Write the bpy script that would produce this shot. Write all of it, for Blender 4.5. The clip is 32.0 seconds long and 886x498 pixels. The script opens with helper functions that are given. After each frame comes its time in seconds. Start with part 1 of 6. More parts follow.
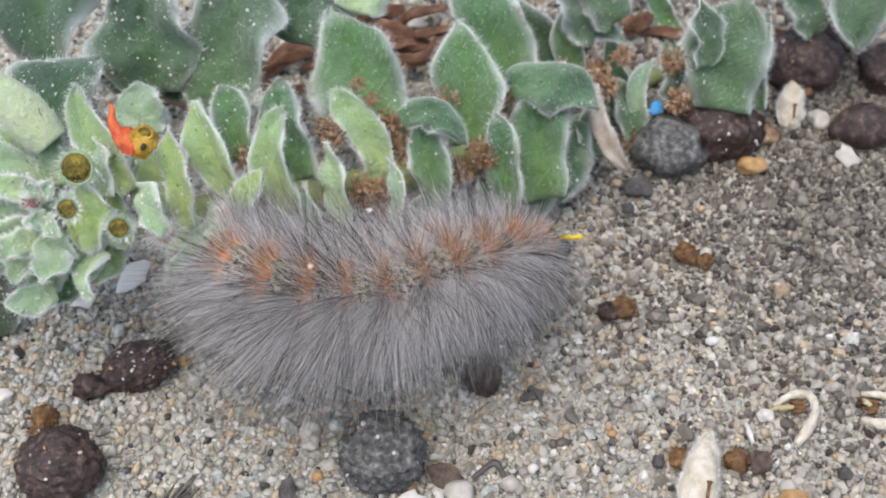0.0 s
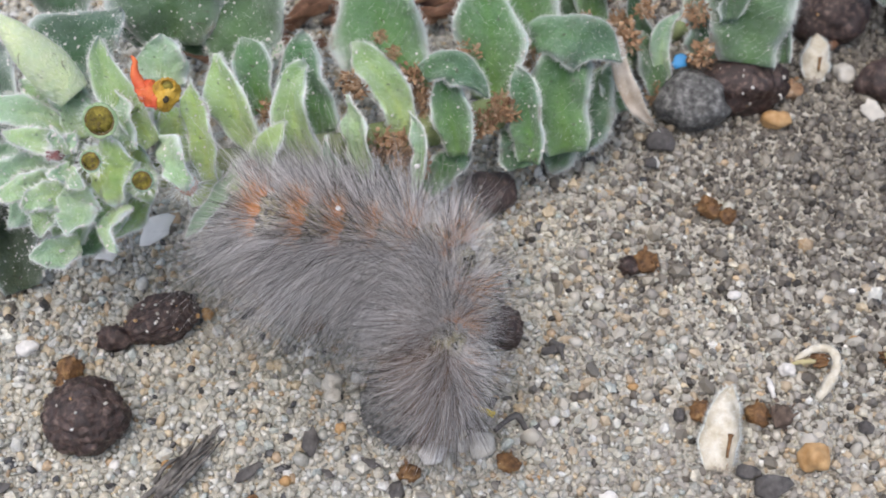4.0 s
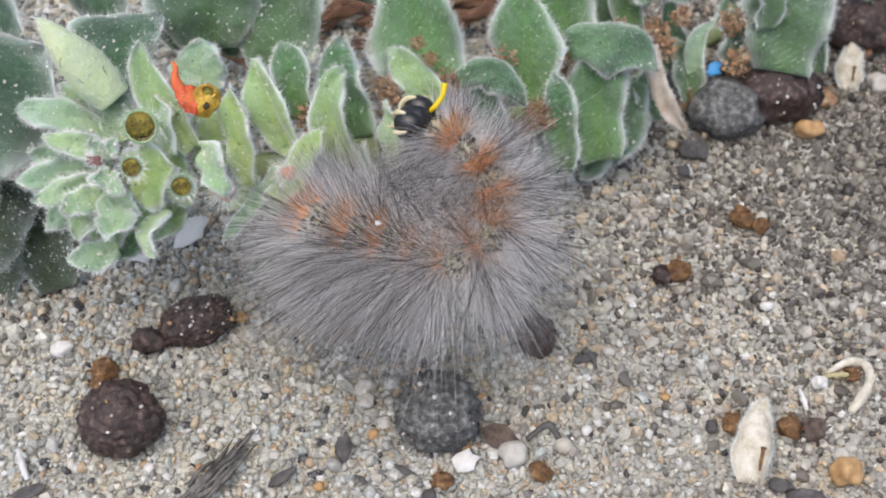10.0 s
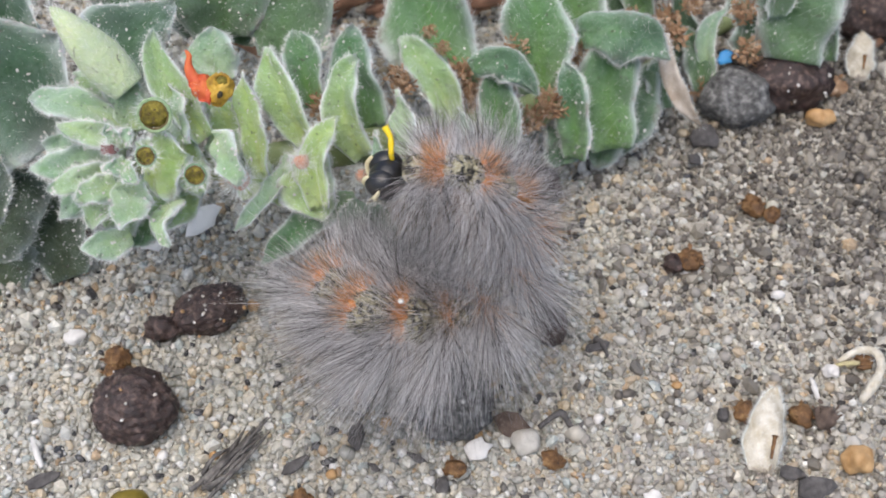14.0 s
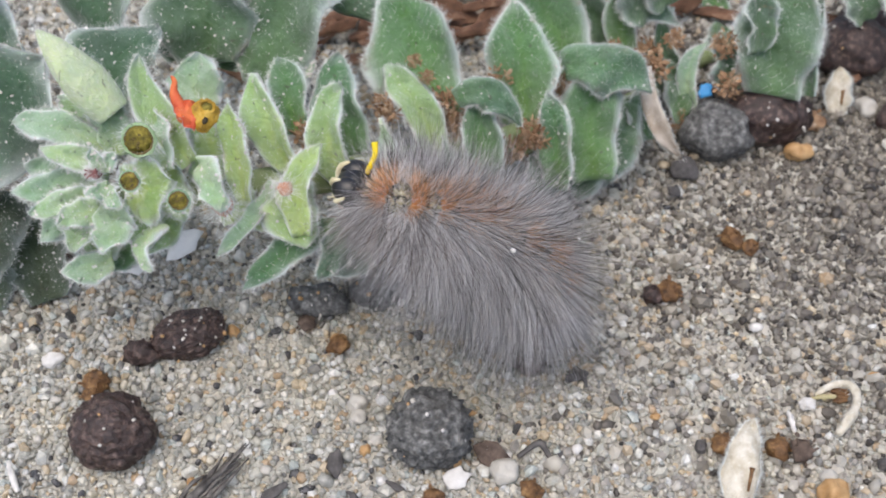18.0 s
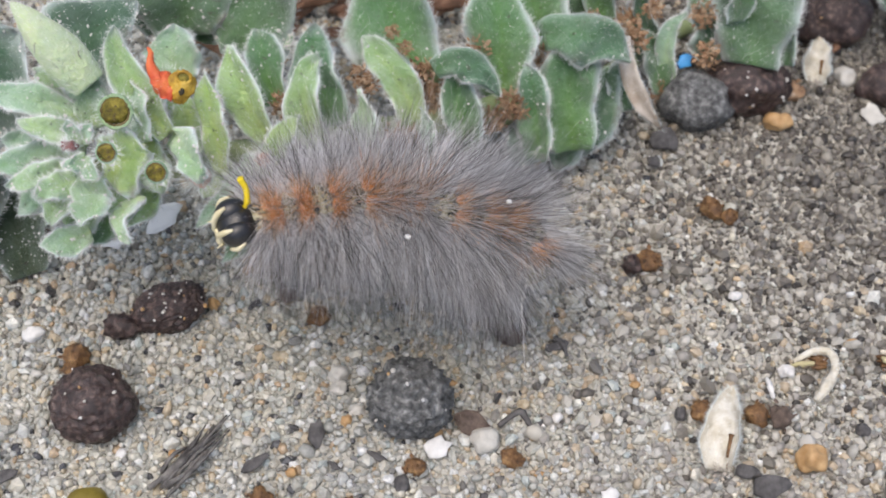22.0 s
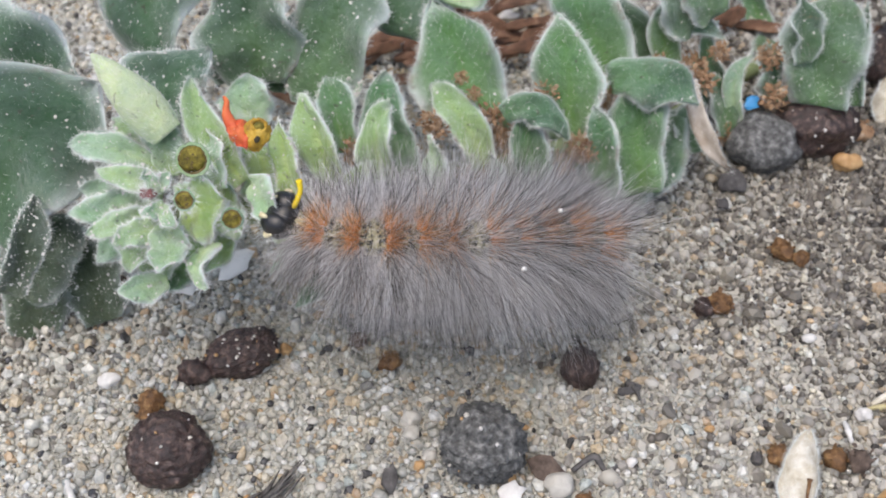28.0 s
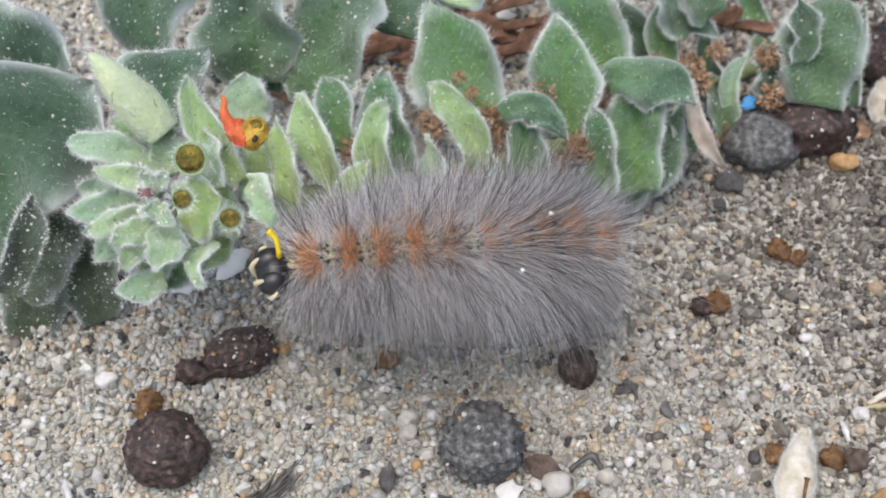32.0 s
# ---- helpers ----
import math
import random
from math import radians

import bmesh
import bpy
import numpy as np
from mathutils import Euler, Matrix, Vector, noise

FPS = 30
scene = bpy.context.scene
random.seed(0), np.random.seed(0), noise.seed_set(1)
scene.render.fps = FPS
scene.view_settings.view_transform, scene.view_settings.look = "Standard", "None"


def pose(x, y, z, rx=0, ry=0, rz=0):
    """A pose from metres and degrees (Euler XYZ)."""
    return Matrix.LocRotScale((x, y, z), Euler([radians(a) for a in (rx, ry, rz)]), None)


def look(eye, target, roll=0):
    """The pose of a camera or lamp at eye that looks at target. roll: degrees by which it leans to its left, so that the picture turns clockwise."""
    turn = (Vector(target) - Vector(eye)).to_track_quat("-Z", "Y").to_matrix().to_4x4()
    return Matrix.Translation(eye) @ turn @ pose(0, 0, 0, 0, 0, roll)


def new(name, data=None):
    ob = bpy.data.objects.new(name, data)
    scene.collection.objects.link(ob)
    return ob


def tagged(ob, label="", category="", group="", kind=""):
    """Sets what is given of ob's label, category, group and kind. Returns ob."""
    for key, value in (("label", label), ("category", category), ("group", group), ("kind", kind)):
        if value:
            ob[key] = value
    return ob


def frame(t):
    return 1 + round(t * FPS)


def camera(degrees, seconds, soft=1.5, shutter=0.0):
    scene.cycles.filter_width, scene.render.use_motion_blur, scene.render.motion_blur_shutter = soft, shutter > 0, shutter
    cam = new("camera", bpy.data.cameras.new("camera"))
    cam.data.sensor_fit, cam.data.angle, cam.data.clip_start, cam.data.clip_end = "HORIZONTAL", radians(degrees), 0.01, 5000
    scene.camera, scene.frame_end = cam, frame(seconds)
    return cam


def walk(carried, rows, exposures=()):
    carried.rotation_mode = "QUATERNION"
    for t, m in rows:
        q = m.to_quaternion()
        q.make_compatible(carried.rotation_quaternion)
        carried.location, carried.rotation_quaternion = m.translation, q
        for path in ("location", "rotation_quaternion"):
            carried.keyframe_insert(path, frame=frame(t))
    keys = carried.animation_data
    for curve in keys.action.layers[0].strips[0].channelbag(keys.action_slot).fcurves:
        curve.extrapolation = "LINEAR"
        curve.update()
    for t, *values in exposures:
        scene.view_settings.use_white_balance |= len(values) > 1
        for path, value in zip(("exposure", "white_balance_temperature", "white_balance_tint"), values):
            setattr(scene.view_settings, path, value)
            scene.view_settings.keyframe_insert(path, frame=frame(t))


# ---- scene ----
# One unit in the builders below is a millimetre.
MM = 0.001
cam = camera(40, 32.0, soft=1.8)
cam.data.dof.use_dof, cam.data.dof.focus_distance, cam.data.dof.aperture_fstop = True, 0.106, 60.0
PATH = [
    (0.0, pose(0.003363, -0.083589, 0.097634, 39.7704, -0.4367, -0.1643)),
    (0.5, pose(0.003500, -0.083293, 0.097908, 39.4107, -0.6460, -0.3849)),
    (1.0, pose(0.003725, -0.083516, 0.097875, 39.1950, -0.1691, 0.0414)),
    (1.5, pose(0.002309, -0.083105, 0.097824, 38.7826, -0.8018, -0.1484)),
    (2.0, pose(0.002615, -0.083414, 0.097670, 38.8453, -0.8714, -0.3990)),
    (2.5, pose(0.002710, -0.083428, 0.097483, 38.6143, -0.1575, -0.0367)),
    (3.0, pose(0.002193, -0.083401, 0.097481, 38.3467, -0.4197, -0.1398)),
    (3.5, pose(0.002100, -0.083425, 0.097483, 37.9614, -0.3412, -0.0535)),
    (4.0, pose(0.003100, -0.083964, 0.097417, 37.8012, 0.1992, 0.4763)),
    (4.5, pose(0.001764, -0.084416, 0.096891, 37.0430, -0.2074, 0.3371)),
    (6.5, pose(0.001395, -0.083404, 0.098342, 36.0302, -0.0979, 0.9426)),
    (7.0, pose(0.001511, -0.083301, 0.098438, 36.3578, -0.2849, 0.6964)),
    (7.5, pose(0.000839, -0.082880, 0.098452, 36.5862, 0.0366, 1.0040)),
    (8.0, pose(0.000676, -0.082895, 0.098606, 37.8861, 0.6355, 1.5498)),
    (8.5, pose(0.001717, -0.083063, 0.098524, 38.8107, 0.7219, 1.4551)),
    (9.0, pose(0.001837, -0.082646, 0.098932, 38.2539, 0.6194, 1.4722)),
    (9.5, pose(0.002097, -0.083026, 0.098853, 37.6793, 0.8768, 1.7333)),
    (10.0, pose(0.000624, -0.082442, 0.098801, 37.1018, -0.0103, 1.4079)),
    (10.5, pose(0.001258, -0.082972, 0.098602, 37.0186, 0.1567, 1.3518)),
    (11.0, pose(-0.000001, -0.082306, 0.098796, 36.3226, -0.3625, 1.1716)),
    (11.5, pose(-0.000221, -0.082570, 0.098815, 36.4709, 0.1953, 1.5384)),
    (12.0, pose(-0.000750, -0.082180, 0.099117, 36.7492, 0.0570, 1.5576)),
    (12.5, pose(-0.000196, -0.082033, 0.099520, 36.8096, 0.4075, 2.1397)),
    (13.0, pose(-0.000328, -0.081945, 0.099633, 36.5824, -0.0231, 1.9500)),
    (13.5, pose(-0.000320, -0.082160, 0.099380, 36.4474, 0.0793, 1.4766)),
    (15.5, pose(-0.000441, -0.083223, 0.098496, 37.1991, -0.1170, 1.6445)),
    (16.0, pose(-0.000909, -0.082423, 0.099259, 37.5553, -0.0820, 1.8110)),
    (16.5, pose(-0.001150, -0.082333, 0.099429, 38.0873, 0.0786, 2.2094)),
    (17.0, pose(-0.001247, -0.082477, 0.099730, 37.9600, 0.2139, 2.5854)),
    (17.5, pose(-0.001251, -0.082201, 0.099726, 37.9861, -0.7961, 1.9600)),
    (18.0, pose(-0.001086, -0.082172, 0.099738, 37.5018, -1.4547, 1.4259)),
    (18.5, pose(-0.000269, -0.082175, 0.099712, 37.4963, -1.3838, 1.5213)),
    (19.0, pose(-0.000084, -0.082580, 0.099739, 37.4133, -1.1722, 1.5147)),
    (19.5, pose(-0.000257, -0.082517, 0.099539, 36.9077, -1.2944, 1.4349)),
    (20.0, pose(-0.000391, -0.082409, 0.099736, 36.8958, -1.5273, 0.9938)),
    (20.5, pose(-0.000637, -0.082478, 0.099366, 37.3053, -1.3499, 0.9068)),
    (21.0, pose(0.000036, -0.083017, 0.099364, 37.7498, -0.9963, 1.1379)),
    (21.5, pose(-0.001048, -0.082798, 0.099221, 37.0497, -1.5815, 0.7504)),
    (22.0, pose(-0.000162, -0.083125, 0.099211, 36.6931, -1.5754, 0.7286)),
    (22.5, pose(-0.000519, -0.082804, 0.099337, 36.3476, -1.7132, 0.5791)),
    (23.0, pose(-0.001170, -0.082663, 0.099407, 36.3443, -1.5100, 0.7572)),
    (23.5, pose(-0.001915, -0.082786, 0.099128, 36.3205, -0.8964, 1.1541)),
    (24.0, pose(-0.001000, -0.083058, 0.099206, 36.4128, -0.6625, 1.2542)),
    (24.5, pose(-0.001690, -0.082763, 0.099206, 36.8196, -0.7952, 1.2279)),
    (26.5, pose(-0.001530, -0.083727, 0.098902, 37.4991, -0.1015, 1.4347)),
    (27.0, pose(-0.001347, -0.083976, 0.099174, 37.6307, 0.2058, 1.5698)),
    (27.5, pose(-0.002412, -0.083441, 0.099076, 37.7926, 0.2053, 1.6031)),
    (28.0, pose(-0.002244, -0.083414, 0.099317, 38.8235, 0.5183, 1.7702)),
    (28.5, pose(-0.001604, -0.083289, 0.099620, 39.3028, 0.8864, 1.9616)),
    (29.0, pose(-0.002073, -0.083066, 0.099621, 38.9244, 0.5624, 1.7204)),
    (29.5, pose(-0.002221, -0.083045, 0.099525, 38.8795, 0.6572, 1.7433)),
    (30.0, pose(-0.002436, -0.083379, 0.099585, 38.8004, 0.7831, 1.9264)),
    (30.5, pose(-0.002252, -0.083198, 0.099658, 38.6758, 0.6068, 1.9464)),
    (31.0, pose(-0.001781, -0.083494, 0.099328, 38.5545, 0.3480, 1.5246)),
    (31.5, pose(-0.001968, -0.083493, 0.099561, 38.5590, 0.4709, 1.6275)),
    (32.0, pose(-0.002415, -0.083621, 0.099234, 38.8954, 0.3602, 1.6476)),
]
walk(cam, PATH, exposures=[(0.0, 0.35), (32.0, 0.35)])

# ---- light: bright overcast sky, a broad weak sun high on the camera's side ----
world = bpy.data.worlds.new("world")
scene.world = world
world.use_nodes = True
wn, wl = world.node_tree.nodes, world.node_tree.links
sky = wn.new("ShaderNodeTexSky")
sky.sky_type, sky.sun_disc = "NISHITA", False
sky.sun_elevation, sky.sun_rotation = radians(74), radians(219)
sky.air_density, sky.dust_density, sky.ozone_density = 0.9, 4.0, 1.0
wl.new(sky.outputs[0], wn["Background"].inputs[0])
wn["Background"].inputs[1].default_value = 0.15
sun = new("sun", bpy.data.lights.new("sun", "SUN"))
sun.data.energy, sun.data.angle, sun.data.color = 1.2, radians(80), (1.0, 0.97, 0.93)
sun.matrix_world = look((-0.16, -0.2, 0.96), (0, 0, 0))


# ---- materials ----
class Mat:
    """A Principled material with a few shortcuts for nodes."""

    def __init__(self, name, rough=0.6, spec=0.4):
        self.m = bpy.data.materials.new(name)
        self.m.use_nodes = True
        self.n, self.l = self.m.node_tree.nodes, self.m.node_tree.links
        self.b = self.n["Principled BSDF"]
        self.b.inputs["Roughness"].default_value = rough
        self.b.inputs["Specular IOR Level"].default_value = spec

    def noise(self, scale, detail=4.0, rough=0.6):
        c = self.n.new("ShaderNodeTexCoord")
        x = self.n.new("ShaderNodeTexNoise")
        x.inputs["Scale"].default_value, x.inputs["Detail"].default_value, x.inputs["Roughness"].default_value = scale, detail, rough
        self.l.new(c.outputs["Object"], x.inputs["Vector"])
        return x.outputs["Fac"]

    def ramp(self, fac, stops, constant=False):
        r = self.n.new("ShaderNodeValToRGB")
        e = r.color_ramp.elements
        while len(e) < len(stops):
            e.new(0.5)
        for k, (p, c) in zip(e, stops):
            k.position, k.color = p, (*c, 1)
        r.color_ramp.interpolation = "CONSTANT" if constant else "LINEAR"
        self.l.new(fac, r.inputs[0])
        return r.outputs[0]

    def mix(self, fac, a, b, how="MIX"):
        x = self.n.new("ShaderNodeMix")
        x.data_type, x.blend_type = "RGBA", how
        for s, v in ((x.inputs[0], fac), (x.inputs[6], a), (x.inputs[7], b)):
            if isinstance(v, (int, float)):
                s.default_value = v
            elif isinstance(v, tuple):
                s.default_value = (*v, 1)
            else:
                self.l.new(v, s)
        return x.outputs[2]

    def attr(self, name):
        a = self.n.new("ShaderNodeAttribute")
        a.attribute_name = name
        return a.outputs["Fac"]

    def island(self):
        return self.n.new("ShaderNodeNewGeometry").outputs["Random Per Island"]

    def random(self):
        return self.n.new("ShaderNodeObjectInfo").outputs["Random"]

    def col(self, c):
        self.l.new(c, self.b.inputs["Base Color"])
        return self

    def bump(self, fac, strength=0.4, dist=0.0002):
        x = self.n.new("ShaderNodeBump")
        x.inputs["Strength"].default_value, x.inputs["Distance"].default_value = strength, dist
        self.l.new(fac, x.inputs["Height"])
        self.l.new(x.outputs[0], self.b.inputs["Normal"])
        return self

    def set(self, **kw):
        for k, v in kw.items():
            self.b.inputs[k.replace("_", " ")].default_value = v
        return self


def mottled(name, a, b, scale, rough=0.7, bump=0.5, c=None, spec=0.3):
    m = Mat(name, rough, spec)
    f = m.noise(scale)
    stops = [(0.32, a), (0.68, b)] if c is None else [(0.28, a), (0.52, b), (0.75, c)]
    m.col(m.ramp(f, stops))
    m.bump(m.noise(scale * 3.1, 5), bump)
    return m.m


def sand_material():
    m = Mat("sand_grains", 0.22, 0.6)
    base = m.ramp(m.island(), [
        (0.0, (0.09, 0.09, 0.095)), (0.018, (0.27, 0.27, 0.26)), (0.07, (0.42, 0.425, 0.39)), (0.26, (0.53, 0.53, 0.475)), (0.50, (0.62, 0.595, 0.51)),
        (0.66, (0.60, 0.51, 0.37)), (0.75, (0.68, 0.69, 0.65)), (0.89, (0.52, 0.40, 0.27)), (0.92, (0.50, 0.55, 0.53)), (0.96, (0.80, 0.81, 0.79))], True)
    fine = m.ramp(m.noise(2600, 3), [(0.3, (0.72, 0.72, 0.72)), (0.7, (1.1, 1.08, 1.05))])
    broad = m.ramp(m.noise(45, 3), [(0.35, (0.80, 0.80, 0.82)), (0.65, (1.06, 1.03, 0.98))])
    m.col(m.mix(1.0, m.mix(1.0, base, fine, "MULTIPLY"), broad, "MULTIPLY"))
    m.bump(m.noise(3200, 3), 0.35, 0.0001)
    m.set(Subsurface_Weight=0.48, Subsurface_Radius=(0.0007, 0.00065, 0.0006), Subsurface_Scale=1.0)
    return m.m


def bristle_material(name, stops):
    """Hair, one tint to a strand."""
    m = Mat(name, 0.42, 0.5)
    m.col(m.ramp(m.island(), stops, True))
    return m.m


def leaf_material(name, deep, pale, vein, dusty=0.0, edge=1.0):
    m = Mat(name, 0.72, 0.25)
    body = m.ramp(m.noise(260, 6, 0.75), [(0.34, deep), (0.66, pale)])
    furrow = m.ramp(m.noise(90, 3, 0.5), [(0.35, (0.86, 0.88, 0.86)), (0.62, (1.16, 1.14, 1.10))])
    body = m.mix(1.0, body, furrow, "MULTIPLY")
    tint = m.ramp(m.random(), [(0.0, (0.78, 0.84, 0.84)), (0.45, (1.0, 1.0, 0.98)), (1.0, (1.20, 1.12, 0.86))])
    body = m.mix(1.0, body, tint, "MULTIPLY")
    body = m.mix(m.attr("vein"), body, vein)
    worn = m.ramp(m.noise(420, 6, 0.7), [(0.66, (0, 0, 0)), (0.76, (1, 1, 1))])
    dirt = m.ramp(m.noise(1900, 2, 0.5), [(0.67, (0, 0, 0)), (0.71, (1, 1, 1))])
    body = m.mix(m.mix(1.0, dirt, (0.7, 0.7, 0.7), "MULTIPLY"), body, (0.05, 0.035, 0.02))
    body = m.mix(m.mix(1.0, worn, (0.5, 0.5, 0.5), "MULTIPLY"), body, (0.24, 0.19, 0.09))
    down = m.ramp(m.noise(800, 6, 0.8), [(0.36, (0, 0, 0)), (0.74, (1, 1, 1))])
    body = m.mix(m.mix(1.0, down, (0.24 + dusty,) * 3, "MULTIPLY"), body, (0.46, 0.56, 0.53))
    body = m.mix(m.mix(1.0, m.attr("rim"), (edge,) * 3, "MULTIPLY"), body, (0.80, 0.87, 0.85))
    dead = m.ramp(m.noise(240, 4, 0.7), [(0.56, (0, 0, 0)), (0.66, (0.8, 0.8, 0.8))])
    m.col(m.mix(m.mix(1.0, dead, m.attr("rim"), "MULTIPLY"), body, (0.20, 0.12, 0.07)))
    m.bump(m.mix(0.5, m.noise(1300, 5, 0.7), m.noise(330, 4, 0.6)), 1.0, 0.0010)
    m.set(Sheen_Weight=0.32, Sheen_Roughness=0.45, Sheen_Tint=(0.9, 0.97, 0.92, 1))
    m.set(Subsurface_Weight=0.12, Subsurface_Radius=(0.0006, 0.0012, 0.0004), Subsurface_Scale=1.0)
    return m.m


SAND = sand_material()
HUMUS_AND_SHADE = bristle_material("humus_and_shade_crumbs", [(0.0, (0.05, 0.044, 0.038)), (0.14, (0.12, 0.105, 0.088)), (0.45, (0.18, 0.163, 0.135)), (0.78, (0.27, 0.245, 0.20))])
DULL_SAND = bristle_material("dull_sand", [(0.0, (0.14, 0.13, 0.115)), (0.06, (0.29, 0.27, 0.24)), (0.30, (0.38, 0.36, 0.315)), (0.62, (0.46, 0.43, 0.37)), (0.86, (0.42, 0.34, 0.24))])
SAND_BED = mottled("sand_bed", (0.30, 0.29, 0.26), (0.50, 0.48, 0.42), 900, 0.9, 0.6, (0.42, 0.40, 0.35))
LEAF = leaf_material("downy_leaf", (0.042, 0.130, 0.040), (0.080, 0.200, 0.072), (0.20, 0.36, 0.08), -0.08, 0.9)
LEAF_HOOD = leaf_material("hooded_leaf", (0.055, 0.140, 0.060), (0.095, 0.205, 0.100), (0.14, 0.27, 0.10), 0.0, 0.3)
LEAF_BRIGHT = leaf_material("young_leaf", (0.24, 0.40, 0.12), (0.36, 0.51, 0.21), (0.54, 0.64, 0.19), 0.08)
# Darker copy of the downy leaf, with the shade behind the plant painted in.
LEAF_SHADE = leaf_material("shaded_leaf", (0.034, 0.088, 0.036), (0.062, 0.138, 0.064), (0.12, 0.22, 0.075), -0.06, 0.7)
LEAF_PALE = leaf_material("woolly_tip_leaf", (0.22, 0.38, 0.20), (0.36, 0.52, 0.34), (0.50, 0.61, 0.26), 0.20)
LEAF_BUD = leaf_material("leaf_bud", (0.46, 0.60, 0.34), (0.60, 0.70, 0.50), (0.60, 0.68, 0.36), 0.30)
# Old rosette leaf; on the stem its darker green stands for shade under leaves.
LEAF_OLD_SHADE = leaf_material("old_and_shaded_leaf", (0.034, 0.092, 0.044), (0.060, 0.140, 0.072), (0.09, 0.17, 0.07), -0.10, 0.85)
# Darker copy of the old leaf; shadow low in the rosette painted in.
LEAF_LOW_SHADE = leaf_material("low_shaded_leaf", (0.026, 0.050, 0.028), (0.055, 0.080, 0.045), (0.08, 0.10, 0.05), -0.12, 0.35)
LEAF_DRY = mottled("dry_leaf", (0.38, 0.31, 0.24), (0.60, 0.54, 0.47), 500, 0.85, 0.6)
LITTER = mottled("leaf_litter", (0.05, 0.028, 0.018), (0.17, 0.09, 0.055), 420, 0.85, 1.0, (0.36, 0.24, 0.16))
STEM = mottled("stem_skin", (0.16, 0.22, 0.09), (0.30, 0.34, 0.16), 400, 0.75, 0.5)
DOWN = bristle_material("leaf_down", [(0.0, (0.66, 0.70, 0.66)), (0.3, (0.80, 0.83, 0.80)), (0.7, (0.92, 0.93, 0.91))])
CHAFF = mottled("dry_flower", (0.17, 0.09, 0.05), (0.40, 0.25, 0.145), 900, 0.85, 0.7, (0.66, 0.53, 0.39))
DUNG = mottled("dung", (0.014, 0.008, 0.008), (0.052, 0.029, 0.025), 1500, 0.30, 1.0, (0.24, 0.165, 0.135), 0.7)
DUNG_GREY = mottled("weathered_dung", (0.030, 0.030, 0.030), (0.14, 0.14, 0.137), 1500, 0.6, 1.0, (0.36, 0.36, 0.35))
CRUMB = mottled("brown_crumb", (0.04, 0.02, 0.01), (0.19, 0.095, 0.035), 1100, 0.6, 0.9, (0.40, 0.25, 0.11), 0.5)
OLIVE = mottled("olive_pebble", (0.12, 0.09, 0.012), (0.27, 0.21, 0.04), 420, 0.45, 0.3)
AMBER = mottled("amber_pebble", (0.36, 0.20, 0.08), (0.58, 0.38, 0.19), 700, 0.45, 0.3)
CHALK = mottled("shell", (0.58, 0.56, 0.53), (0.80, 0.78, 0.75), 600, 0.4, 0.3)
SHELL_WHITE = mottled("bleached_shell", (0.82, 0.82, 0.81), (0.90, 0.90, 0.89), 500, 0.35, 0.15)
QUARTZ = mottled("quartz", (0.42, 0.40, 0.36), (0.62, 0.59, 0.53), 500, 0.35, 0.25)
SLATE = mottled("dark_chip", (0.05, 0.046, 0.045), (0.15, 0.14, 0.135), 900, 0.7, 0.7)
TWIG = mottled("weathered_fibre", (0.035, 0.031, 0.029), (0.14, 0.13, 0.12), 800, 0.85, 0.8, (0.32, 0.30, 0.27))
BARK = mottled("bark_chip", (0.06, 0.042, 0.034), (0.20, 0.15, 0.12), 700, 0.8, 0.8)
HUSK = mottled("pale_husk", (0.52, 0.46, 0.34), (0.74, 0.70, 0.61), 900, 0.85, 0.9)
BLUE = mottled("blue_plastic", (0.05, 0.28, 0.62), (0.09, 0.38, 0.75), 300, 0.35, 0.1)
PETAL = mottled("orange_petal", (0.52, 0.06, 0.03), (0.68, 0.19, 0.06), 700, 0.5, 0.3)
YELLOW = mottled("yellow_throat", (0.12, 0.055, 0.012), (0.52, 0.32, 0.04), 800, 0.5, 0.6, (0.66, 0.48, 0.12))
OLIVE_CUP = mottled("spent_cup", (0.03, 0.024, 0.005), (0.17, 0.14, 0.02), 1500, 0.5, 0.8, (0.40, 0.33, 0.06))
CUP_RIM = mottled("cup_rim", (0.06, 0.04, 0.014), (0.22, 0.17, 0.07), 900, 0.7, 0.5)
PURPLE = mottled("purple_bud", (0.14, 0.04, 0.045), (0.34, 0.16, 0.15), 700, 0.7, 0.5)
PINK = mottled("pink_bud", (0.52, 0.24, 0.15), (0.66, 0.42, 0.32), 900, 0.7, 0.4)
DARK_DOT = mottled("dark_dot", (0.012, 0.010, 0.006), (0.05, 0.04, 0.02), 900, 0.6, 0.4)
FLECK_PALE = mottled("dry_wisp", (0.42, 0.36, 0.18), (0.58, 0.52, 0.32), 600, 0.7, 0.3)
FLECK = mottled("yellow_fleck", (0.72, 0.50, 0.01), (0.86, 0.66, 0.03), 600, 0.5, 0.3)
SKIN = Mat("caterpillar_skin", 0.55, 0.4)
SKIN.col(SKIN.mix(SKIN.ramp(SKIN.noise(700, 2), [(0.45, (0, 0, 0)), (0.60, (0.45, 0.45, 0.45))]), SKIN.ramp(SKIN.noise(2300, 3, 0.7), [(0.46, (0.010, 0.009, 0.008)), (0.53, (0.33, 0.30, 0.19)), (0.72, (0.54, 0.50, 0.35))]), (0.05, 0.045, 0.04)))
SKIN.bump(SKIN.noise(2300, 4), 0.4)
SKIN = SKIN.m
WART = mottled("orange_wart", (0.64, 0.22, 0.05), (0.80, 0.38, 0.12), 900, 0.6, 0.5)
HEAD_BLACK = mottled("head_capsule", (0.006, 0.006, 0.007), (0.022, 0.021, 0.022), 900, 0.28, 0.15, spec=0.6)
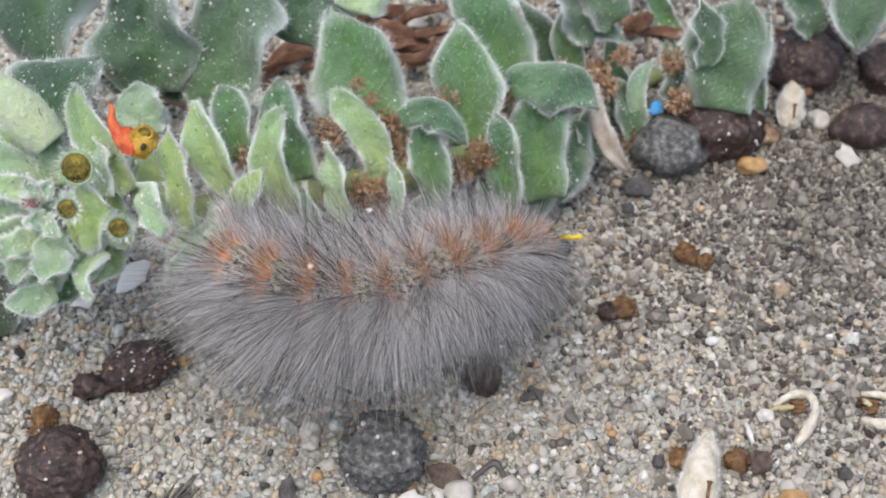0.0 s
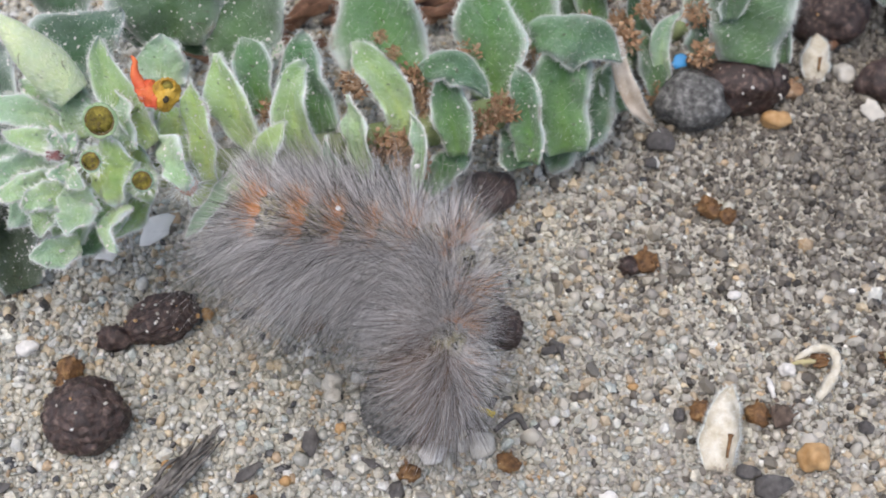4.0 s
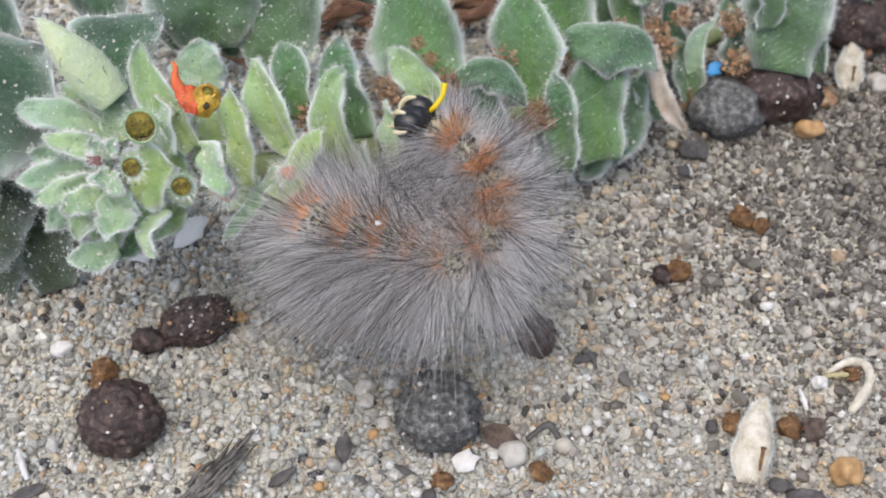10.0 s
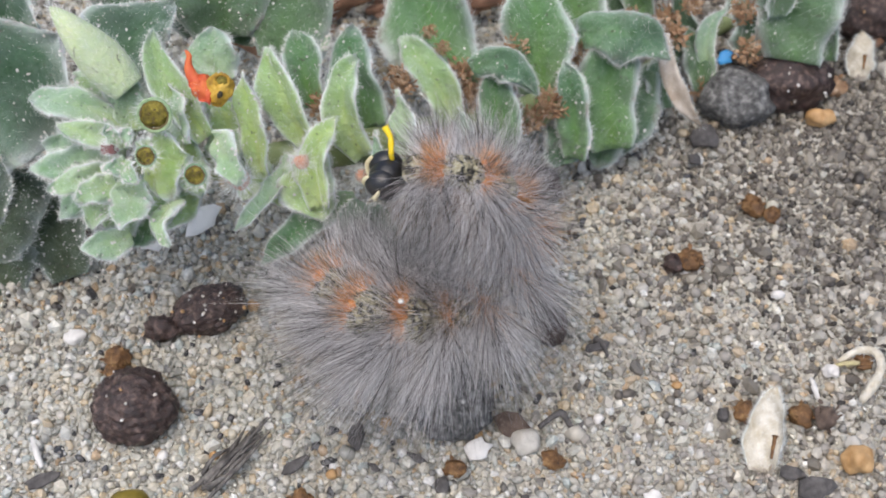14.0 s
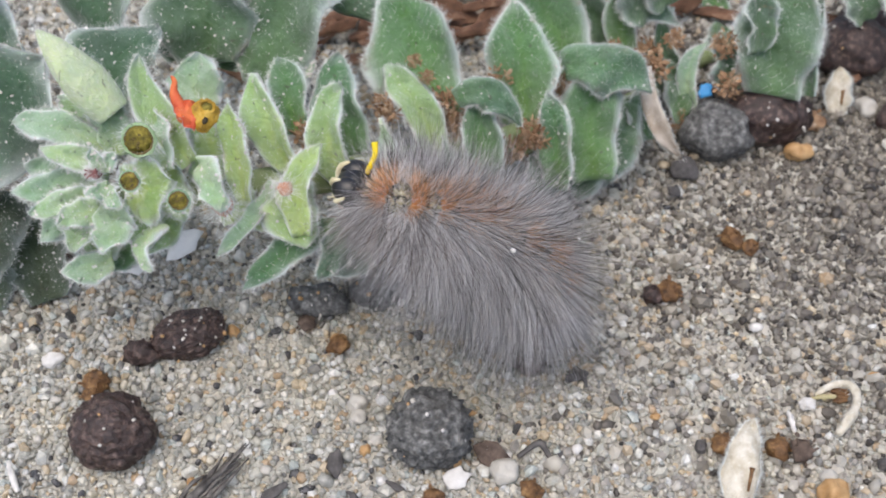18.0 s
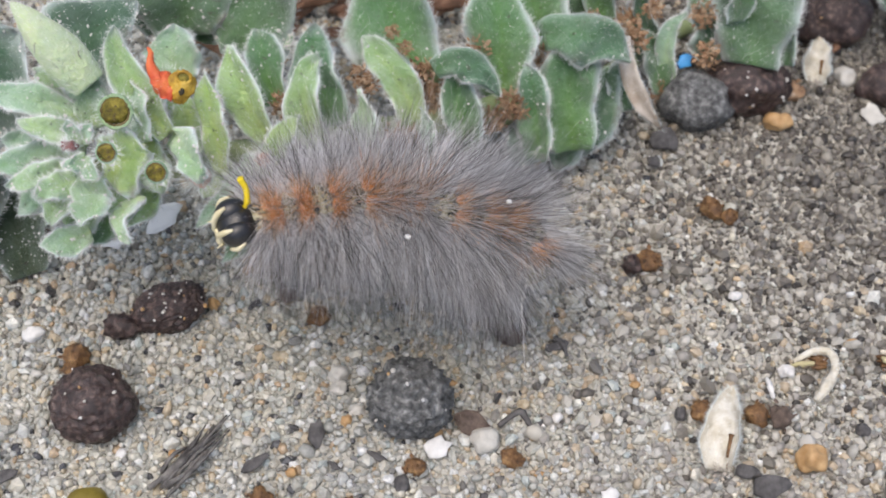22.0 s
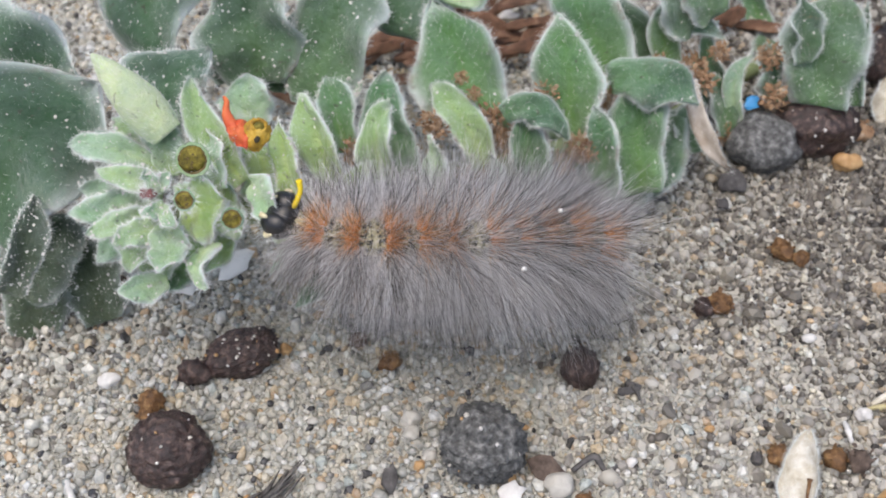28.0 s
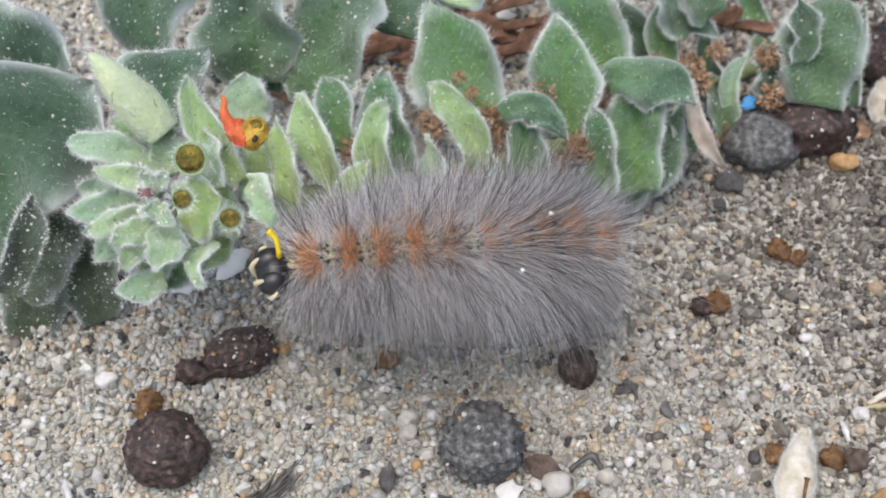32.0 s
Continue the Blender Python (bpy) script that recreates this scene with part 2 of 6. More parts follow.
HEAD_CREAM = mottled("head_mark", (0.60, 0.52, 0.30), (0.76, 0.70, 0.50), 900, 0.5, 0.2)


HAIR = bristle_material("grey_bristles", [
    (0.0, (0.05, 0.045, 0.043)), (0.03, (0.52, 0.50, 0.50)), (0.10, (0.70, 0.68, 0.685)), (0.36, (0.82, 0.80, 0.805)), (0.66, (0.90, 0.885, 0.88)), (0.86, (0.96, 0.95, 0.935))])
HAIR_DARK = bristle_material("dark_bristles", [(0.0, (0.012, 0.010, 0.009)), (0.5, (0.045, 0.035, 0.032)), (0.85, (0.14, 0.11, 0.10))])
HAIR_BROWN = bristle_material("brown_bristles", [(0.0, (0.05, 0.028, 0.018)), (0.3, (0.16, 0.085, 0.05)), (0.7, (0.30, 0.18, 0.11))])
HAIR_RUST = bristle_material("rust_bristles", [
    (0.0, (0.04, 0.015, 0.008)), (0.05, (0.72, 0.28, 0.08)), (0.42, (0.84, 0.42, 0.14)), (0.74, (0.84, 0.60, 0.36)), (0.90, (0.86, 0.78, 0.68))])


# ---- mesh helpers ----
def mesh_of(name, verts, faces, material, smooth=True):
    me = bpy.data.meshes.new(name)
    me.from_pydata([tuple(float(c) * MM for c in v) for v in verts], [], faces)
    me.materials.append(material)
    if smooth:
        me.polygons.foreach_set("use_smooth", [True] * len(me.polygons))
    me.update()
    return me


def part(name, me, parent, label="", m=None):
    ob = new(name, me)
    ob.parent = parent
    if m is not None:
        ob.matrix_basis = m
    if label:
        ob["label"] = label
    return ob


def thing(name, label, category, group="", at=(0, 0, 0)):
    ob = new(name)
    ob.empty_display_size = 0.002
    ob.location = Vector(at) * MM
    return tagged(ob, label, category, group)


def unit(v):
    v = np.asarray(v, float)
    return v / max(np.linalg.norm(v), 1e-9)


def spun(v, axis, degrees):
    a = math.radians(degrees)
    return v * math.cos(a) + np.cross(axis, v) * math.sin(a) + axis * np.dot(axis, v) * (1 - math.cos(a))


# Way to the camera; leaf faces are turned to fit its view.
TOWARDS_CAMERA = np.array([0.0, -0.64, 0.77])


def strand(verts, faces, root, way, length, radius, bend, steps=2):
    """One tapered three-sided hair."""
    way = unit(way)
    a = unit(np.cross(way, (0.3, 0.5, 0.81)))
    b = np.cross(way, a)
    o = len(verts)
    for k in range(steps):
        s = k / steps
        c = root + way * length * s + bend * s * s
        r = radius * (1 - 0.75 * s)
        for q in range(3):
            w = 2.0944 * q
            verts.append(c + (a * math.cos(w) + b * math.sin(w)) * r)
    verts.append(root + way * length + bend)
    tip = len(verts) - 1
    for k in range(steps - 1):
        for q in range(3):
            i, j = o + 3 * k + q, o + 3 * k + (q + 1) % 3
            faces.append((i, j, j + 3, i + 3))
    k = o + 3 * (steps - 1)
    for q in range(3):
        faces.append((k + q, k + (q + 1) % 3, tip))


def hair_mesh(name, roots, ways, lengths, radii, bends, material, steps=2):
    """Many tapered three-sided hairs in one mesh; arrays of roots, ways, lengths, radii and bends in millimetres."""
    roots, ways, bends = (np.asarray(a, float).reshape(-1, 3) for a in (roots, ways, bends))
    lengths, radii = np.asarray(lengths, float), np.asarray(radii, float)
    n = len(roots)
    ways = ways / np.maximum(np.linalg.norm(ways, axis=1), 1e-9)[:, None]
    a = np.cross(ways, (0.3, 0.5, 0.81))
    a /= np.maximum(np.linalg.norm(a, axis=1), 1e-9)[:, None]
    b = np.cross(ways, a)
    rows = []
    for k in range(steps):
        s = k / steps
        c = roots + ways * (lengths * s)[:, None] + bends * s * s
        r = (radii * (1 - 0.75 * s))[:, None]
        rows += [c + (a * math.cos(2.0944 * q) + b * math.sin(2.0944 * q)) * r for q in range(3)]
    rows.append(roots + ways * lengths[:, None] + bends)
    verts = np.stack(rows, 1)
    per = 3 * steps + 1
    tri = []
    for k in range(steps - 1):
        for q in range(3):
            i, j = 3 * k + q, 3 * k + (q + 1) % 3
            tri += [(i, j, j + 3), (i, j + 3, i + 3)]
    k = 3 * (steps - 1)
    tri += [(k + q, k + (q + 1) % 3, per - 1) for q in range(3)]
    faces = (np.array(tri)[None] + (np.arange(n) * per)[:, None, None]).reshape(-1, 3)
    me = bpy.data.meshes.new(name)
    me.vertices.add(n * per)
    me.vertices.foreach_set("co", (verts * MM).astype(np.float32).ravel())
    me.loops.add(len(faces) * 3)
    me.loops.foreach_set("vertex_index", faces.astype(np.int32).ravel())
    me.polygons.add(len(faces))
    me.polygons.foreach_set("loop_start", np.arange(0, len(faces) * 3, 3, dtype=np.int32))
    me.update(calc_edges=True)
    me.materials.append(material)
    return me


# ---- leaves ----
DUST = []


def leaf(parent, base, tip, width, turn=0.0, cup=0.25, curl=0.15, material=None, down=1.0, flip=0.0, name="leaf", label="", dust=0, mid=None, fat=1.0):
    """A thick downy leaf from base to tip, by way of mid where it is hooked. turn: about its axis, 0 faces the camera;
    cup: how far the margins lift; curl: how far the middle bows out; flip: how far the tip bends over; dust: sand
    grains lying on it; fat: thickness."""
    rng = np.random.default_rng(int(abs(base[0] * 131 + base[1] * 57 + tip[0] * 17 + tip[2] * 7) * 10) % 99991)
    base, tip = np.array(base, float), np.array(tip, float)
    knee = (base + tip) / 2 if mid is None else np.array(mid, float)
    knee = 2 * knee - (base + tip) / 2
    length = float(np.linalg.norm(knee - base) + np.linalg.norm(tip - knee)) * (0.5 if mid is None else 0.46) * (2 if mid is None else 2.0)
    nu, nv, thick = 20, 12, min(0.9, 0.15 * width) * fat
    ph, fr = rng.uniform(0, 6.28, 4), rng.uniform(1.2, 2.4)
    wave = rng.uniform(0.09, 0.20) * width
    sway = rng.uniform(-0.10, 0.10) * width
    peak = rng.uniform(0.38, 0.58)
    lean = rng.uniform(-0.25, 0.25)
    roll = rng.uniform(0.15, 0.5)
    top, low, rim, vein = [], [], [], []
    for i in range(nu + 1):
        s = i / nu
        axis = unit((knee - base) * (1 - s) + (tip - knee) * s)
        nrm = spun(unit(TOWARDS_CAMERA - axis * np.dot(TOWARDS_CAMERA, axis)), axis, turn)
        side = np.cross(axis, nrm)
        if s < peak:
            prof = 0.62 + 0.38 * math.sin(s / peak * 1.5708)
        else:
            u = (s - peak) / (1 - peak)
            prof = (1 - u ** 2.3) ** 0.85 * (1 - 0.16 * u)
        c = base * (1 - s) ** 2 + knee * 2 * s * (1 - s) + tip * s * s
        c = c + nrm * (curl * length * math.sin(3.1416 * s) - flip * length * s ** 4) - axis * abs(flip) * 0.3 * length * s ** 4
        c = c + side * (sway * math.sin(3.1416 * s) + 0.03 * width * math.sin(8 * s + ph[3]))
        for j in range(nv + 1):
            v = math.sin((2 * j / nv - 1) * 1.5708)
            ragged = 1 + 0.10 * math.sin(8 * s + ph[0] + 2 * (v > 0)) + 0.045 * math.sin(19 * s + ph[1] + 3 * (v > 0))
            half = max(width * 0.5 * prof * ragged * (1 + lean * (1 if v > 0 else -1) * 0.5), 0.02 * width)
            av = abs(v)
            out = max(0.0, av - 0.62) / 0.38
            lift = cup * half * 0.8 * av ** 1.4 - roll * half * out ** 2 * (0.4 + 0.6 * math.sin(4 * s + ph[1]) ** 2)
            lift += 0.035 * width * (math.sin(11 * s + 4.1 * v + ph[0]) + math.sin(17 * s - 6.3 * v + ph[3]) * 0.6)
            lift += wave * math.sin(6.28 * fr * s + ph[2] + 1.9 * v) * av ** 1.3 * min(1, 3 * s) - 0.07 * half * math.exp(-(v * 5) ** 2)
            p = c + side * half * v * (1 - 0.18 * cup * av * av) + nrm * lift
            edge = thick * 0.5 * math.sqrt(max(0.03, 1 - av ** 3)) * math.sqrt(max(0.05, 1 - 0.9 * s ** 6)) * (0.75 + 0.25 * prof)
            top.append(p + nrm * edge)
            low.append(p - nrm * edge)
            rim.append(min(1.0, (1.1 * max(0.0, (av - 0.74) / 0.26) ** 1.5 + 0.12 * av) + max(0.0, (s - 0.86) * 4)) * (0.68 + 0.32 * math.sin(5 * s + ph[1]) ** 2))
            vein.append(0.30 * math.exp(-(v * 8) ** 2) * (1 - s) + 0.75 * max(0.0, 0.62 - s))
    n1 = nv + 1
    cnt = (nu + 1) * n1
    faces = []
    for i in range(nu):
        for j in range(nv):
            a = i * n1 + j
            faces.append((a, a + 1, a + n1 + 1, a + n1))
            faces.append((cnt + a, cnt + a + n1, cnt + a + n1 + 1, cnt + a + 1))
        for j in (0, nv):
            a = i * n1 + j
            q = (a, a + n1, cnt + a + n1, cnt + a)
            faces.append(q if j == 0 else q[::-1])
    for j in range(nv):
        faces.append((j, cnt + j, cnt + j + 1, j + 1))
        a = nu * n1 + j
        faces.append((a, a + 1, cnt + a + 1, cnt + a))
    me = mesh_of(name, top + low, faces, material or LEAF)
    for key, vals in (("rim", rim), ("vein", vein)):
        me.attributes.new(key, "FLOAT", "POINT").data.foreach_set("value", vals + vals)
    ob = part(name, me, parent, label)
    for _ in range(dust):
        i, j = int(rng.integers(1, nu - 1)), int(rng.integers(0, nv))
        a, b, d = top[i * n1 + j], top[i * n1 + j + 1], top[(i + 1) * n1 + j]
        DUST.append((a + (b - a) * rng.random() + (d - a) * rng.random(), float(np.clip(rng.lognormal(-2.25, 0.5), 0.05, 0.24))))
    if down > 0:
        reach = min(0.95, 0.42 + 0.05 * width)
        grid = (np.array(top).reshape(nu + 1, n1, 3), np.array(low).reshape(nu + 1, n1, 3))
        n = int(down * (110 + 44 * length))
        t, sg = rng.uniform(0.05, 0.999, n), rng.integers(0, 2, n)
        i = (t * nu).astype(int)
        f = (t * nu - i)[:, None]
        q = np.where((rng.random(n) < 0.6)[:, None, None, None], grid[0][None][:, :, (0, -1)], grid[1][None][:, :, (0, -1)])
        p = q[np.arange(n), i, sg] * (1 - f) + q[np.arange(n), i + 1, sg] * f
        ways = side * ((2 * sg - 1) * rng.uniform(0.4, 1.2, n))[:, None] + nrm * rng.normal(0.2, 0.6, n)[:, None] + axis * rng.normal(0.35, 0.4, n)[:, None]
        m = int(down * (40 + 6.0 * length * width))
        i, j = rng.integers(0, nu, m), rng.integers(0, nv, m)
        g = grid[0]
        p2 = g[i, j] + (g[i + 1, j + 1] - g[i, j]) * rng.uniform(0, 1, m)[:, None]
        ways2 = nrm + axis * rng.normal(0.5, 0.5, m)[:, None] + side * rng.normal(0, 0.5, m)[:, None]
        ln = np.r_[reach * rng.uniform(0.3, 1.15, n), reach * rng.uniform(0.25, 0.7, m)]
        rad = np.r_[np.full(n, 0.020), np.full(m, 0.013)]
        hairs = hair_mesh("down", np.r_[p, p2], np.r_[ways, ways2], ln, rad, rng.normal(0, 0.07, (n + m, 3)), DOWN, 1)
        tagged(part("down", hairs, ob, "short white downy hairs"), kind="stuff")
    return ob


# ---- lumps, chips and twigs ----
def lump_mesh(name, size, material, seed, rough=0.12, fine=0.05, level=3, grain=2.2):
    bm = bmesh.new()
    bmesh.ops.create_icosphere(bm, subdivisions=level, radius=1.0)
    off = Vector((seed * 3.1, seed * 1.7, seed * 0.9))
    for v in bm.verts:
        d = 1 + rough * noise.noise(v.co * 1.3 + off) * 2 + fine * noise.noise(Vector((v.co.x * 0.6, v.co.y, v.co.z * 1.5)) * grain * 3 + off) * 2 + (0.9 if level > 4 else 0.5) * fine * noise.noise(v.co * grain * 7 + off)
        v.co = Vector((v.co.x * size[0], v.co.y * size[1], v.co.z * size[2])) * d * MM
    me = bpy.data.meshes.new(name)
    bm.to_mesh(me)
    bm.free()
    me.materials.append(material)
    me.polygons.foreach_set("use_smooth", [True] * len(me.polygons))
    return me


def lump(name, at, size, material, label, category, spin=(0, 0, 0), seed=1.0, rough=0.12, fine=0.05, level=3, group="", specks=0):
    ob = new(name, lump_mesh(name, size, material, seed, rough, fine, level))
    ob.matrix_basis = pose(at[0] * MM, at[1] * MM, at[2] * MM, *spin)
    tagged(ob, label, category, group)
    if specks:
        rng = np.random.default_rng(int(seed * 100))
        for _ in range(specks):
            d = unit(rng.normal(0, 1, 3) + np.array([0, -0.3, 0.9]))
            p = ob.matrix_basis.inverted().to_3x3() @ Vector(d)
            p = Vector(unit(np.array(p)))
            q = Vector((p.x * size[0], p.y * size[1], p.z * size[2])) * MM * (1.04 + rough * 0.4)
            g = part("sand_grain", SPECK[int(rng.integers(len(SPECK)))], ob, "", Matrix.LocRotScale(q, Euler(rng.uniform(0, 6, 3)), Vector([min(1.15, rng.lognormal(-0.55, 0.45))] * 3)))
    return ob


SPECK = [lump_mesh("sand_grain", (0.30, 0.24, 0.20), m, 7 + k, 0.2, 0.0, 1) for k, m in enumerate((QUARTZ, CHALK, QUARTZ, AMBER))]


def chip(name, at, size, material, label, category, spin=(0, 0, 0), seed=1, group="", bow=0.2):
    """A thin irregular flake with a broken outline, a little bowed."""
    rng = np.random.default_rng(seed)
    n = 11
    radius = 1 + rng.uniform(-0.38, 0.22, n)
    verts, faces = [], []
    for z in (0.5, -0.5):
        for ring in (0.45, 0.93, 1.0):
            for k in range(n):
                a = 6.2832 * k / n
                x, y = math.cos(a) * radius[k] * ring, math.sin(a) * radius[k] * ring
                verts.append((x * size[0], y * size[1], z * size[2] * (1 if ring < 1 else 0.45) + bow * size[1] * (1 - x * x * 0.8 - y * y * 0.5) + rng.normal(0, 0.05) * size[2]))
    t = 3 * n
    for base, up in ((0, True), (t, False)):
        faces.append(tuple(range(base, base + n))[:: 1 if up else -1])
        for r in range(2):
            for k in range(n):
                a, b = base + r * n + k, base + r * n + (k + 1) % n
                q = (a, a + n, b + n, b)
                faces.append(q if up else q[::-1])
    for k in range(n):
        a, b = 2 * n + k, 2 * n + (k + 1) % n
        faces.append((a, t + a, t + b, b))
    ob = new(name, mesh_of(name, verts, faces, material))
    ob.matrix_basis = pose(at[0] * MM, at[1] * MM, at[2] * MM, *spin)
    return tagged(ob, label, category, group)


def tube(name, points, radii, material, sides=8, rough=0.0, seed=1, smooth=True):
    """A bent tapered tube through points."""
    rng = np.random.default_rng(seed)
    pts = [np.array(p, float) for p in points]
    fine, rads = [], []
    n = len(pts)
    for i in range(n - 1):
        p0, p1, p2, p3 = pts[max(i - 1, 0)], pts[i], pts[i + 1], pts[min(i + 2, n - 1)]
        for k in range(5):
            s = k / 5
            fine.append(0.5 * (2 * p1 + (p2 - p0) * s + (2 * p0 - 5 * p1 + 4 * p2 - p3) * s * s + (3 * p1 - p0 - 3 * p2 + p3) * s ** 3))
            rads.append(radii[i] * (1 - s) + radii[i + 1] * s)
    fine.append(pts[-1])
    rads.append(radii[-1])
    verts, faces = [], []
    for i, (c, r) in enumerate(zip(fine, rads)):
        d = unit(fine[min(i + 1, len(fine) - 1)] - fine[max(i - 1, 0)])
        a = unit(np.cross(d, (0.2, 0.1, 0.97)))
        b = np.cross(d, a)
        for q in range(sides):
            w = 6.2832 * q / sides
            verts.append(c + (a * math.cos(w) + b * math.sin(w)) * r * (1 + rng.normal(0, rough)))
    for i in range(len(fine) - 1):
        for q in range(sides):
            a, b = i * sides + q, i * sides + (q + 1) % sides
            faces.append((a, b, b + sides, a + sides))
    faces.append(tuple(range(sides))[::-1])
    faces.append(tuple(range((len(fine) - 1) * sides, len(fine) * sides)))
    return mesh_of(name, verts, faces, material, smooth)


def crumb_mesh(name, r, material, seed, flakes=26, reach=1.0, fluff=70):
    """A tuft of small dry scales round a core."""
    rng = np.random.default_rng(seed)
    verts, faces = [], []
    for _ in range(flakes):
        d = unit(rng.normal(0, 1, 3))
        u = unit(np.cross(d, rng.normal(0, 1, 3)))
        w = np.cross(d, u)
        c = d * r * rng.uniform(0.1, 0.75) ** 0.8
        ln, wd, th = r * rng.uniform(0.15, 0.42) * reach, r * rng.uniform(0.05, 0.14), r * 0.04
        k = unit(d + 0.8 * u)
        o = len(verts)
        verts += [c - w * wd * 0.6, c + w * wd * 0.6, c + k * ln * 0.6 + w * wd, c + k * ln + w * 0.1 * wd, c + k * ln * 0.6 - w * wd,
                  c - w * wd * 0.6 + u * th, c + w * wd * 0.6 + u * th, c + k * ln * 0.6 + w * wd + u * th, c + k * ln * 0.95 + u * th, c + k * ln * 0.6 - w * wd + u * th]
        faces += [(o + 4, o + 3, o + 2, o + 1, o), (o + 5, o + 6, o + 7, o + 8, o + 9)]
        faces += [(o + a, o + (a + 1) % 5, o + 5 + (a + 1) % 5, o + 5 + a) for a in range(5)]
    for _ in range(fluff):
        d = unit(rng.normal(0, 1, 3))
        strand(verts, faces, d * r * 0.4, d + rng.normal(0, 0.4, 3), r * rng.uniform(0.5, 1.0), 0.014, rng.normal(0, 0.1, 3), 1)
    return mesh_of(name, verts, faces, material, False)


# ---- ground ----
def ground_height(x, y):
    """Gentle swells of the sand, in millimetres."""
    return 0.9 * noise.noise(Vector((x * 0.035, y * 0.035, 3.3))) + 0.35 * noise.noise(Vector((x * 0.12, y * 0.12, 8.1)))


def build_ground():
    line = [k * 2.5 for k in range(-60, 61)] + [170, 210, 300, 600, 2000, 10000, 100000, 1000000]
    xs = sorted(set(line + [-170, -210, -300, -600, -2000, -10000, -100000, -1000000]))
    n = len(xs)
    verts = [(x, y, ground_height(x, y) - 0.06 if max(abs(x), abs(y)) < 200 else -0.3) for y in xs for x in xs]
    faces = [(j * n + i, j * n + i + 1, (j + 1) * n + i + 1, (j + 1) * n + i) for j in range(n - 1) for i in range(n - 1)]
    tagged(new("ground", mesh_of("ground", verts, faces, SAND_BED)), "flat beach ground of pale grey and tan sand", "ground", kind="structure")


def build_grains():
    """Loose sand: angular grains of many sizes, in one mesh."""
    rng = np.random.default_rng(5)
    bm = bmesh.new()
    bmesh.ops.create_icosphere(bm, subdivisions=1, radius=1.0)
    bm.verts.ensure_lookup_table()
    unit_v = np.array([v.co[:] for v in bm.verts])
    unit_f = np.array([[v.index for v in f.verts] for f in bm.faces])
    bm.free()
    step = 0.49
    gx, gy = np.meshgrid(np.arange(-88, 84, step), np.arange(-42, 64, step))
    p = np.stack([gx.ravel(), gy.ravel()], 1) + rng.uniform(-0.45, 0.45, (gx.size, 2)) * step
    keep = np.abs(p[:, 0]) < 52 + 0.42 * (p[:, 1] + 46)
    p = p[keep]
    n = len(p)
    size = np.clip(rng.lognormal(-1.03, 0.33, n), 0.17, 0.85)
    h = np.array([ground_height(x, y) for x, y in p])
    axes = size[:, None] * rng.uniform(0.55, 1.28, (n, 3))
    axes[:, 2] *= 0.85
    q = rng.normal(0, 1, (n, 4))
    q /= np.linalg.norm(q, axis=1)[:, None]
    w, x, y, z = q.T
    rot = np.stack([1 - 2 * (y * y + z * z), 2 * (x * y - w * z), 2 * (x * z + w * y), 2 * (x * y + w * z), 1 - 2 * (x * x + z * z), 2 * (y * z - w * x),
                    2 * (x * z - w * y), 2 * (y * z + w * x), 1 - 2 * (x * x + y * y)], 1).reshape(n, 3, 3)
    local = unit_v[None] * axes[:, None] * (1 + rng.uniform(-0.22, 0.22, (n, len(unit_v), 1)))
    v = np.einsum("nij,nkj->nki", rot, local)
    v[:, :, 0] += p[:, :1]
    v[:, :, 1] += p[:, 1:]
    v[:, :, 2] += (h + size * rng.uniform(-0.05, 0.6, n))[:, None]
    f = unit_f[None] + (np.arange(n) * len(unit_v))[:, None, None]
    me = bpy.data.meshes.new("sand_grains")
    me.vertices.add(v.shape[0] * v.shape[1])
    me.vertices.foreach_set("co", (v * MM).astype(np.float32).ravel())
    nf = f.shape[0] * f.shape[1]
    me.loops.add(nf * 3)
    me.loops.foreach_set("vertex_index", f.astype(np.int32).ravel())
    me.polygons.add(nf)
    me.polygons.foreach_set("loop_start", np.arange(0, nf * 3, 3, dtype=np.int32))
    me.polygons.foreach_set("use_smooth", np.repeat(rng.random(n) < 0.3, len(unit_f)))
    me.update(calc_edges=True)
    me.validate()
    me.materials.append(SAND)
    me.materials.append(HUMUS_AND_SHADE)
    me.materials.append(DULL_SAND)
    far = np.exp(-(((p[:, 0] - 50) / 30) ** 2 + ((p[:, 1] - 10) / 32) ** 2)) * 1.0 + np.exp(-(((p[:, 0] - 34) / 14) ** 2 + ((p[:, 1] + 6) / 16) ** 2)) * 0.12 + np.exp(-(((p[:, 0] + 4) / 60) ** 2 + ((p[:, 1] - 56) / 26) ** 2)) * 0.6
    # Dark grains under the left rosette stand for shadow there and dry litter.
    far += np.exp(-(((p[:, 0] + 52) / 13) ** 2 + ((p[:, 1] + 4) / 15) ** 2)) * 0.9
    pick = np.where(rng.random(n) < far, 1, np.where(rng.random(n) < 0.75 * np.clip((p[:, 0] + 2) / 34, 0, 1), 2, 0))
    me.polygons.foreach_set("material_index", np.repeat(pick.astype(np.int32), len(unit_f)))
    tagged(new("sand_grains", me), "coarse loose sand grains in grey, tan, white and black", "sand", kind="stuff")


build_ground()
build_grains()


# ---- the leafy stem ----
plant = thing("leafy_plant", "downy grey-green beach plant with thick crowded leaves over the sand", "plant")
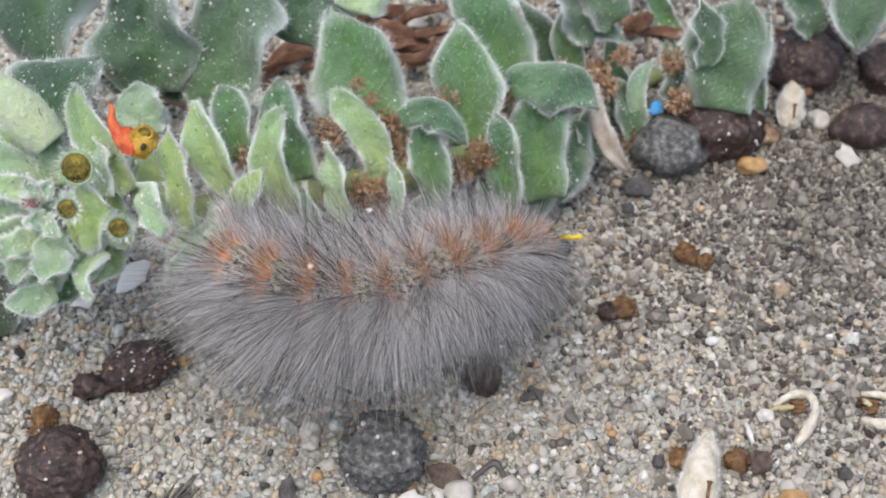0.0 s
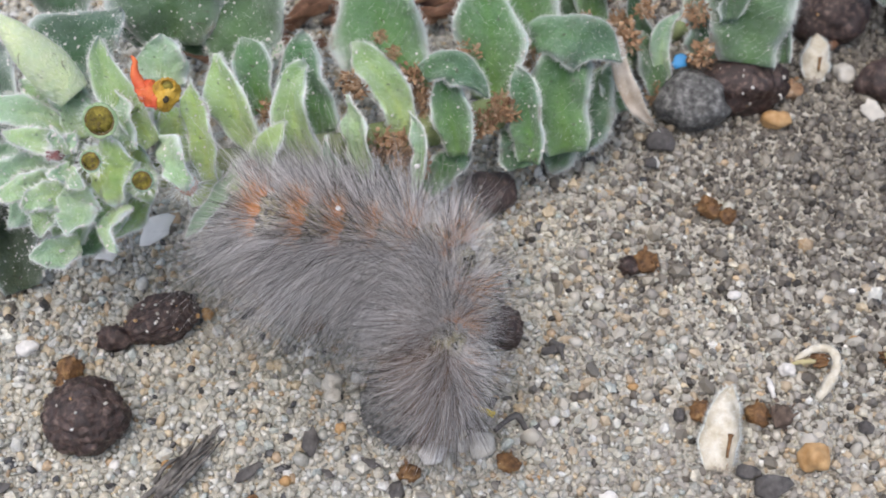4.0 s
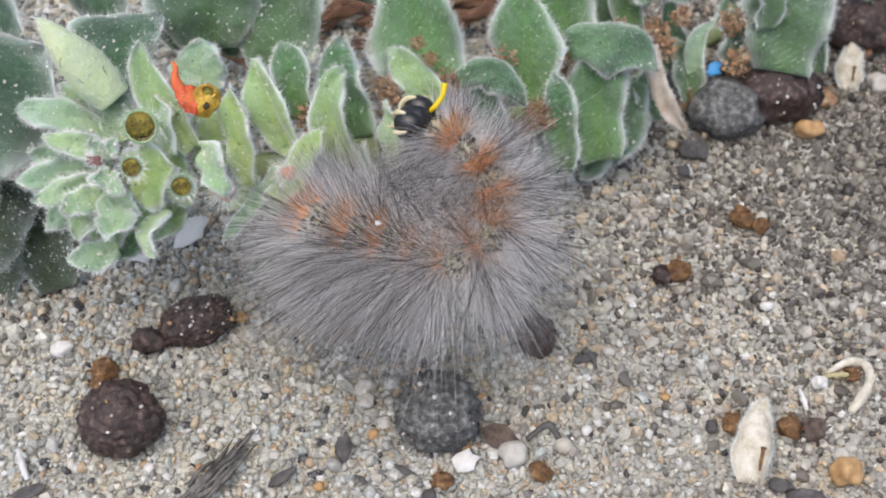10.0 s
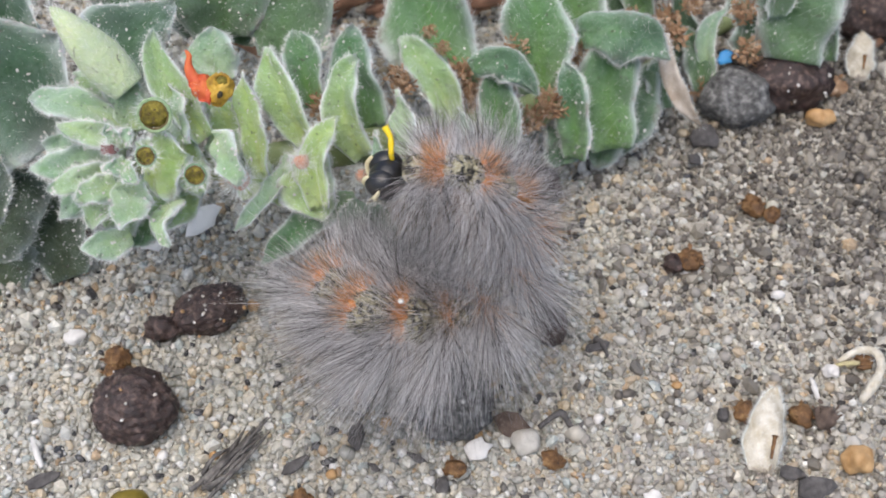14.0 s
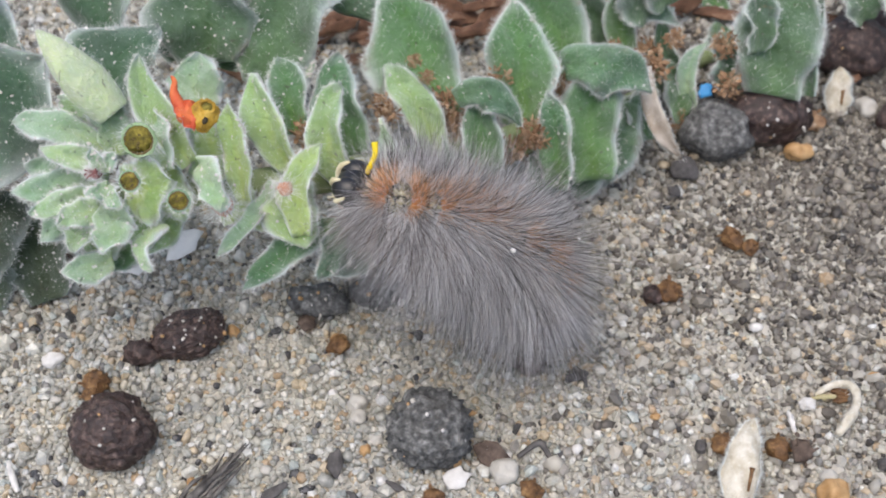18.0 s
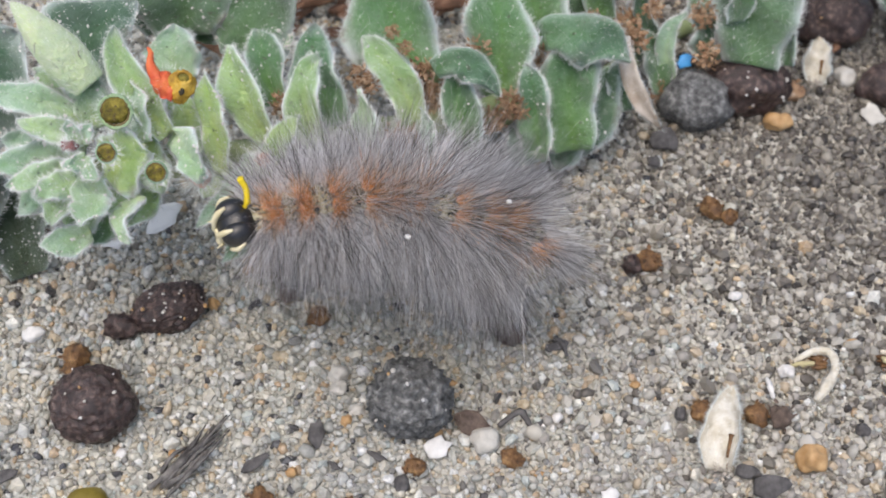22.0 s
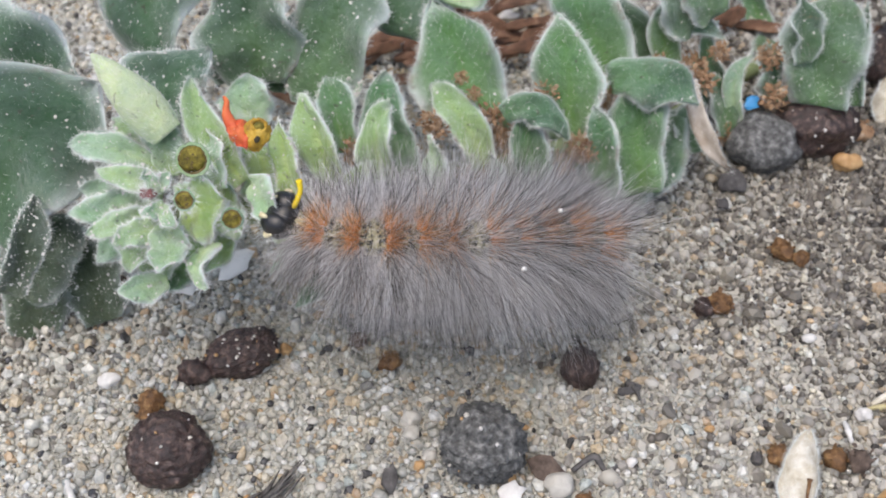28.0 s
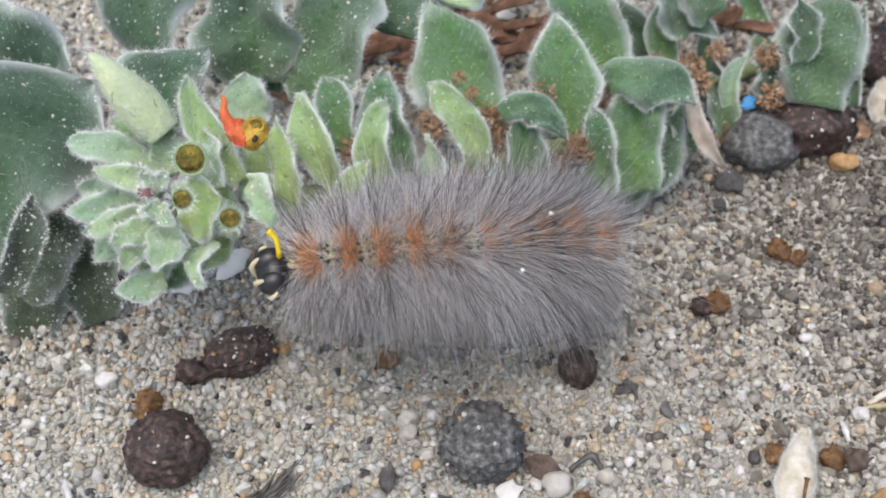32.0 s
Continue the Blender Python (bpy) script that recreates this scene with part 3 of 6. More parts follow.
part("stem", tube("stem", [(-31.9, -12.9, 15.5), (-20.6, -10.2, 14.0), (-7.8, -5.0, 11.5), (5.2, 0.7, 9.5), (14.0, 6.5, 7.0), (20.0, 13.0, 3.5), (26.0, 20.5, 1.5), (34.3, 26.7, 0.8)], [1.0, 1.5, 1.7, 1.7, 1.6, 1.3, 1.1, 0.8], STEM, 10, 0.05), plant, "green stem among the leaves")
leaf(plant, (-1.3, 2.2, 10.1), (-6.9, 14.1, 18.7), 9.7, 8, 0.25, 0.06, LEAF, dust=26, mid=(-3.1, 7.6, 14.7))
leaf(plant, (7.4, 3.8, 9.5), (5.9, 13.5, 17.5), 7.4, -12, 0.35, 0.06, LEAF, dust=26, mid=(6.7, 8.0, 13.8))
leaf(plant, (12.0, 11.5, 8.2), (5.1, 21.1, 16.3), 7.6, -15, 0.3, 0.06, LEAF, dust=26, mid=(9.7, 16.1, 12.8))
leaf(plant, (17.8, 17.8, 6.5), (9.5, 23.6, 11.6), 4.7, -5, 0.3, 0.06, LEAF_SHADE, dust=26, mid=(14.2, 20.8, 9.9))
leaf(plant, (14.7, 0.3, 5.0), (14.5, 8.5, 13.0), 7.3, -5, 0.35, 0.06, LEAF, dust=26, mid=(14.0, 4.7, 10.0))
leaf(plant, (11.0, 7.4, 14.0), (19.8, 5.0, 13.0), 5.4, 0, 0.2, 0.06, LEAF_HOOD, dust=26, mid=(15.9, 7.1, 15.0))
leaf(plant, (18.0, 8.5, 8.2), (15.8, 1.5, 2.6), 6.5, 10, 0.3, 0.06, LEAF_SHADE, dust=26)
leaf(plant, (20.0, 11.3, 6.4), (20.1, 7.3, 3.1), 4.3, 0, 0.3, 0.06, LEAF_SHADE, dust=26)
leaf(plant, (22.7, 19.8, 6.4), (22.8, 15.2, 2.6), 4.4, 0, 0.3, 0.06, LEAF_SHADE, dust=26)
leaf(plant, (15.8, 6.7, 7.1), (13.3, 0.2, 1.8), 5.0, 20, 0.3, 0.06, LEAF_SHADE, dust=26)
leaf(plant, (10.8, -2.2, 6.4), (9.3, 4.5, 13.2), 4.1, -25, 0.7, 0.06, LEAF, dust=26, mid=(10.5, 0.8, 10.3))
leaf(plant, (3.6, -4.5, 9.9), (2.7, 1.6, 16.2), 4.2, -10, 0.6, 0.06, LEAF, dust=26, mid=(3.2, -1.5, 13.8))
leaf(plant, (0.2, -0.1, 16.5), (6.3, -2.7, 15.7), 3.3, 0, 0.2, 0.06, LEAF_HOOD, dust=26, mid=(3.7, -0.4, 17.8))
leaf(plant, (0.3, -6.0, 6.5), (4.8, -3.0, 8.9), 3.3, 0, 0.3, 0.06, LEAF, dust=26)
leaf(plant, (-1.2, -3.0, 11.0), (-6.8, 3.9, 16.6), 4.3, 10, 0.7, 0.06, LEAF_BRIGHT, dust=26, mid=(-3.2, 0.4, 14.5))
leaf(plant, (-0.4, -9.3, 9.4), (-1.0, -3.1, 14.5), 2.1, -40, 0.9, 0.06, LEAF_PALE, dust=26, mid=(0.7, -6.3, 12.6))
leaf(plant, (-4.7, -8.7, 10.9), (-6.8, -2.4, 16.0), 3.1, -30, 0.9, 0.06, LEAF_PALE, dust=26, mid=(-5.2, -5.6, 14.2))
leaf(plant, (-5.5, -11.9, 11.4), (-8.6, -7.0, 15.3), 1.8, -30, 0.8, 0.06, LEAF_PALE, dust=26, mid=(-7.5, -9.9, 13.8))
leaf(plant, (-9.5, -8.6, 13.5), (-10.2, -2.4, 19.8), 4.2, -18, 0.8, 0.06, LEAF_BRIGHT, dust=26, mid=(-11.7, -5.3, 17.6))
leaf(plant, (-9.0, -4.3, 12.7), (-11.1, 3.1, 18.7), 5.7, -5, 0.6, 0.06, LEAF, dust=26, mid=(-10.5, -1.1, 16.0))
leaf(plant, (-14.7, -3.7, 14.8), (-16.6, 1.8, 19.2), 4.2, 10, 0.7, 0.06, LEAF, dust=26, mid=(-15.4, -1.4, 17.4))
leaf(plant, (-14.5, -8.3, 15.0), (-18.5, -1.7, 20.5), 4.3, -20, 0.85, 0.06, LEAF_BRIGHT, dust=26, mid=(-16.8, -5.0, 18.5))
leaf(plant, (-18.2, -13.1, 15.9), (-20.0, -6.7, 22.1), 3.0, -15, 0.9, 0.06, LEAF_BRIGHT, dust=26, mid=(-18.9, -10.2, 19.5))
leaf(plant, (-13.1, -14.7, 13.3), (-11.8, -8.8, 19.0), 3.4, -15, 0.8, 0.06, LEAF_BRIGHT, dust=26, mid=(-13.3, -11.8, 16.9))
leaf(plant, (-10.3, -12.0, 11.3), (-18.9, -17.1, 7.6), 3.5, 15, 0.4, 0.06, LEAF, dust=26, mid=(-14.6, -14.4, 10.3))
leaf(plant, (-15.9, -10.4, 15.4), (-21.0, -16.0, 11.2), 2.1, 25, 0.8, 0.06, LEAF_PALE, dust=26, mid=(-17.5, -13.7, 13.6))
leaf(plant, (-14.5, -10.3, 16.0), (-13.1, -15.4, 12.1), 5.4, 0, 0.3, 0.06, LEAF_BRIGHT, dust=26)
leaf(plant, (-9.7, -12.7, 11.8), (-11.9, -16.5, 8.9), 3.1, 0, 0.4, 0.06, LEAF_OLD_SHADE, dust=26)
leaf(plant, (19.0, 15.9, 7.4), (24.7, 18.1, 10.3), 4.5, 0, 0.5, 0.06, LEAF, dust=26, mid=(18.2, 19.2, 11.6))
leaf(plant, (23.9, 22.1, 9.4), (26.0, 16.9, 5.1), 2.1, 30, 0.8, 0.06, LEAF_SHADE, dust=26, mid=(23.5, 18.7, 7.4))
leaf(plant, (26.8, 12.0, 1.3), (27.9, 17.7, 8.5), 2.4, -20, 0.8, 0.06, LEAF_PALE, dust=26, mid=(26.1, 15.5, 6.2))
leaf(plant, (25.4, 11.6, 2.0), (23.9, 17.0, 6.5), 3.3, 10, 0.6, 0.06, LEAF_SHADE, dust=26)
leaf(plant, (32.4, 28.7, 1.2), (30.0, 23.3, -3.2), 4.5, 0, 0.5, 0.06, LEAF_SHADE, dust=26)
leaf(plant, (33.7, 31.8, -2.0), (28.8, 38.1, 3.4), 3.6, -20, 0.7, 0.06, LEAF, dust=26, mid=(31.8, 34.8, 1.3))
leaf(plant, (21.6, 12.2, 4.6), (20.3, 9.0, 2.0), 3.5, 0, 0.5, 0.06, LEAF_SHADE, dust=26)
leaf(plant, (-29.0, -11.1, 19.9), (-34.4, -8.3, 23.4), 3.2, 10, 0.5, 0.06, LEAF_PALE, dust=26)
leaf(plant, (-29.9, -12.2, 20.7), (-37.7, -11.2, 22.9), 3.3, 15, 0.45, 0.06, LEAF_PALE, dust=26, mid=(-33.8, -11.7, 22.6))
leaf(plant, (-29.1, -14.4, 21.5), (-34.7, -14.1, 23.1), 2.5, 10, 0.5, 0.06, LEAF_PALE, dust=26)
leaf(plant, (-30.0, -14.5, 19.1), (-37.6, -16.0, 19.3), 3.6, 0, 0.45, 0.06, LEAF_PALE, dust=26)
leaf(plant, (-29.5, -16.0, 19.1), (-35.8, -17.9, 19.0), 3.0, 0, 0.5, 0.06, LEAF_PALE, dust=26)
leaf(plant, (-29.7, -17.3, 19.5), (-33.0, -19.3, 19.3), 2.7, 0, 0.5, 0.06, LEAF_PALE, dust=26)
leaf(plant, (-28.7, -12.2, 20.3), (-30.3, -7.3, 24.1), 3.7, 5, 0.5, 0.06, LEAF_PALE, dust=26)
leaf(plant, (-27.9, -15.1, 19.2), (-23.8, -14.8, 20.6), 6.3, 0, 0.45, 0.06, LEAF_BRIGHT, dust=26)
leaf(plant, (-28.2, -17.0, 19.2), (-28.7, -21.4, 18.3), 4.0, 10, 0.45, 0.06, LEAF_PALE, dust=26)
leaf(plant, (-29.6, -18.2, 13.4), (-33.8, -19.9, 13.5), 3.2, 0, 0.7, 0.06, LEAF_PALE, dust=26)
leaf(plant, (-31.2, -15.7, 17.1), (-32.4, -19.4, 15.6), 3.8, 10, 0.7, 0.06, LEAF_PALE, dust=26)
leaf(plant, (-24.7, -17.5, 17.6), (-24.9, -21.9, 16.8), 2.2, 35, 0.5, 0.06, LEAF_PALE, dust=26, mid=(-25.7, -20.3, 17.6))
leaf(plant, (-24.2, -13.2, 14.1), (-27.6, -16.6, 11.7), 2.7, 0, 0.6, 0.06, LEAF_BRIGHT, dust=26)
leaf(plant, (-28.4, -15.0, 11.5), (-31.2, -16.9, 10.0), 3.1, 0, 0.5, 0.06, LEAF, dust=26)
leaf(plant, (-22.7, -12.2, 19.7), (-27.6, -5.0, 25.3), 3.6, 10, 0.9, 0.06, LEAF_BRIGHT, dust=26, mid=(-25.6, -9.0, 23.0))
leaf(plant, (-24.3, -13.8, 20.4), (-25.6, -9.6, 23.6), 3.0, -30, 0.5, 0.06, LEAF_PALE, dust=26)
leaf(plant, (-23.3, -3.2, 17.5), (-23.8, 0.7, 20.5), 5.5, 0, 0.4, 0.06, LEAF_PALE, dust=26)
leaf(plant, (-21.7, -13.5, 21.0), (-19.5, -17.3, 19.3), 3.4, 20, 0.45, 0.06, LEAF_PALE, dust=26, mid=(-20.0, -15.4, 20.9))
leaf(plant, (-25.5, -11.5, 18.5), (-23.5, -15.4, 15.4), 4.0, 0, 0.4, 0.06, LEAF_BRIGHT, dust=26)
leaf(plant, (-21.7, -8.1, 18.6), (-22.0, -12.1, 15.5), 5.0, 0, 0.4, 0.06, LEAF_BRIGHT, dust=26)
leaf(plant, (-28.7, -17.2, 21.9), (-27.2, -19.2, 21.6), 1.7, 0, 0.5, 0.06, LEAF_PALE, dust=26)
leaf(plant, (-28.5, -17.0, 22.0), (-30.2, -18.4, 22.2), 1.5, 0, 0.5, 0.06, LEAF_PALE, dust=26)
leaf(plant, (-28.8, -16.1, 22.8), (-27.8, -15.5, 24.5), 1.5, 0, 0.5, 0.06, LEAF_PALE, dust=26)
leaf(plant, (-29.1, -16.1, 22.8), (-29.9, -15.4, 24.7), 1.5, 0, 0.5, 0.06, LEAF_PALE, dust=26)
leaf(plant, (-30.2, -11.4, 17.4), (-36.7, -7.4, 20.7), 4.0, 0, 0.4, 0.06, LEAF_PALE, dust=26)
leaf(plant, (-30.5, -11.9, 17.2), (-37.9, -11.7, 17.5), 4.0, 0, 0.4, 0.06, LEAF_PALE, dust=26)
leaf(plant, (-30.2, -12.6, 16.5), (-36.4, -16.6, 13.6), 4.0, 0, 0.4, 0.06, LEAF_PALE, dust=26)
leaf(plant, (-29.5, -11.8, 15.6), (-31.9, -17.9, 10.9), 4.3, 0, 0.4, 0.06, LEAF_BRIGHT, dust=26)
leaf(plant, (-27.6, -12.1, 16.0), (-27.4, -16.7, 12.5), 4.6, 0, 0.4, 0.06, LEAF_BRIGHT, dust=26)
leaf(plant, (-29.1, -8.9, 17.7), (-33.6, -3.9, 21.6), 3.6, 0, 0.4, 0.06, LEAF_PALE, dust=26)
leaf(plant, (-25.0, -10.7, 17.6), (-25.0, -6.3, 21.0), 4.0, 0, 0.4, 0.06, LEAF_BRIGHT, dust=26)
leaf(plant, (-21.8, -9.0, 16.6), (-23.2, -6.4, 18.6), 4.6, 0, 0.3, 0.06, LEAF_BRIGHT, dust=26)
leaf(plant, (-19.4, -12.3, 11.8), (-21.6, -7.0, 15.9), 4.7, 0, 0.3, 0.06, LEAF_BRIGHT, dust=26)
leaf(plant, (-16.4, -11.9, 10.5), (-18.6, -7.8, 13.8), 4.7, 0, 0.3, 0.06, LEAF_BRIGHT, dust=26)
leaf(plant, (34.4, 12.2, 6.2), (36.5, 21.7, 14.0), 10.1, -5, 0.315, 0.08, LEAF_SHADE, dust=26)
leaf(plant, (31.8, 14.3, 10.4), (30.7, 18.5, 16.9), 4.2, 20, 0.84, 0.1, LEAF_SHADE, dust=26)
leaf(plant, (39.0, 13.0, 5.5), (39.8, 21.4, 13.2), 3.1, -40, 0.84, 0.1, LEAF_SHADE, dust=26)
leaf(plant, (30.5, 13.9, 5.0), (29.1, 18.5, 9.5), 5.1, 10, 0.63, 0.1, LEAF_OLD_SHADE, dust=26)
leaf(plant, (20.8, 6.2, 4.9), (19.2, 9.6, 8.6), 4.2, 10, 0.63, 0.1, LEAF_OLD_SHADE, dust=26)
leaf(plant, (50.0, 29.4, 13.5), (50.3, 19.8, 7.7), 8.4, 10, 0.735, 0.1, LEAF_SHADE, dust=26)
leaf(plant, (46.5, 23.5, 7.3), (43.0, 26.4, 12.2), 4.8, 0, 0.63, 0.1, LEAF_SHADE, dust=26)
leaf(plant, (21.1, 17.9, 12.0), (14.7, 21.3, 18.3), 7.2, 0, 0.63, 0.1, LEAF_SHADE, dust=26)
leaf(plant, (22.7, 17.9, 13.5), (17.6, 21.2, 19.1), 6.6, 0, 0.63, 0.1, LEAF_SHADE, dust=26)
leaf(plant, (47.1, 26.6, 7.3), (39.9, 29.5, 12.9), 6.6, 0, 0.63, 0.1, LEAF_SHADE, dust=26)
leaf(plant, (-5.1, 13.5, 18.5), (-3.5, 17.6, 21.0), 7.2, 0, 0.42, 0.1, LEAF_PALE, dust=26)
leaf(plant, (9.8, -2.2, 5.3), (8.6, 0.9, 8.6), 4.2, 0, 0.42, 0.1, LEAF_OLD_SHADE, dust=26)
leaf(plant, (-7.1, -12.3, 8.7), (-11.6, -15.4, 8.5), 4.5, 0, 0.63, 0.1, LEAF_OLD_SHADE, dust=26)
BUD_LINE = [(-29.0, -10.7, 24.0), (-30.0, -10.1, 25.1), (-31.2, -9.4, 26.4), (-32.5, -8.7, 27.7), (-33.8, -7.9, 29.0), (-34.9, -7.3, 30.0)]
bud = part("bud", tube("bud", BUD_LINE, [1.5, 1.85, 1.95, 1.6, 0.95, 0.10], LEAF_BUD, 18, 0.012), plant, "plump pointed pale green leaf bud")
rng_bud = np.random.default_rng(41)
at_bud = np.array(BUD_LINE)[rng_bud.integers(0, 5, 900)] + rng_bud.uniform(0, 1, (900, 1)) * np.array([-1.2, 0.7, 1.2])
out_bud = rng_bud.normal(0, 1, (900, 3))
out_bud -= np.array([-0.64, 0.38, 0.67]) * (out_bud @ np.array([-0.64, 0.38, 0.67]))[:, None]
out_bud /= np.linalg.norm(out_bud, axis=1)[:, None]
wide = np.interp(at_bud[:, 0], [-34.9, -33.8, -32.5, -31.2, -30.0, -29.0], [0.1, 0.9, 1.55, 1.9, 1.8, 1.5])
tagged(part("down", hair_mesh("down", at_bud + out_bud * wide[:, None], out_bud + np.array([-0.6, 0.4, 0.6]), rng_bud.uniform(0.3, 0.8, 900), np.full(900, 0.014), rng_bud.normal(0, 0.05, (900, 3)), DOWN, 1), bud, "short white downy hairs"), kind="stuff")


def spent_flower(at, r, turn):
    """A round spent flower cup: a dark woolly rim round a yellow-olive bed of dots."""
    ob = part("spent_flower", lump_mesh("spent_flower", (r, r, 0.35 * r), OLIVE_CUP, r * 5, 0.16, 0.14, 4), plant, "round spent flower with olive yellow centre", pose(at[0] * MM, at[1] * MM, at[2] * MM, *turn))
    ring = [(math.cos(a) * r * 1.04, math.sin(a) * r * 1.04, 0.1) for a in (0.2, 0.95, 1.7, 2.5, 3.2, 4.0, 4.7, 5.5, 6.2, 6.5)]
    part("rim", tube("rim", ring, [0.07 * r + 0.03] * 10, CUP_RIM, 6, 0.3), ob, "dark brown rim")
    part("calyx", tube("calyx", [(x * 1.16, y * 1.16, 0.05 * r) for x, y, z in ring], [0.15 * r] * 10, LEAF_PALE, 7, 0.2), ob, "pale green woolly calyx")
    rng = np.random.default_rng(int(r * 100))
    verts, faces = [], []
    for _ in range(110):
        a = rng.uniform(0, 6.2832)
        d = np.array([math.cos(a), math.sin(a), 0])
        strand(verts, faces, d * r * 1.35, d + rng.normal(0, 0.35, 3) + np.array([0, 0, 0.4]), rng.uniform(0.5, 1.1), 0.018, rng.normal(0, 0.05, 3), 1)
    part("wool", mesh_of("wool", verts, faces, DOWN, False), ob, "white woolly fringe")
    for _ in range(5):
        a, q = rng.uniform(0, 6.28), rng.uniform(0.1, 0.65) * r
        part("dot", DOT, ob, "dark dot", pose(math.cos(a) * q * MM, math.sin(a) * q * MM, 0.27 * r * MM))


DOT = lump_mesh("dot", (0.13, 0.10, 0.09), CUP_RIM, 2.0, 0.1, 0.05, 2)
spent_flower((-26.1, -14.1, 24.5), 1.12, (54, 0, 0))
spent_flower((-26.3, -18.0, 23.8), 0.68, (50, -4, 0))
spent_flower((-23.0, -16.9, 20.2), 0.74, (54, 0, 0))


def orange_flower(at):
    """A wilted bell: an orange lip with a thin curled tail, and a yellow throat with dark dots and an open brown mouth."""
    ob = part("flower", lump_mesh("flower", (0.95, 0.6, 1.0), PETAL, 3.3, 0.25, 0.12, 4), plant, "wilted red-orange flower with a spotted yellow throat", pose(at[0] * MM, at[1] * MM, at[2] * MM, -50, 0, 8))
    part("petal_tail", tube("petal_tail", [(-0.3, 0.0, 0.3), (-0.85, 0.1, 1.1), (-1.05, 0.25, 2.0), (-0.95, 0.35, 2.8), (-1.2, 0.4, 3.3)], [0.62, 0.5, 0.34, 0.24, 0.08], PETAL, 9, 0.12), ob, "thin curled orange petal")
    leaf(ob, (-0.8, -0.5, 0.5), (0.5, -0.6, -1.6), 1.5, 0, 0.3, 0.08, PETAL, 0.2, 0.0, "petal", "crumpled orange petal")
    throat = part("throat", lump_mesh("throat", (1.05, 0.62, 1.25), YELLOW, 4.1, 0.2, 0.10, 4), ob, "spotted yellow throat", pose(1.45 * MM, -0.25 * MM, -0.25 * MM, 0, 22, 0))
    ring = [(math.cos(a) * 0.62, -0.5, math.sin(a) * 0.5 + 0.72) for a in (0.2, 0.95, 1.7, 2.5, 3.2, 4.0, 4.7, 5.5, 6.2, 6.5)]
    part("mouth_edge", tube("mouth_edge", ring, [0.17] * 10, YELLOW, 6, 0.25), throat, "wilted yellow edge")
    part("mouth", lump_mesh("mouth", (0.46, 0.12, 0.36), OLIVE_CUP, 2.4, 0.15, 0.1, 3), throat, "dark open mouth", pose(0, -0.55 * MM, 0.72 * MM))
    for x, z, r in ((0.18, -0.45, 0.27),):
        part("dot", lump_mesh("dot", (r, 0.10, r * 1.2), DARK_DOT, 2.0 + x, 0.1, 0.05, 2), throat, "dark dot", pose(x * MM, -0.62 * MM, z * MM))
    rng = np.random.default_rng(77)
    a = rng.uniform(0, 6.2832, 160)
    d = np.stack([np.cos(a), np.zeros(160), np.sin(a)], 1)
    wool = hair_mesh("wool", d * 1.5 + np.array([0.5, 0.2, -0.2]), d + rng.normal(0, 0.4, (160, 3)), rng.uniform(0.4, 1.1, 160), np.full(160, 0.016), rng.normal(0, 0.08, (160, 3)), DOWN, 1)
    tagged(part("wool", wool, ob, "white woolly fringe"), kind="stuff")


orange_flower((-22.6, -10.7, 24.3))


def fuzzy_bud(at, r):
    ob = part("fuzzy_bud", lump_mesh("fuzzy_bud", (r * 0.48, r * 0.48, r * 0.48), PINK, r * 3, 0.1, 0.05, 2), plant, "fuzzy pinkish white bud", pose(*[c * MM for c in at]))
    rng = np.random.default_rng(int(r * 1000))
    verts, faces = [], []
    for _ in range(420):
        d = unit(rng.normal(0, 1, 3))
        strand(verts, faces, d * r * 0.4, d + rng.normal(0, 0.25, 3), r * rng.uniform(0.5, 1.35), 0.016, rng.normal(0, 0.1, 3), 1)
    part("wool", mesh_of("wool", verts, faces, DOWN, False), ob, "white wool")


CHAFF_MESHES = [crumb_mesh("dry_flower", 1.5, CHAFF, 70 + k, 120) for k in range(4)]


def dry_flower(at, size, k):
    part("dry_flower", CHAFF_MESHES[k % 4], plant, "crumbling dry orange-brown flower", Matrix.LocRotScale(Vector(at) * MM, Euler((k, k * 2.1, k * 0.7)), Vector((size, size, size))))


heart = part("bud", lump_mesh("bud", (0.62, 0.5, 0.62), PURPLE, 2.2, 0.25, 0.16, 3), plant, "dull purple bud at the tip", pose(*[c * MM for c in (-29.8, -16.5, 22.9)]))
rng_heart = np.random.default_rng(8)
d_heart = rng_heart.normal(0, 1, (260, 3))
d_heart /= np.linalg.norm(d_heart, axis=1)[:, None]
tagged(part("wool", hair_mesh("wool", d_heart * 0.5, d_heart + np.array([0, -0.2, 0.4]), rng_heart.uniform(0.5, 1.2, 260), np.full(260, 0.017), rng_heart.normal(0, 0.1, (260, 3)), DOWN, 1), heart, "white wool"), kind="stuff")
fuzzy_bud((-14.8, -12.6, 17.1), 1.65)
fuzzy_bud((-9.8, -9.9, 12.1), 1.42)
fuzzy_bud((-19.6, -15.9, 18.5), 1.89)
dry_flower((-0.7, 1.4, 14.3), 1.30, 0)
dry_flower((0.5, -0.2, 12.4), 1.50, 1)
dry_flower((2.8, -1.0, 11.8), 1.20, 2)
dry_flower((-1.3, 1.1, 13.1), 1.00, 3)
dry_flower((8.3, 1.2, 10.6), 1.30, 4)
dry_flower((1.2, 1.3, 12.0), 1.20, 5)
dry_flower((9.5, 9.1, 11.3), 1.20, 6)
dry_flower((4.8, 6.7, 13.3), 1.10, 7)
dry_flower((11.1, 8.2, 10.9), 1.30, 8)
dry_flower((-6.7, 0.1, 15.0), 1.10, 9)
dry_flower((-13.4, -5.4, 16.8), 1.10, 10)
dry_flower((-2.3, -5.8, 11.9), 1.50, 11)
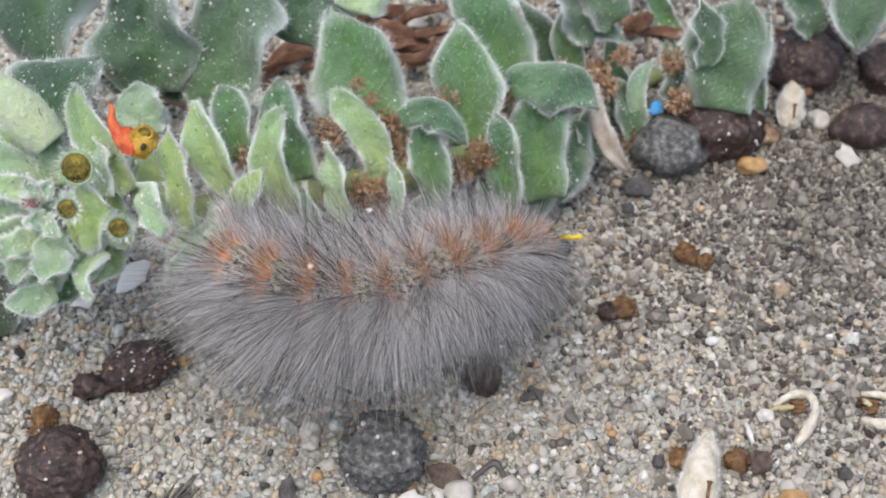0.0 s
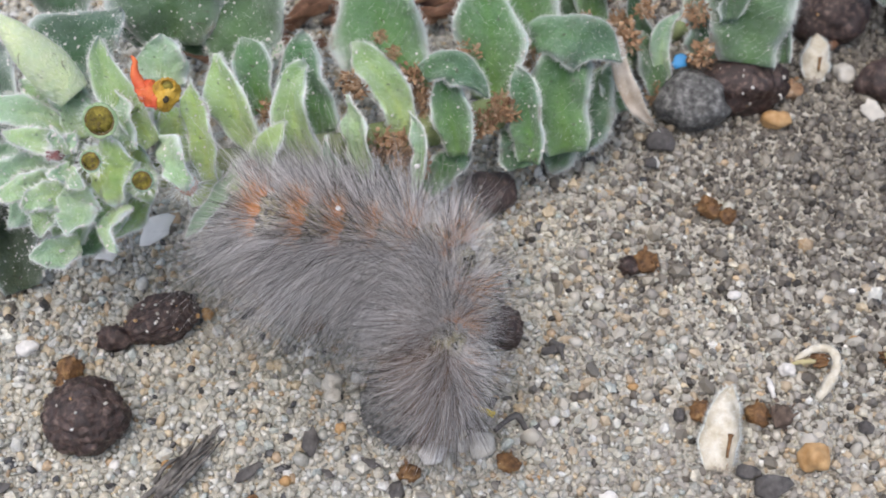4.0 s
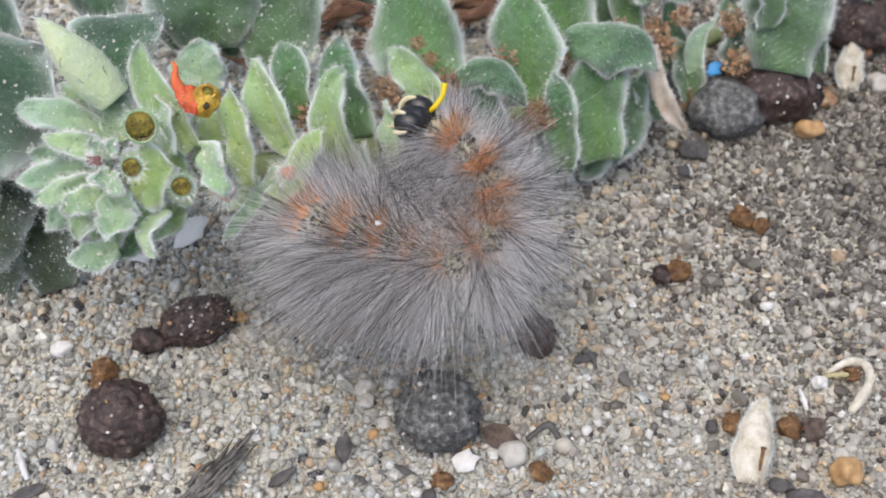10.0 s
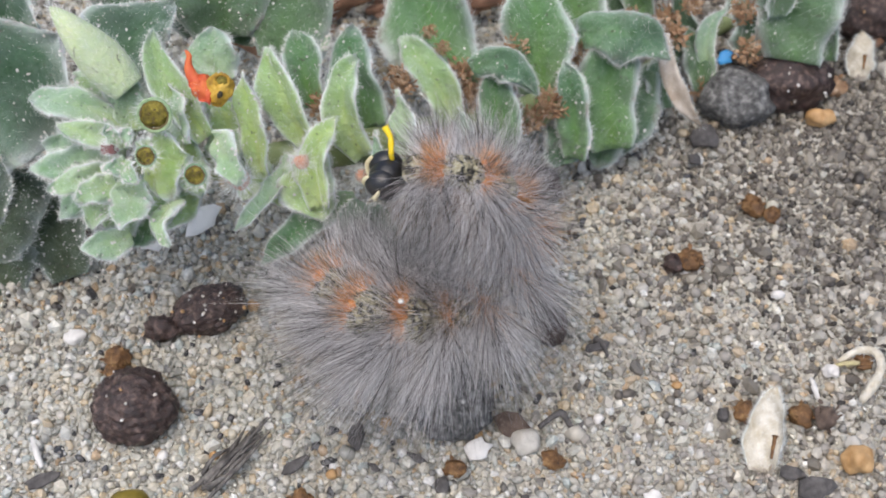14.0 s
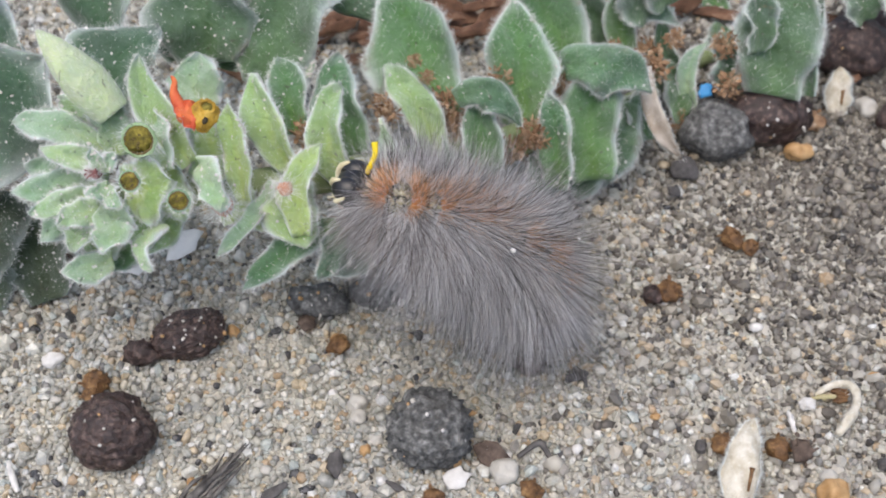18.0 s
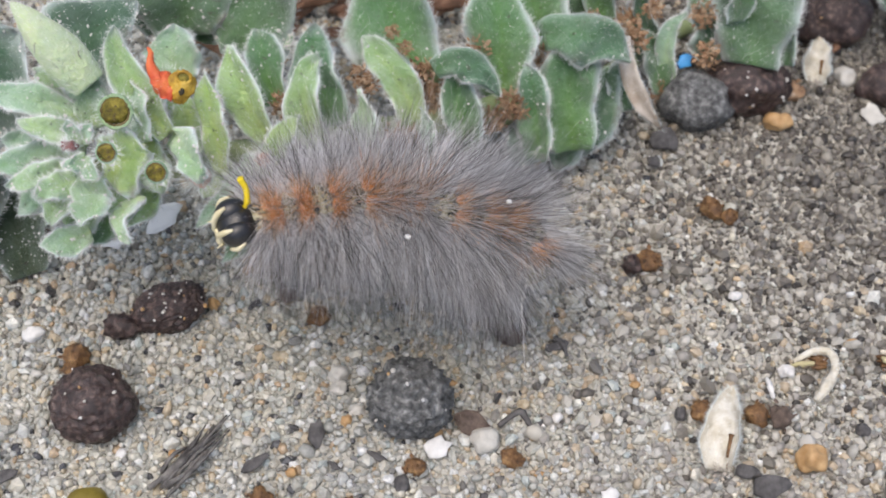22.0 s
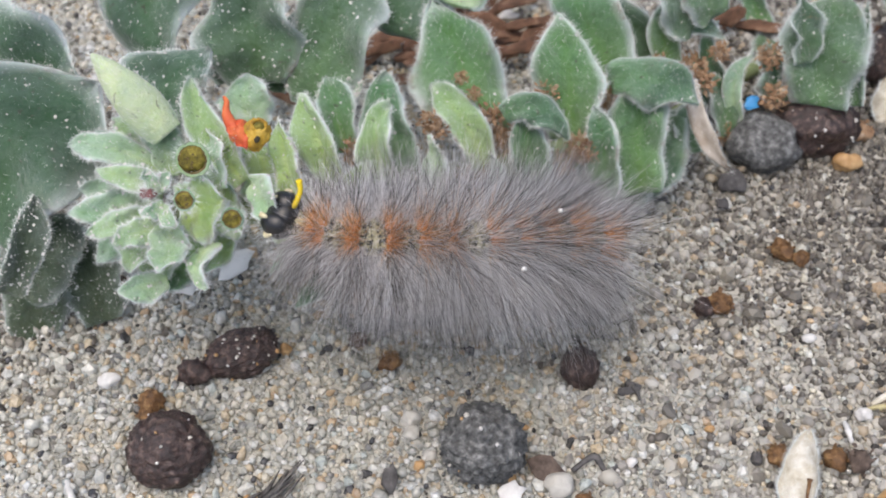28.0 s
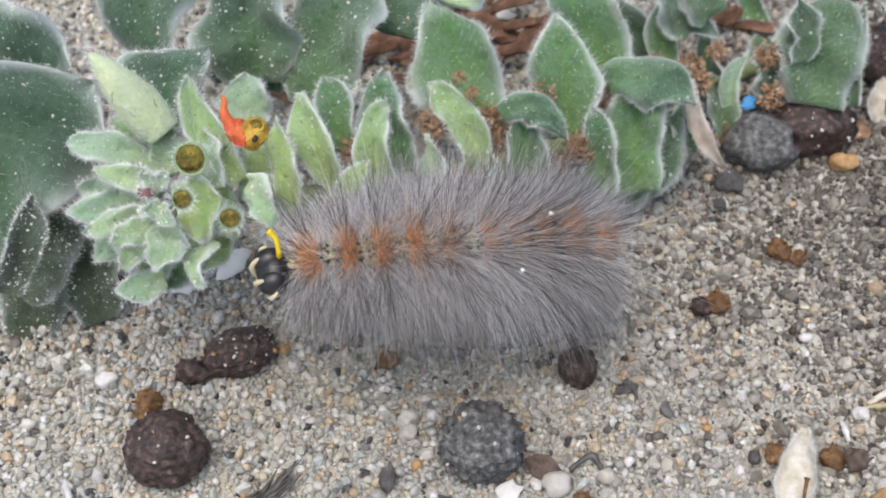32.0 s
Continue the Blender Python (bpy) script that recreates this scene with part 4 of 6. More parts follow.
dry_flower((-3.6, -5.0, 11.9), 1.30, 12)
dry_flower((5.9, -0.9, 10.4), 1.20, 13)
dry_flower((7.4, 10.9, 12.7), 1.20, 14)
dry_flower((8.3, 9.3, 12.2), 1.00, 15)
dry_flower((20.9, 16.0, 8.2), 1.40, 16)
dry_flower((25.5, 11.8, 2.0), 1.10, 18)
dry_flower((-6.0, -1.0, 15.1), 0.90, 19)
dry_flower((-0.7, -5.9, 9.7), 1.40, 20)
dry_flower((17.0, 14.7, 9.3), 1.10, 21)
dry_flower((-3.9, 3.2, 18.1), 0.60, 22)
dry_flower((-2.6, 2.0, 17.1), 0.60, 23)
dry_flower((7.3, -0.3, 11.3), 0.90, 24)
dry_flower((8.8, 0.1, 10.7), 0.80, 25)
dry_flower((28.9, 15.3, 10.5), 1.18, 8)
dry_flower((21.1, 11.9, 10.1), 1.36, 12)
dry_flower((29.8, 12.8, 6.8), 1.27, 15)
dry_flower((23.2, 14.5, 11.7), 0.91, 21)
dry_flower((33.3, 21.3, 10.7), 1.09, 24)
dry_flower((37.5, 15.3, 7.0), 1.00, 28)
leaf(plant, (19.9, 9.8, 12.0), (24.3, 3.8, 4.6), 2.1, 20, 0.5, 0.05, LEAF_DRY, 0.5, 0.0, "dry_sepal", "papery dry sepal hanging from the leaves", mid=(20.7, 5.5, 9.3), fat=0.6)

# ---- the older rosette behind ----
rosette = thing("leafy_rosette", "broad dusty grey-green leaves sprinkled with sand, behind the flowering tip", "plant")
leaf(rosette, (-54.8, 4.4, 21.6), (-40.7, 1.9, 18.2), 11.4, 15, 0.315, 0.03, LEAF_OLD_SHADE, 0.6, dust=150)
leaf(rosette, (-49.3, -11.0, 11.4), (-38.7, 0.7, 19.5), 16.3, 10, 0.315, 0.03, LEAF_OLD_SHADE, 0.6, dust=150)
leaf(rosette, (-46.3, -14.5, 5.6), (-41.7, -8.2, 10.0), 9.0, 0, 0.315, 0.03, LEAF_LOW_SHADE, 0.6, dust=150)
leaf(rosette, (-36.1, 17.8, 26.4), (-33.7, 5.3, 15.4), 11.4, 0, 0.315, 0.03, LEAF_OLD_SHADE, 0.6, dust=150)
leaf(rosette, (-33.3, -5.0, 17.8), (-27.6, 2.4, 22.1), 9.0, -10, 0.42, 0.04, LEAF_OLD_SHADE, 0.6, dust=150, mid=(-31.1, -0.9, 20.5))
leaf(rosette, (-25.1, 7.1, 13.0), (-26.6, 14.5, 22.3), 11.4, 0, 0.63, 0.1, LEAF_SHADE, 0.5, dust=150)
leaf(rosette, (-27.0, 8.0, 12.9), (-29.3, 12.5, 17.3), 7.8, 0, 0.63, 0.1, LEAF_OLD_SHADE, 0.5, dust=150)
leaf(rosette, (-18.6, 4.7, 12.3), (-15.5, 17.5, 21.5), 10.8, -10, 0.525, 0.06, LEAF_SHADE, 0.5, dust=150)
leaf(rosette, (-11.5, 13.2, 14.8), (-8.8, 19.9, 19.0), 11.4, 0, 0.525, 0.06, LEAF_OLD_SHADE, 0.5, dust=150)
leaf(rosette, (-45.0, -18.2, 10.5), (-42.7, -11.0, 16.1), 4.2, 30, 1.05, 0.2, LEAF_LOW_SHADE, 0.8, dust=150)
leaf(rosette, (-38.8, -14.0, 0.5), (-42.2, -7.0, 6.9), 7.2, 0, 0.42, 0.05, LEAF_LOW_SHADE, 0.4, dust=150)
leaf(rosette, (-45.1, -15.4, -0.8), (-47.4, -6.9, 6.6), 7.8, 0, 0.42, 0.05, LEAF_LOW_SHADE, 0.4, dust=150)
leaf(rosette, (-15.1, 5.0, 13.7), (-14.0, 6.6, 14.5), 2.4, 0, 0.63, 0.1, LEAF_PALE, 0.4, dust=150)
leaf(rosette, (-23.8, 8.4, 11.0), (-21.7, 15.3, 15.8), 5.4, 0, 0.42, 0.05, LEAF_OLD_SHADE, 0.4, dust=150)

# ---- droppings, crumbs and scraps on the sand ----
lump("dropping", (-29.5, -29.4, 2.5), (3.64, 3.49, 3.34), DUNG, "round dark brown dropping lying on the sand", "dropping", (0, 0, 0), 8.0, 0.06, 0.055, 5, "droppings on the sand", 12)
lump("dropping", (-1.2, -28.1, 2.6), (3.76, 3.61, 3.46), DUNG_GREY, "round weathered grey dropping on the sand", "dropping", (0, 0, 0), 9.2, 0.07, 0.08, 5, "droppings on the sand", 9)
lump("dropping", (-24.5, -18.3, 1.7), (3.57, 2.27, 2.27), DUNG, "long dark brown dropping dotted with sand grains", "dropping", (0, -18, 12), 5.7, 0.08, 0.06, 5, "droppings on the sand", 34)
lump("dropping_fragment", (-28.8, -20.1, 1.0), (1.72, 1.35, 1.35), DUNG, "small dark broken dropping with frayed end", "dropping", (0, 0, 0), 9.9, 0.2, 0.16, 3, "droppings on the sand")
lump("dropping", (8.1, -19.0, 1.5), (1.82, 1.92, 2.03), DUNG, "small dark brown dropping half hidden on the sand", "dropping", (0, 0, 0), 5.8, 0.12, 0.08, 3, "droppings on the sand")
lump("dropping", (29.1, 10.2, 2.4), (4.09, 3.22, 3.22), DUNG_GREY, "dark grey dropping beside the plant", "dropping", (0, 0, 0), 1.2, 0.12, 0.05, 4, "droppings on the sand")
lump("dropping", (34.7, 12.9, 2.7), (4.64, 3.64, 3.64), DUNG, "dark brown dropping dusted with pale grains", "dropping", (0, 0, 0), 9.1, 0.12, 0.06, 4, "droppings on the sand", 34)
lump("dropping", (46.6, 23.9, 3.0), (4.36, 4.16, 3.96), DUNG, "large dark dropping behind the leaves", "dropping", (0, 0, 0), 10.0, 0.12, 0.05, 4, "droppings on the sand", 6)
lump("dropping", (51.5, 14.0, 1.9), (3.55, 2.54, 2.54), DUNG, "brown dropping on rough sand", "dropping", (0, 0, 0), 6.5, 0.12, 0.07, 3, "droppings on the sand", 5)
lump("dropping", (51.0, 30.1, 2.2), (4.09, 3.00, 3.00), DUNG, "dark brown dropping behind the leaves", "dropping", (0, 0, 0), 7.0, 0.12, 0.08, 4, "droppings on the sand", 5)
lump("dropping", (56.7, 23.6, 2.2), (3.58, 2.92, 2.92), DUNG, "dark brown dropping on rough sand", "dropping", (0, 0, 0), 9.5, 0.12, 0.08, 4, "droppings on the sand", 5)
lump("dropping", (33.6, 18.5, 1.5), (3.89, 1.95, 1.95), DUNG, "dark dropping under the leaves", "dropping", (0, 0, 0), 10.3, 0.12, 0.08, 3, "droppings on the sand")
lump("dropping", (-12.5, -13.5, 1.3), (2.79, 1.79, 1.79), DUNG_GREY, "blackish dropping dusted with crystals under the stem", "dropping", (0, 0, 0), 2.1, 0.2, 0.12, 3, "droppings on the sand", 22)
lump("dropping", (-7.0, -12.0, 1.5), (2.69, 2.02, 2.02), DUNG_GREY, "dark crumbly dropping under the stem", "dropping", (0, 0, 0), 2.3, 0.2, 0.12, 3, "droppings on the sand", 8)
lump("dropping", (6.9, -2.4, 1.7), (2.68, 2.50, 2.33), DUNG, "dark dropping beneath the caterpillar", "dropping", (0, 0, 0), 2.0, 0.12, 0.08, 3, "droppings on the sand", 6)
lump("pebble", (-28.6, -38.9, 1.3), (2.04, 1.89, 1.75), OLIVE, "smooth olive yellow pebble on the sand", "pebble", (0, 0, 0), 9.7, 0.06, 0.01, 3)
lump("pebble", (38.4, 9.0, 0.8), (1.47, 1.10, 1.10), AMBER, "yellow-brown pebble beside dark droppings", "pebble", (0, 0, 0), 2.0, 0.2, 0.04, 3)
lump("pebble", (-20.6, -17.0, 0.5), (0.60, 0.62, 0.64), AMBER, "small smooth orange pebble on sand", "pebble", (0, 0, 0), 1.8, 0.2, 0.01, 3)
lump("pebble", (-10.3, -17.5, 0.5), (0.81, 0.65, 0.65), AMBER, "rounded orange-brown pebble on sand", "pebble", (0, 0, 0), 4.6, 0.2, 0.02, 3)
lump("pebble", (35.3, -32.3, 0.9), (1.41, 1.34, 1.27), AMBER, "pale orange rounded pebble", "pebble", (0, 0, 0), 0.5, 0.2, 0.04, 3)
lump("pebble", (5.7, -31.3, 0.8), (1.35, 1.13, 1.13), QUARTZ, "rounded grey-white quartz pebble", "pebble", (0, 0, 0), 3.5, 0.2, 0.03, 3)
lump("pebble", (-6.0, -28.2, 0.4), (0.65, 0.50, 0.50), QUARTZ, "small clear quartz pebble on sand", "pebble", (0, 0, 0), 4.3, 0.2, 0.02, 3)
lump("pebble", (-7.0, -29.3, 0.4), (0.53, 0.53, 0.53), AMBER, "small yellowish pebble on the sand", "pebble", (0, 0, 0), 2.5, 0.2, 0.02, 3)
lump("pebble", (34.5, -22.9, 0.5), (0.79, 0.63, 0.63), CHALK, "small white pebble on the sand", "pebble", (0, 0, 0), 0.5, 0.2, 0.02, 3)
lump("pebble", (35.2, -30.4, 0.5), (0.76, 0.72, 0.68), QUARTZ, "small pale pebble on the sand", "pebble", (0, 0, 0), 10.2, 0.2, 0.02, 3)
lump("pebble", (40.6, -29.0, 0.5), (0.68, 0.68, 0.68), SLATE, "small black pebble on the sand", "pebble", (0, 0, 0), 10.0, 0.2, 0.03, 3)
lump("pebble", (23.8, -27.8, 0.5), (0.57, 0.61, 0.65), SLATE, "small dark grey pebble on the sand", "pebble", (0, 0, 0), 9.3, 0.2, 0.03, 3)
lump("pebble", (-37.2, -20.9, 0.5), (1.04, 0.72, 0.72), CHALK, "white stone chip on the sand", "pebble", (0, 0, 0), 9.6, 0.2, 0.05, 3)
lump("pebble", (1.0, -30.2, 0.5), (0.91, 0.61, 0.61), AMBER, "tan pebble beside the grey dropping", "pebble", (0, 0, 0), 5.3, 0.2, 0.04, 3)
lump("pebble", (-8.1, -24.5, 0.6), (0.94, 0.86, 0.78), QUARTZ, "pale rounded pebble on the sand", "pebble", (0, 0, 0), 2.4, 0.2, 0.03, 3)
lump("pebble", (-7.9, -26.0, 0.5), (0.78, 0.72, 0.66), QUARTZ, "rounded cream pebble on the sand", "pebble", (0, 0, 0), 5.0, 0.2, 0.02, 3)
lump("pebble", (-10.4, -23.4, 0.3), (0.47, 0.35, 0.35), CHALK, "glinting white pebble on the sand", "pebble", (0, 0, 0), 1.7, 0.2, 0.02, 3)
lump("pebble", (47.3, 16.3, 0.8), (1.24, 1.14, 1.05), QUARTZ, "pale round pebble between droppings", "pebble", (0, 0, 0), 8.7, 0.2, 0.03, 3)
lump("pebble", (36.3, 11.7, 0.5), (0.79, 0.75, 0.70), QUARTZ, "small cream pebble on the sand", "pebble", (0, 0, 0), 8.9, 0.2, 0.03, 3)
lump("pebble", (-15.8, -31.6, 0.3), (0.60, 0.45, 0.45), QUARTZ, "small pale quartz pebble among the sand grains", "pebble", (0, 0, 0), 9.3, 0.2, 0.03, 2, "pebbles")
lump("pebble", (2.5, -25.0, 0.3), (0.59, 0.35, 0.35), AMBER, "small tan orange pebble among the sand grains", "pebble", (0, 0, 0), 8.2, 0.2, 0.03, 2, "pebbles")
lump("pebble", (8.3, -23.1, 0.3), (0.43, 0.43, 0.43), QUARTZ, "small pale quartz pebble among the sand grains", "pebble", (0, 0, 0), 4.5, 0.2, 0.03, 2, "pebbles")
lump("pebble", (14.9, -19.9, 0.4), (0.68, 0.52, 0.52), QUARTZ, "small pale quartz pebble among the sand grains", "pebble", (0, 0, 0), 6.0, 0.2, 0.03, 2, "pebbles")
lump("pebble", (19.9, -24.7, 0.3), (0.51, 0.35, 0.35), AMBER, "small tan orange pebble among the sand grains", "pebble", (0, 0, 0), 6.4, 0.2, 0.03, 2, "pebbles")
lump("pebble", (21.3, -31.8, 0.4), (0.49, 0.49, 0.49), QUARTZ, "small pale quartz pebble among the sand grains", "pebble", (0, 0, 0), 7.6, 0.2, 0.03, 2, "pebbles")
lump("pebble", (10.6, -34.2, 0.3), (0.56, 0.33, 0.33), AMBER, "small tan orange pebble among the sand grains", "pebble", (0, 0, 0), 10.2, 0.2, 0.03, 2, "pebbles")
lump("pebble", (-3.3, -38.3, 0.4), (0.47, 0.47, 0.47), QUARTZ, "small pale quartz pebble among the sand grains", "pebble", (0, 0, 0), 5.3, 0.2, 0.03, 2, "pebbles")
lump("pebble", (-22.2, -33.1, 0.4), (0.41, 0.45, 0.49), AMBER, "small tan orange pebble among the sand grains", "pebble", (0, 0, 0), 8.0, 0.2, 0.03, 2, "pebbles")
lump("pebble", (-36.8, -29.3, 0.3), (0.42, 0.42, 0.42), QUARTZ, "small pale quartz pebble among the sand grains", "pebble", (0, 0, 0), 6.0, 0.2, 0.03, 2, "pebbles")
lump("pebble", (-17.6, -37.9, 0.2), (0.47, 0.33, 0.33), CHALK, "small white pebble among the sand grains", "pebble", (0, 0, 0), 5.0, 0.2, 0.03, 2, "pebbles")
lump("pebble", (17.5, -13.8, 0.3), (0.62, 0.45, 0.45), QUARTZ, "small pale quartz pebble among the sand grains", "pebble", (0, 0, 0), 5.6, 0.2, 0.03, 2, "pebbles")
lump("pebble", (30.7, -14.3, 0.4), (0.70, 0.53, 0.53), CHALK, "small white pebble among the sand grains", "pebble", (0, 0, 0), 9.8, 0.2, 0.03, 2, "pebbles")
lump("pebble", (39.1, -14.2, 0.4), (0.45, 0.49, 0.53), QUARTZ, "small pale quartz pebble among the sand grains", "pebble", (0, 0, 0), 8.0, 0.2, 0.03, 2, "pebbles")
lump("pebble", (41.4, -19.4, 0.3), (0.60, 0.44, 0.44), AMBER, "small tan orange pebble among the sand grains", "pebble", (0, 0, 0), 9.6, 0.2, 0.03, 2, "pebbles")
lump("pebble", (-36.1, -25.1, 0.3), (0.59, 0.35, 0.35), QUARTZ, "small pale quartz pebble among the sand grains", "pebble", (0, 0, 0), 10.4, 0.2, 0.03, 2, "pebbles")
lump("pebble", (-26.8, -33.2, 0.4), (0.49, 0.49, 0.49), CHALK, "small white pebble among the sand grains", "pebble", (0, 0, 0), 3.1, 0.2, 0.03, 2, "pebbles")
lump("pebble", (-11.5, -34.6, 0.4), (0.56, 0.52, 0.48), AMBER, "small tan orange pebble among the sand grains", "pebble", (0, 0, 0), 2.7, 0.2, 0.03, 2, "pebbles")
lump("pebble", (12.4, -28.5, 0.4), (0.50, 0.50, 0.50), CHALK, "small white pebble among the sand grains", "pebble", (0, 0, 0), 1.5, 0.2, 0.03, 2, "pebbles")
lump("pebble", (25.2, -19.6, 0.3), (0.44, 0.44, 0.44), QUARTZ, "small pale quartz pebble among the sand grains", "pebble", (0, 0, 0), 3.1, 0.2, 0.03, 2, "pebbles")
lump("pebble", (32.1, -37.7, 0.4), (0.47, 0.47, 0.47), QUARTZ, "small pale quartz pebble among the sand grains", "pebble", (0, 0, 0), 4.9, 0.2, 0.03, 2, "pebbles")
lump("pebble", (5.6, -36.5, 0.4), (0.40, 0.44, 0.48), SLATE, "small dark grey pebble among the sand grains", "pebble", (0, 0, 0), 2.1, 0.2, 0.03, 2, "pebbles")
lump("pebble", (-17.1, -24.8, 0.3), (0.59, 0.35, 0.35), QUARTZ, "small pale quartz pebble among the sand grains", "pebble", (0, 0, 0), 10.2, 0.2, 0.03, 2, "pebbles")
lump("pebble", (18.4, -37.4, 0.4), (0.40, 0.44, 0.47), QUARTZ, "small pale quartz pebble among the sand grains", "pebble", (0, 0, 0), 1.8, 0.2, 0.03, 2, "pebbles")


def crumb(name, at, r, material, seed, flakes, label, category):
    """A dry scaly crumb: a rough core with loose scales."""
    ob = new(name, lump_mesh(name, (r * 0.8, r * 0.72, r * 0.62), material, seed * 0.01 + 1, 0.2, 0.14, 3))
    ob.matrix_basis = pose(at[0] * MM, at[1] * MM, at[2] * MM, 0, 0, seed % 180)
    tagged(part("scale_litter", crumb_mesh("scale_litter", r * 1.1, material, seed, flakes), ob, "loose dry scales"), kind="stuff")
    return tagged(ob, label, category)


crumb("seed_scrap", (-32.5, -23.5, 1.1), 1.59, CRUMB, 178, 30, "reddish brown dry seed scrap", "seed scrap")
crumb("seed_scrap", (-32.7, -24.8, 0.8), 1.16, CRUMB, 178, 30, "reddish brown dry seed scrap", "seed scrap")
crumb("plant_crumb", (-13.8, -37.8, 1.1), 1.47, CRUMB, 507, 30, "orange-brown dry flower crumb", "plant crumb")
crumb("plant_crumb", (-10.3, -39.2, 1.2), 1.65, CRUMB, 743, 30, "orange-brown dry flower crumb", "plant crumb")
crumb("plant_crumb", (-6.2, -38.6, 1.1), 1.56, CRUMB, 88, 30, "dark reddish dry flower crumb", "plant crumb")
crumb("seed_case", (-0.6, -34.0, 0.9), 1.20, CRUMB, 359, 30, "brown dry seed case beside a black pebble", "seed case")
crumb("plant_crumb", (8.1, -33.0, 0.9), 1.26, CRUMB, 862, 30, "orange dry flower crumb on the sand", "plant crumb")
crumb("plant_crumb", (25.8, -27.7, 1.0), 1.40, CRUMB, 895, 30, "amber dry flower crumb beside the pale husk", "plant crumb")
crumb("plant_crumb", (30.8, -27.9, 1.0), 1.39, CRUMB, 294, 30, "amber dry flower crumb beside the pale husk", "plant crumb")
crumb("plant_crumb", (33.0, -28.0, 1.0), 1.39, BARK, 428, 30, "purplish brown dry crumb on the sand", "plant crumb")
crumb("plant_crumb", (22.3, -10.7, 1.0), 1.57, CRUMB, 260, 30, "dark and amber dry flower crumb", "plant crumb")
crumb("plant_crumb", (20.8, -11.1, 0.9), 1.46, DUNG, 186, 30, "dark dry crumb on the sand", "plant crumb")
crumb("plant_crumb", (29.5, -3.5, 0.9), 1.52, CRUMB, 493, 30, "brown fuzzy scrap of dry flower", "plant crumb")
crumb("plant_crumb", (31.3, -4.4, 0.7), 1.16, CRUMB, 606, 30, "brown fuzzy scrap of dry flower", "plant crumb")
crumb("plant_crumb", (40.6, 13.6, 0.9), 1.65, CHAFF, 705, 30, "orange scrap of dry flower", "plant crumb")
crumb("plant_crumb", (-13.5, -15.8, 0.7), 1.11, BARK, 660, 30, "dark dry crumb under the stem", "plant crumb")
crumb("plant_crumb", (-10.3, -18.3, 0.9), 1.31, CRUMB, 10, 30, "orange-brown crumb beneath the caterpillar", "plant crumb")
lump("pebble", (-1.7, -35.6, 0.6), (0.74, 0.77, 0.81), SLATE, "smooth black pebble beside a seed case", "pebble", (0, 0, 0), 5.2, 0.2, 0.02, 3)
chip("shell_chip", (1.4, -31.9, 0.8), (1.22, 0.99, 0.35), CHALK, "white broken shell chip on the sand", "shell chip", (20, 0, 15), 898)
chip("shell_chip", (16.6, -36.4, 0.8), (0.89, 0.74, 0.35), CHALK, "white broken shell chip on the sand", "shell chip", (20, 5, -15), 339)
chip("shell_chip", (22.9, -37.9, 0.8), (1.86, 1.47, 0.35), QUARTZ, "pale bluish shell chip on the sand", "shell chip", (25, 0, 5), 348)
chip("shell_fragment", (-26.3, -8.9, 3.5), (2.40, 1.35, 0.30), SHELL_WHITE, "bright white shell fragment under the flowering tip", "shell fragment", (45, -25, 25), 115, bow=0.3)
chip("shell_fragment", (-30.8, -11.3, 3.0), (1.32, 0.90, 0.30), SHELL_WHITE, "bright white shell fragment under the flowering tip", "shell fragment", (45, -15, 40), 11, bow=0.3)
chip("plastic_chip", (27.7, 13.7, 5.0), (1.12, 0.74, 0.30), BLUE, "small bright blue plastic chip", "plastic chip", (35, -20, 20), 768, bow=0.1)
chip("dark_chip", (-15.0, -34.1, 0.8), (1.50, 0.60, 0.35), SLATE, "dark flat chip on the sand", "chip", (15, -15, 25), 690)
chip("dark_chip", (-9.6, -30.9, 0.8), (0.69, 1.38, 0.35), SLATE, "dark flat chip on the sand", "chip", (25, 10, 10), 318)
chip("dark_chip", (-7.7, -34.1, 0.8), (0.75, 0.30, 0.35), SLATE, "dark flat chip on the sand", "chip", (15, 10, -30), 723)
chip("dark_chip", (-4.0, -33.0, 0.8), (0.98, 0.38, 0.35), SLATE, "dark flat chip on the sand", "chip", (15, 10, -20), 203)
chip("splinter", (-36.9, -36.1, 0.8), (1.94, 0.67, 0.35), SLATE, "dark splinter of wood on the sand", "splinter", (15, -5, 15), 638)
chip("bark_chip", (4.8, -29.6, 0.8), (2.67, 1.23, 0.60), BARK, "curved dark brown bark chip", "bark chip", (25, 15, -25), 263, bow=0.4)
chip("dark_chip", (31.1, -35.2, 0.8), (1.64, 1.12, 0.90), SLATE, "dark grey stone chip on the sand", "chip", (20, 0, 10), 333)
chip("dark_chip", (29.1, -33.6, 0.8), (1.13, 0.68, 0.70), SLATE, "dark grey stone chip on the sand", "chip", (20, 0, -20), 919)
chip("thin_flake", (49.0, 10.1, 1.2), (1.75, 1.00, 0.15), QUARTZ, "thin clear wing-like flake", "flake", (40, 10, -40), 433)
chip("dark_chip", (12.6, -20.9, 0.8), (1.20, 0.48, 0.35), SLATE, "dark flat chip on the sand", "chip", (20, 0, 20), 752)
chip("shell_chip", (1.1, 32.6, 1.0), (1.35, 0.62, 0.30), CHALK, "pale shell chip among leaf litter", "shell chip", (20, 0, 5), 316)
chip("rotten_leaf", (25.4, 5.9, 0.8), (1.56, 1.56, 0.40), SLATE, "black scrap of rotten leaf", "rotten leaf", (25, 0, 30), 958, bow=0.4)
chip("rotten_leaf", (24.0, 2.6, 0.8), (0.99, 0.81, 0.40), SLATE, "black scrap of rotten leaf", "rotten leaf", (25, 20, 30), 952, bow=0.4)
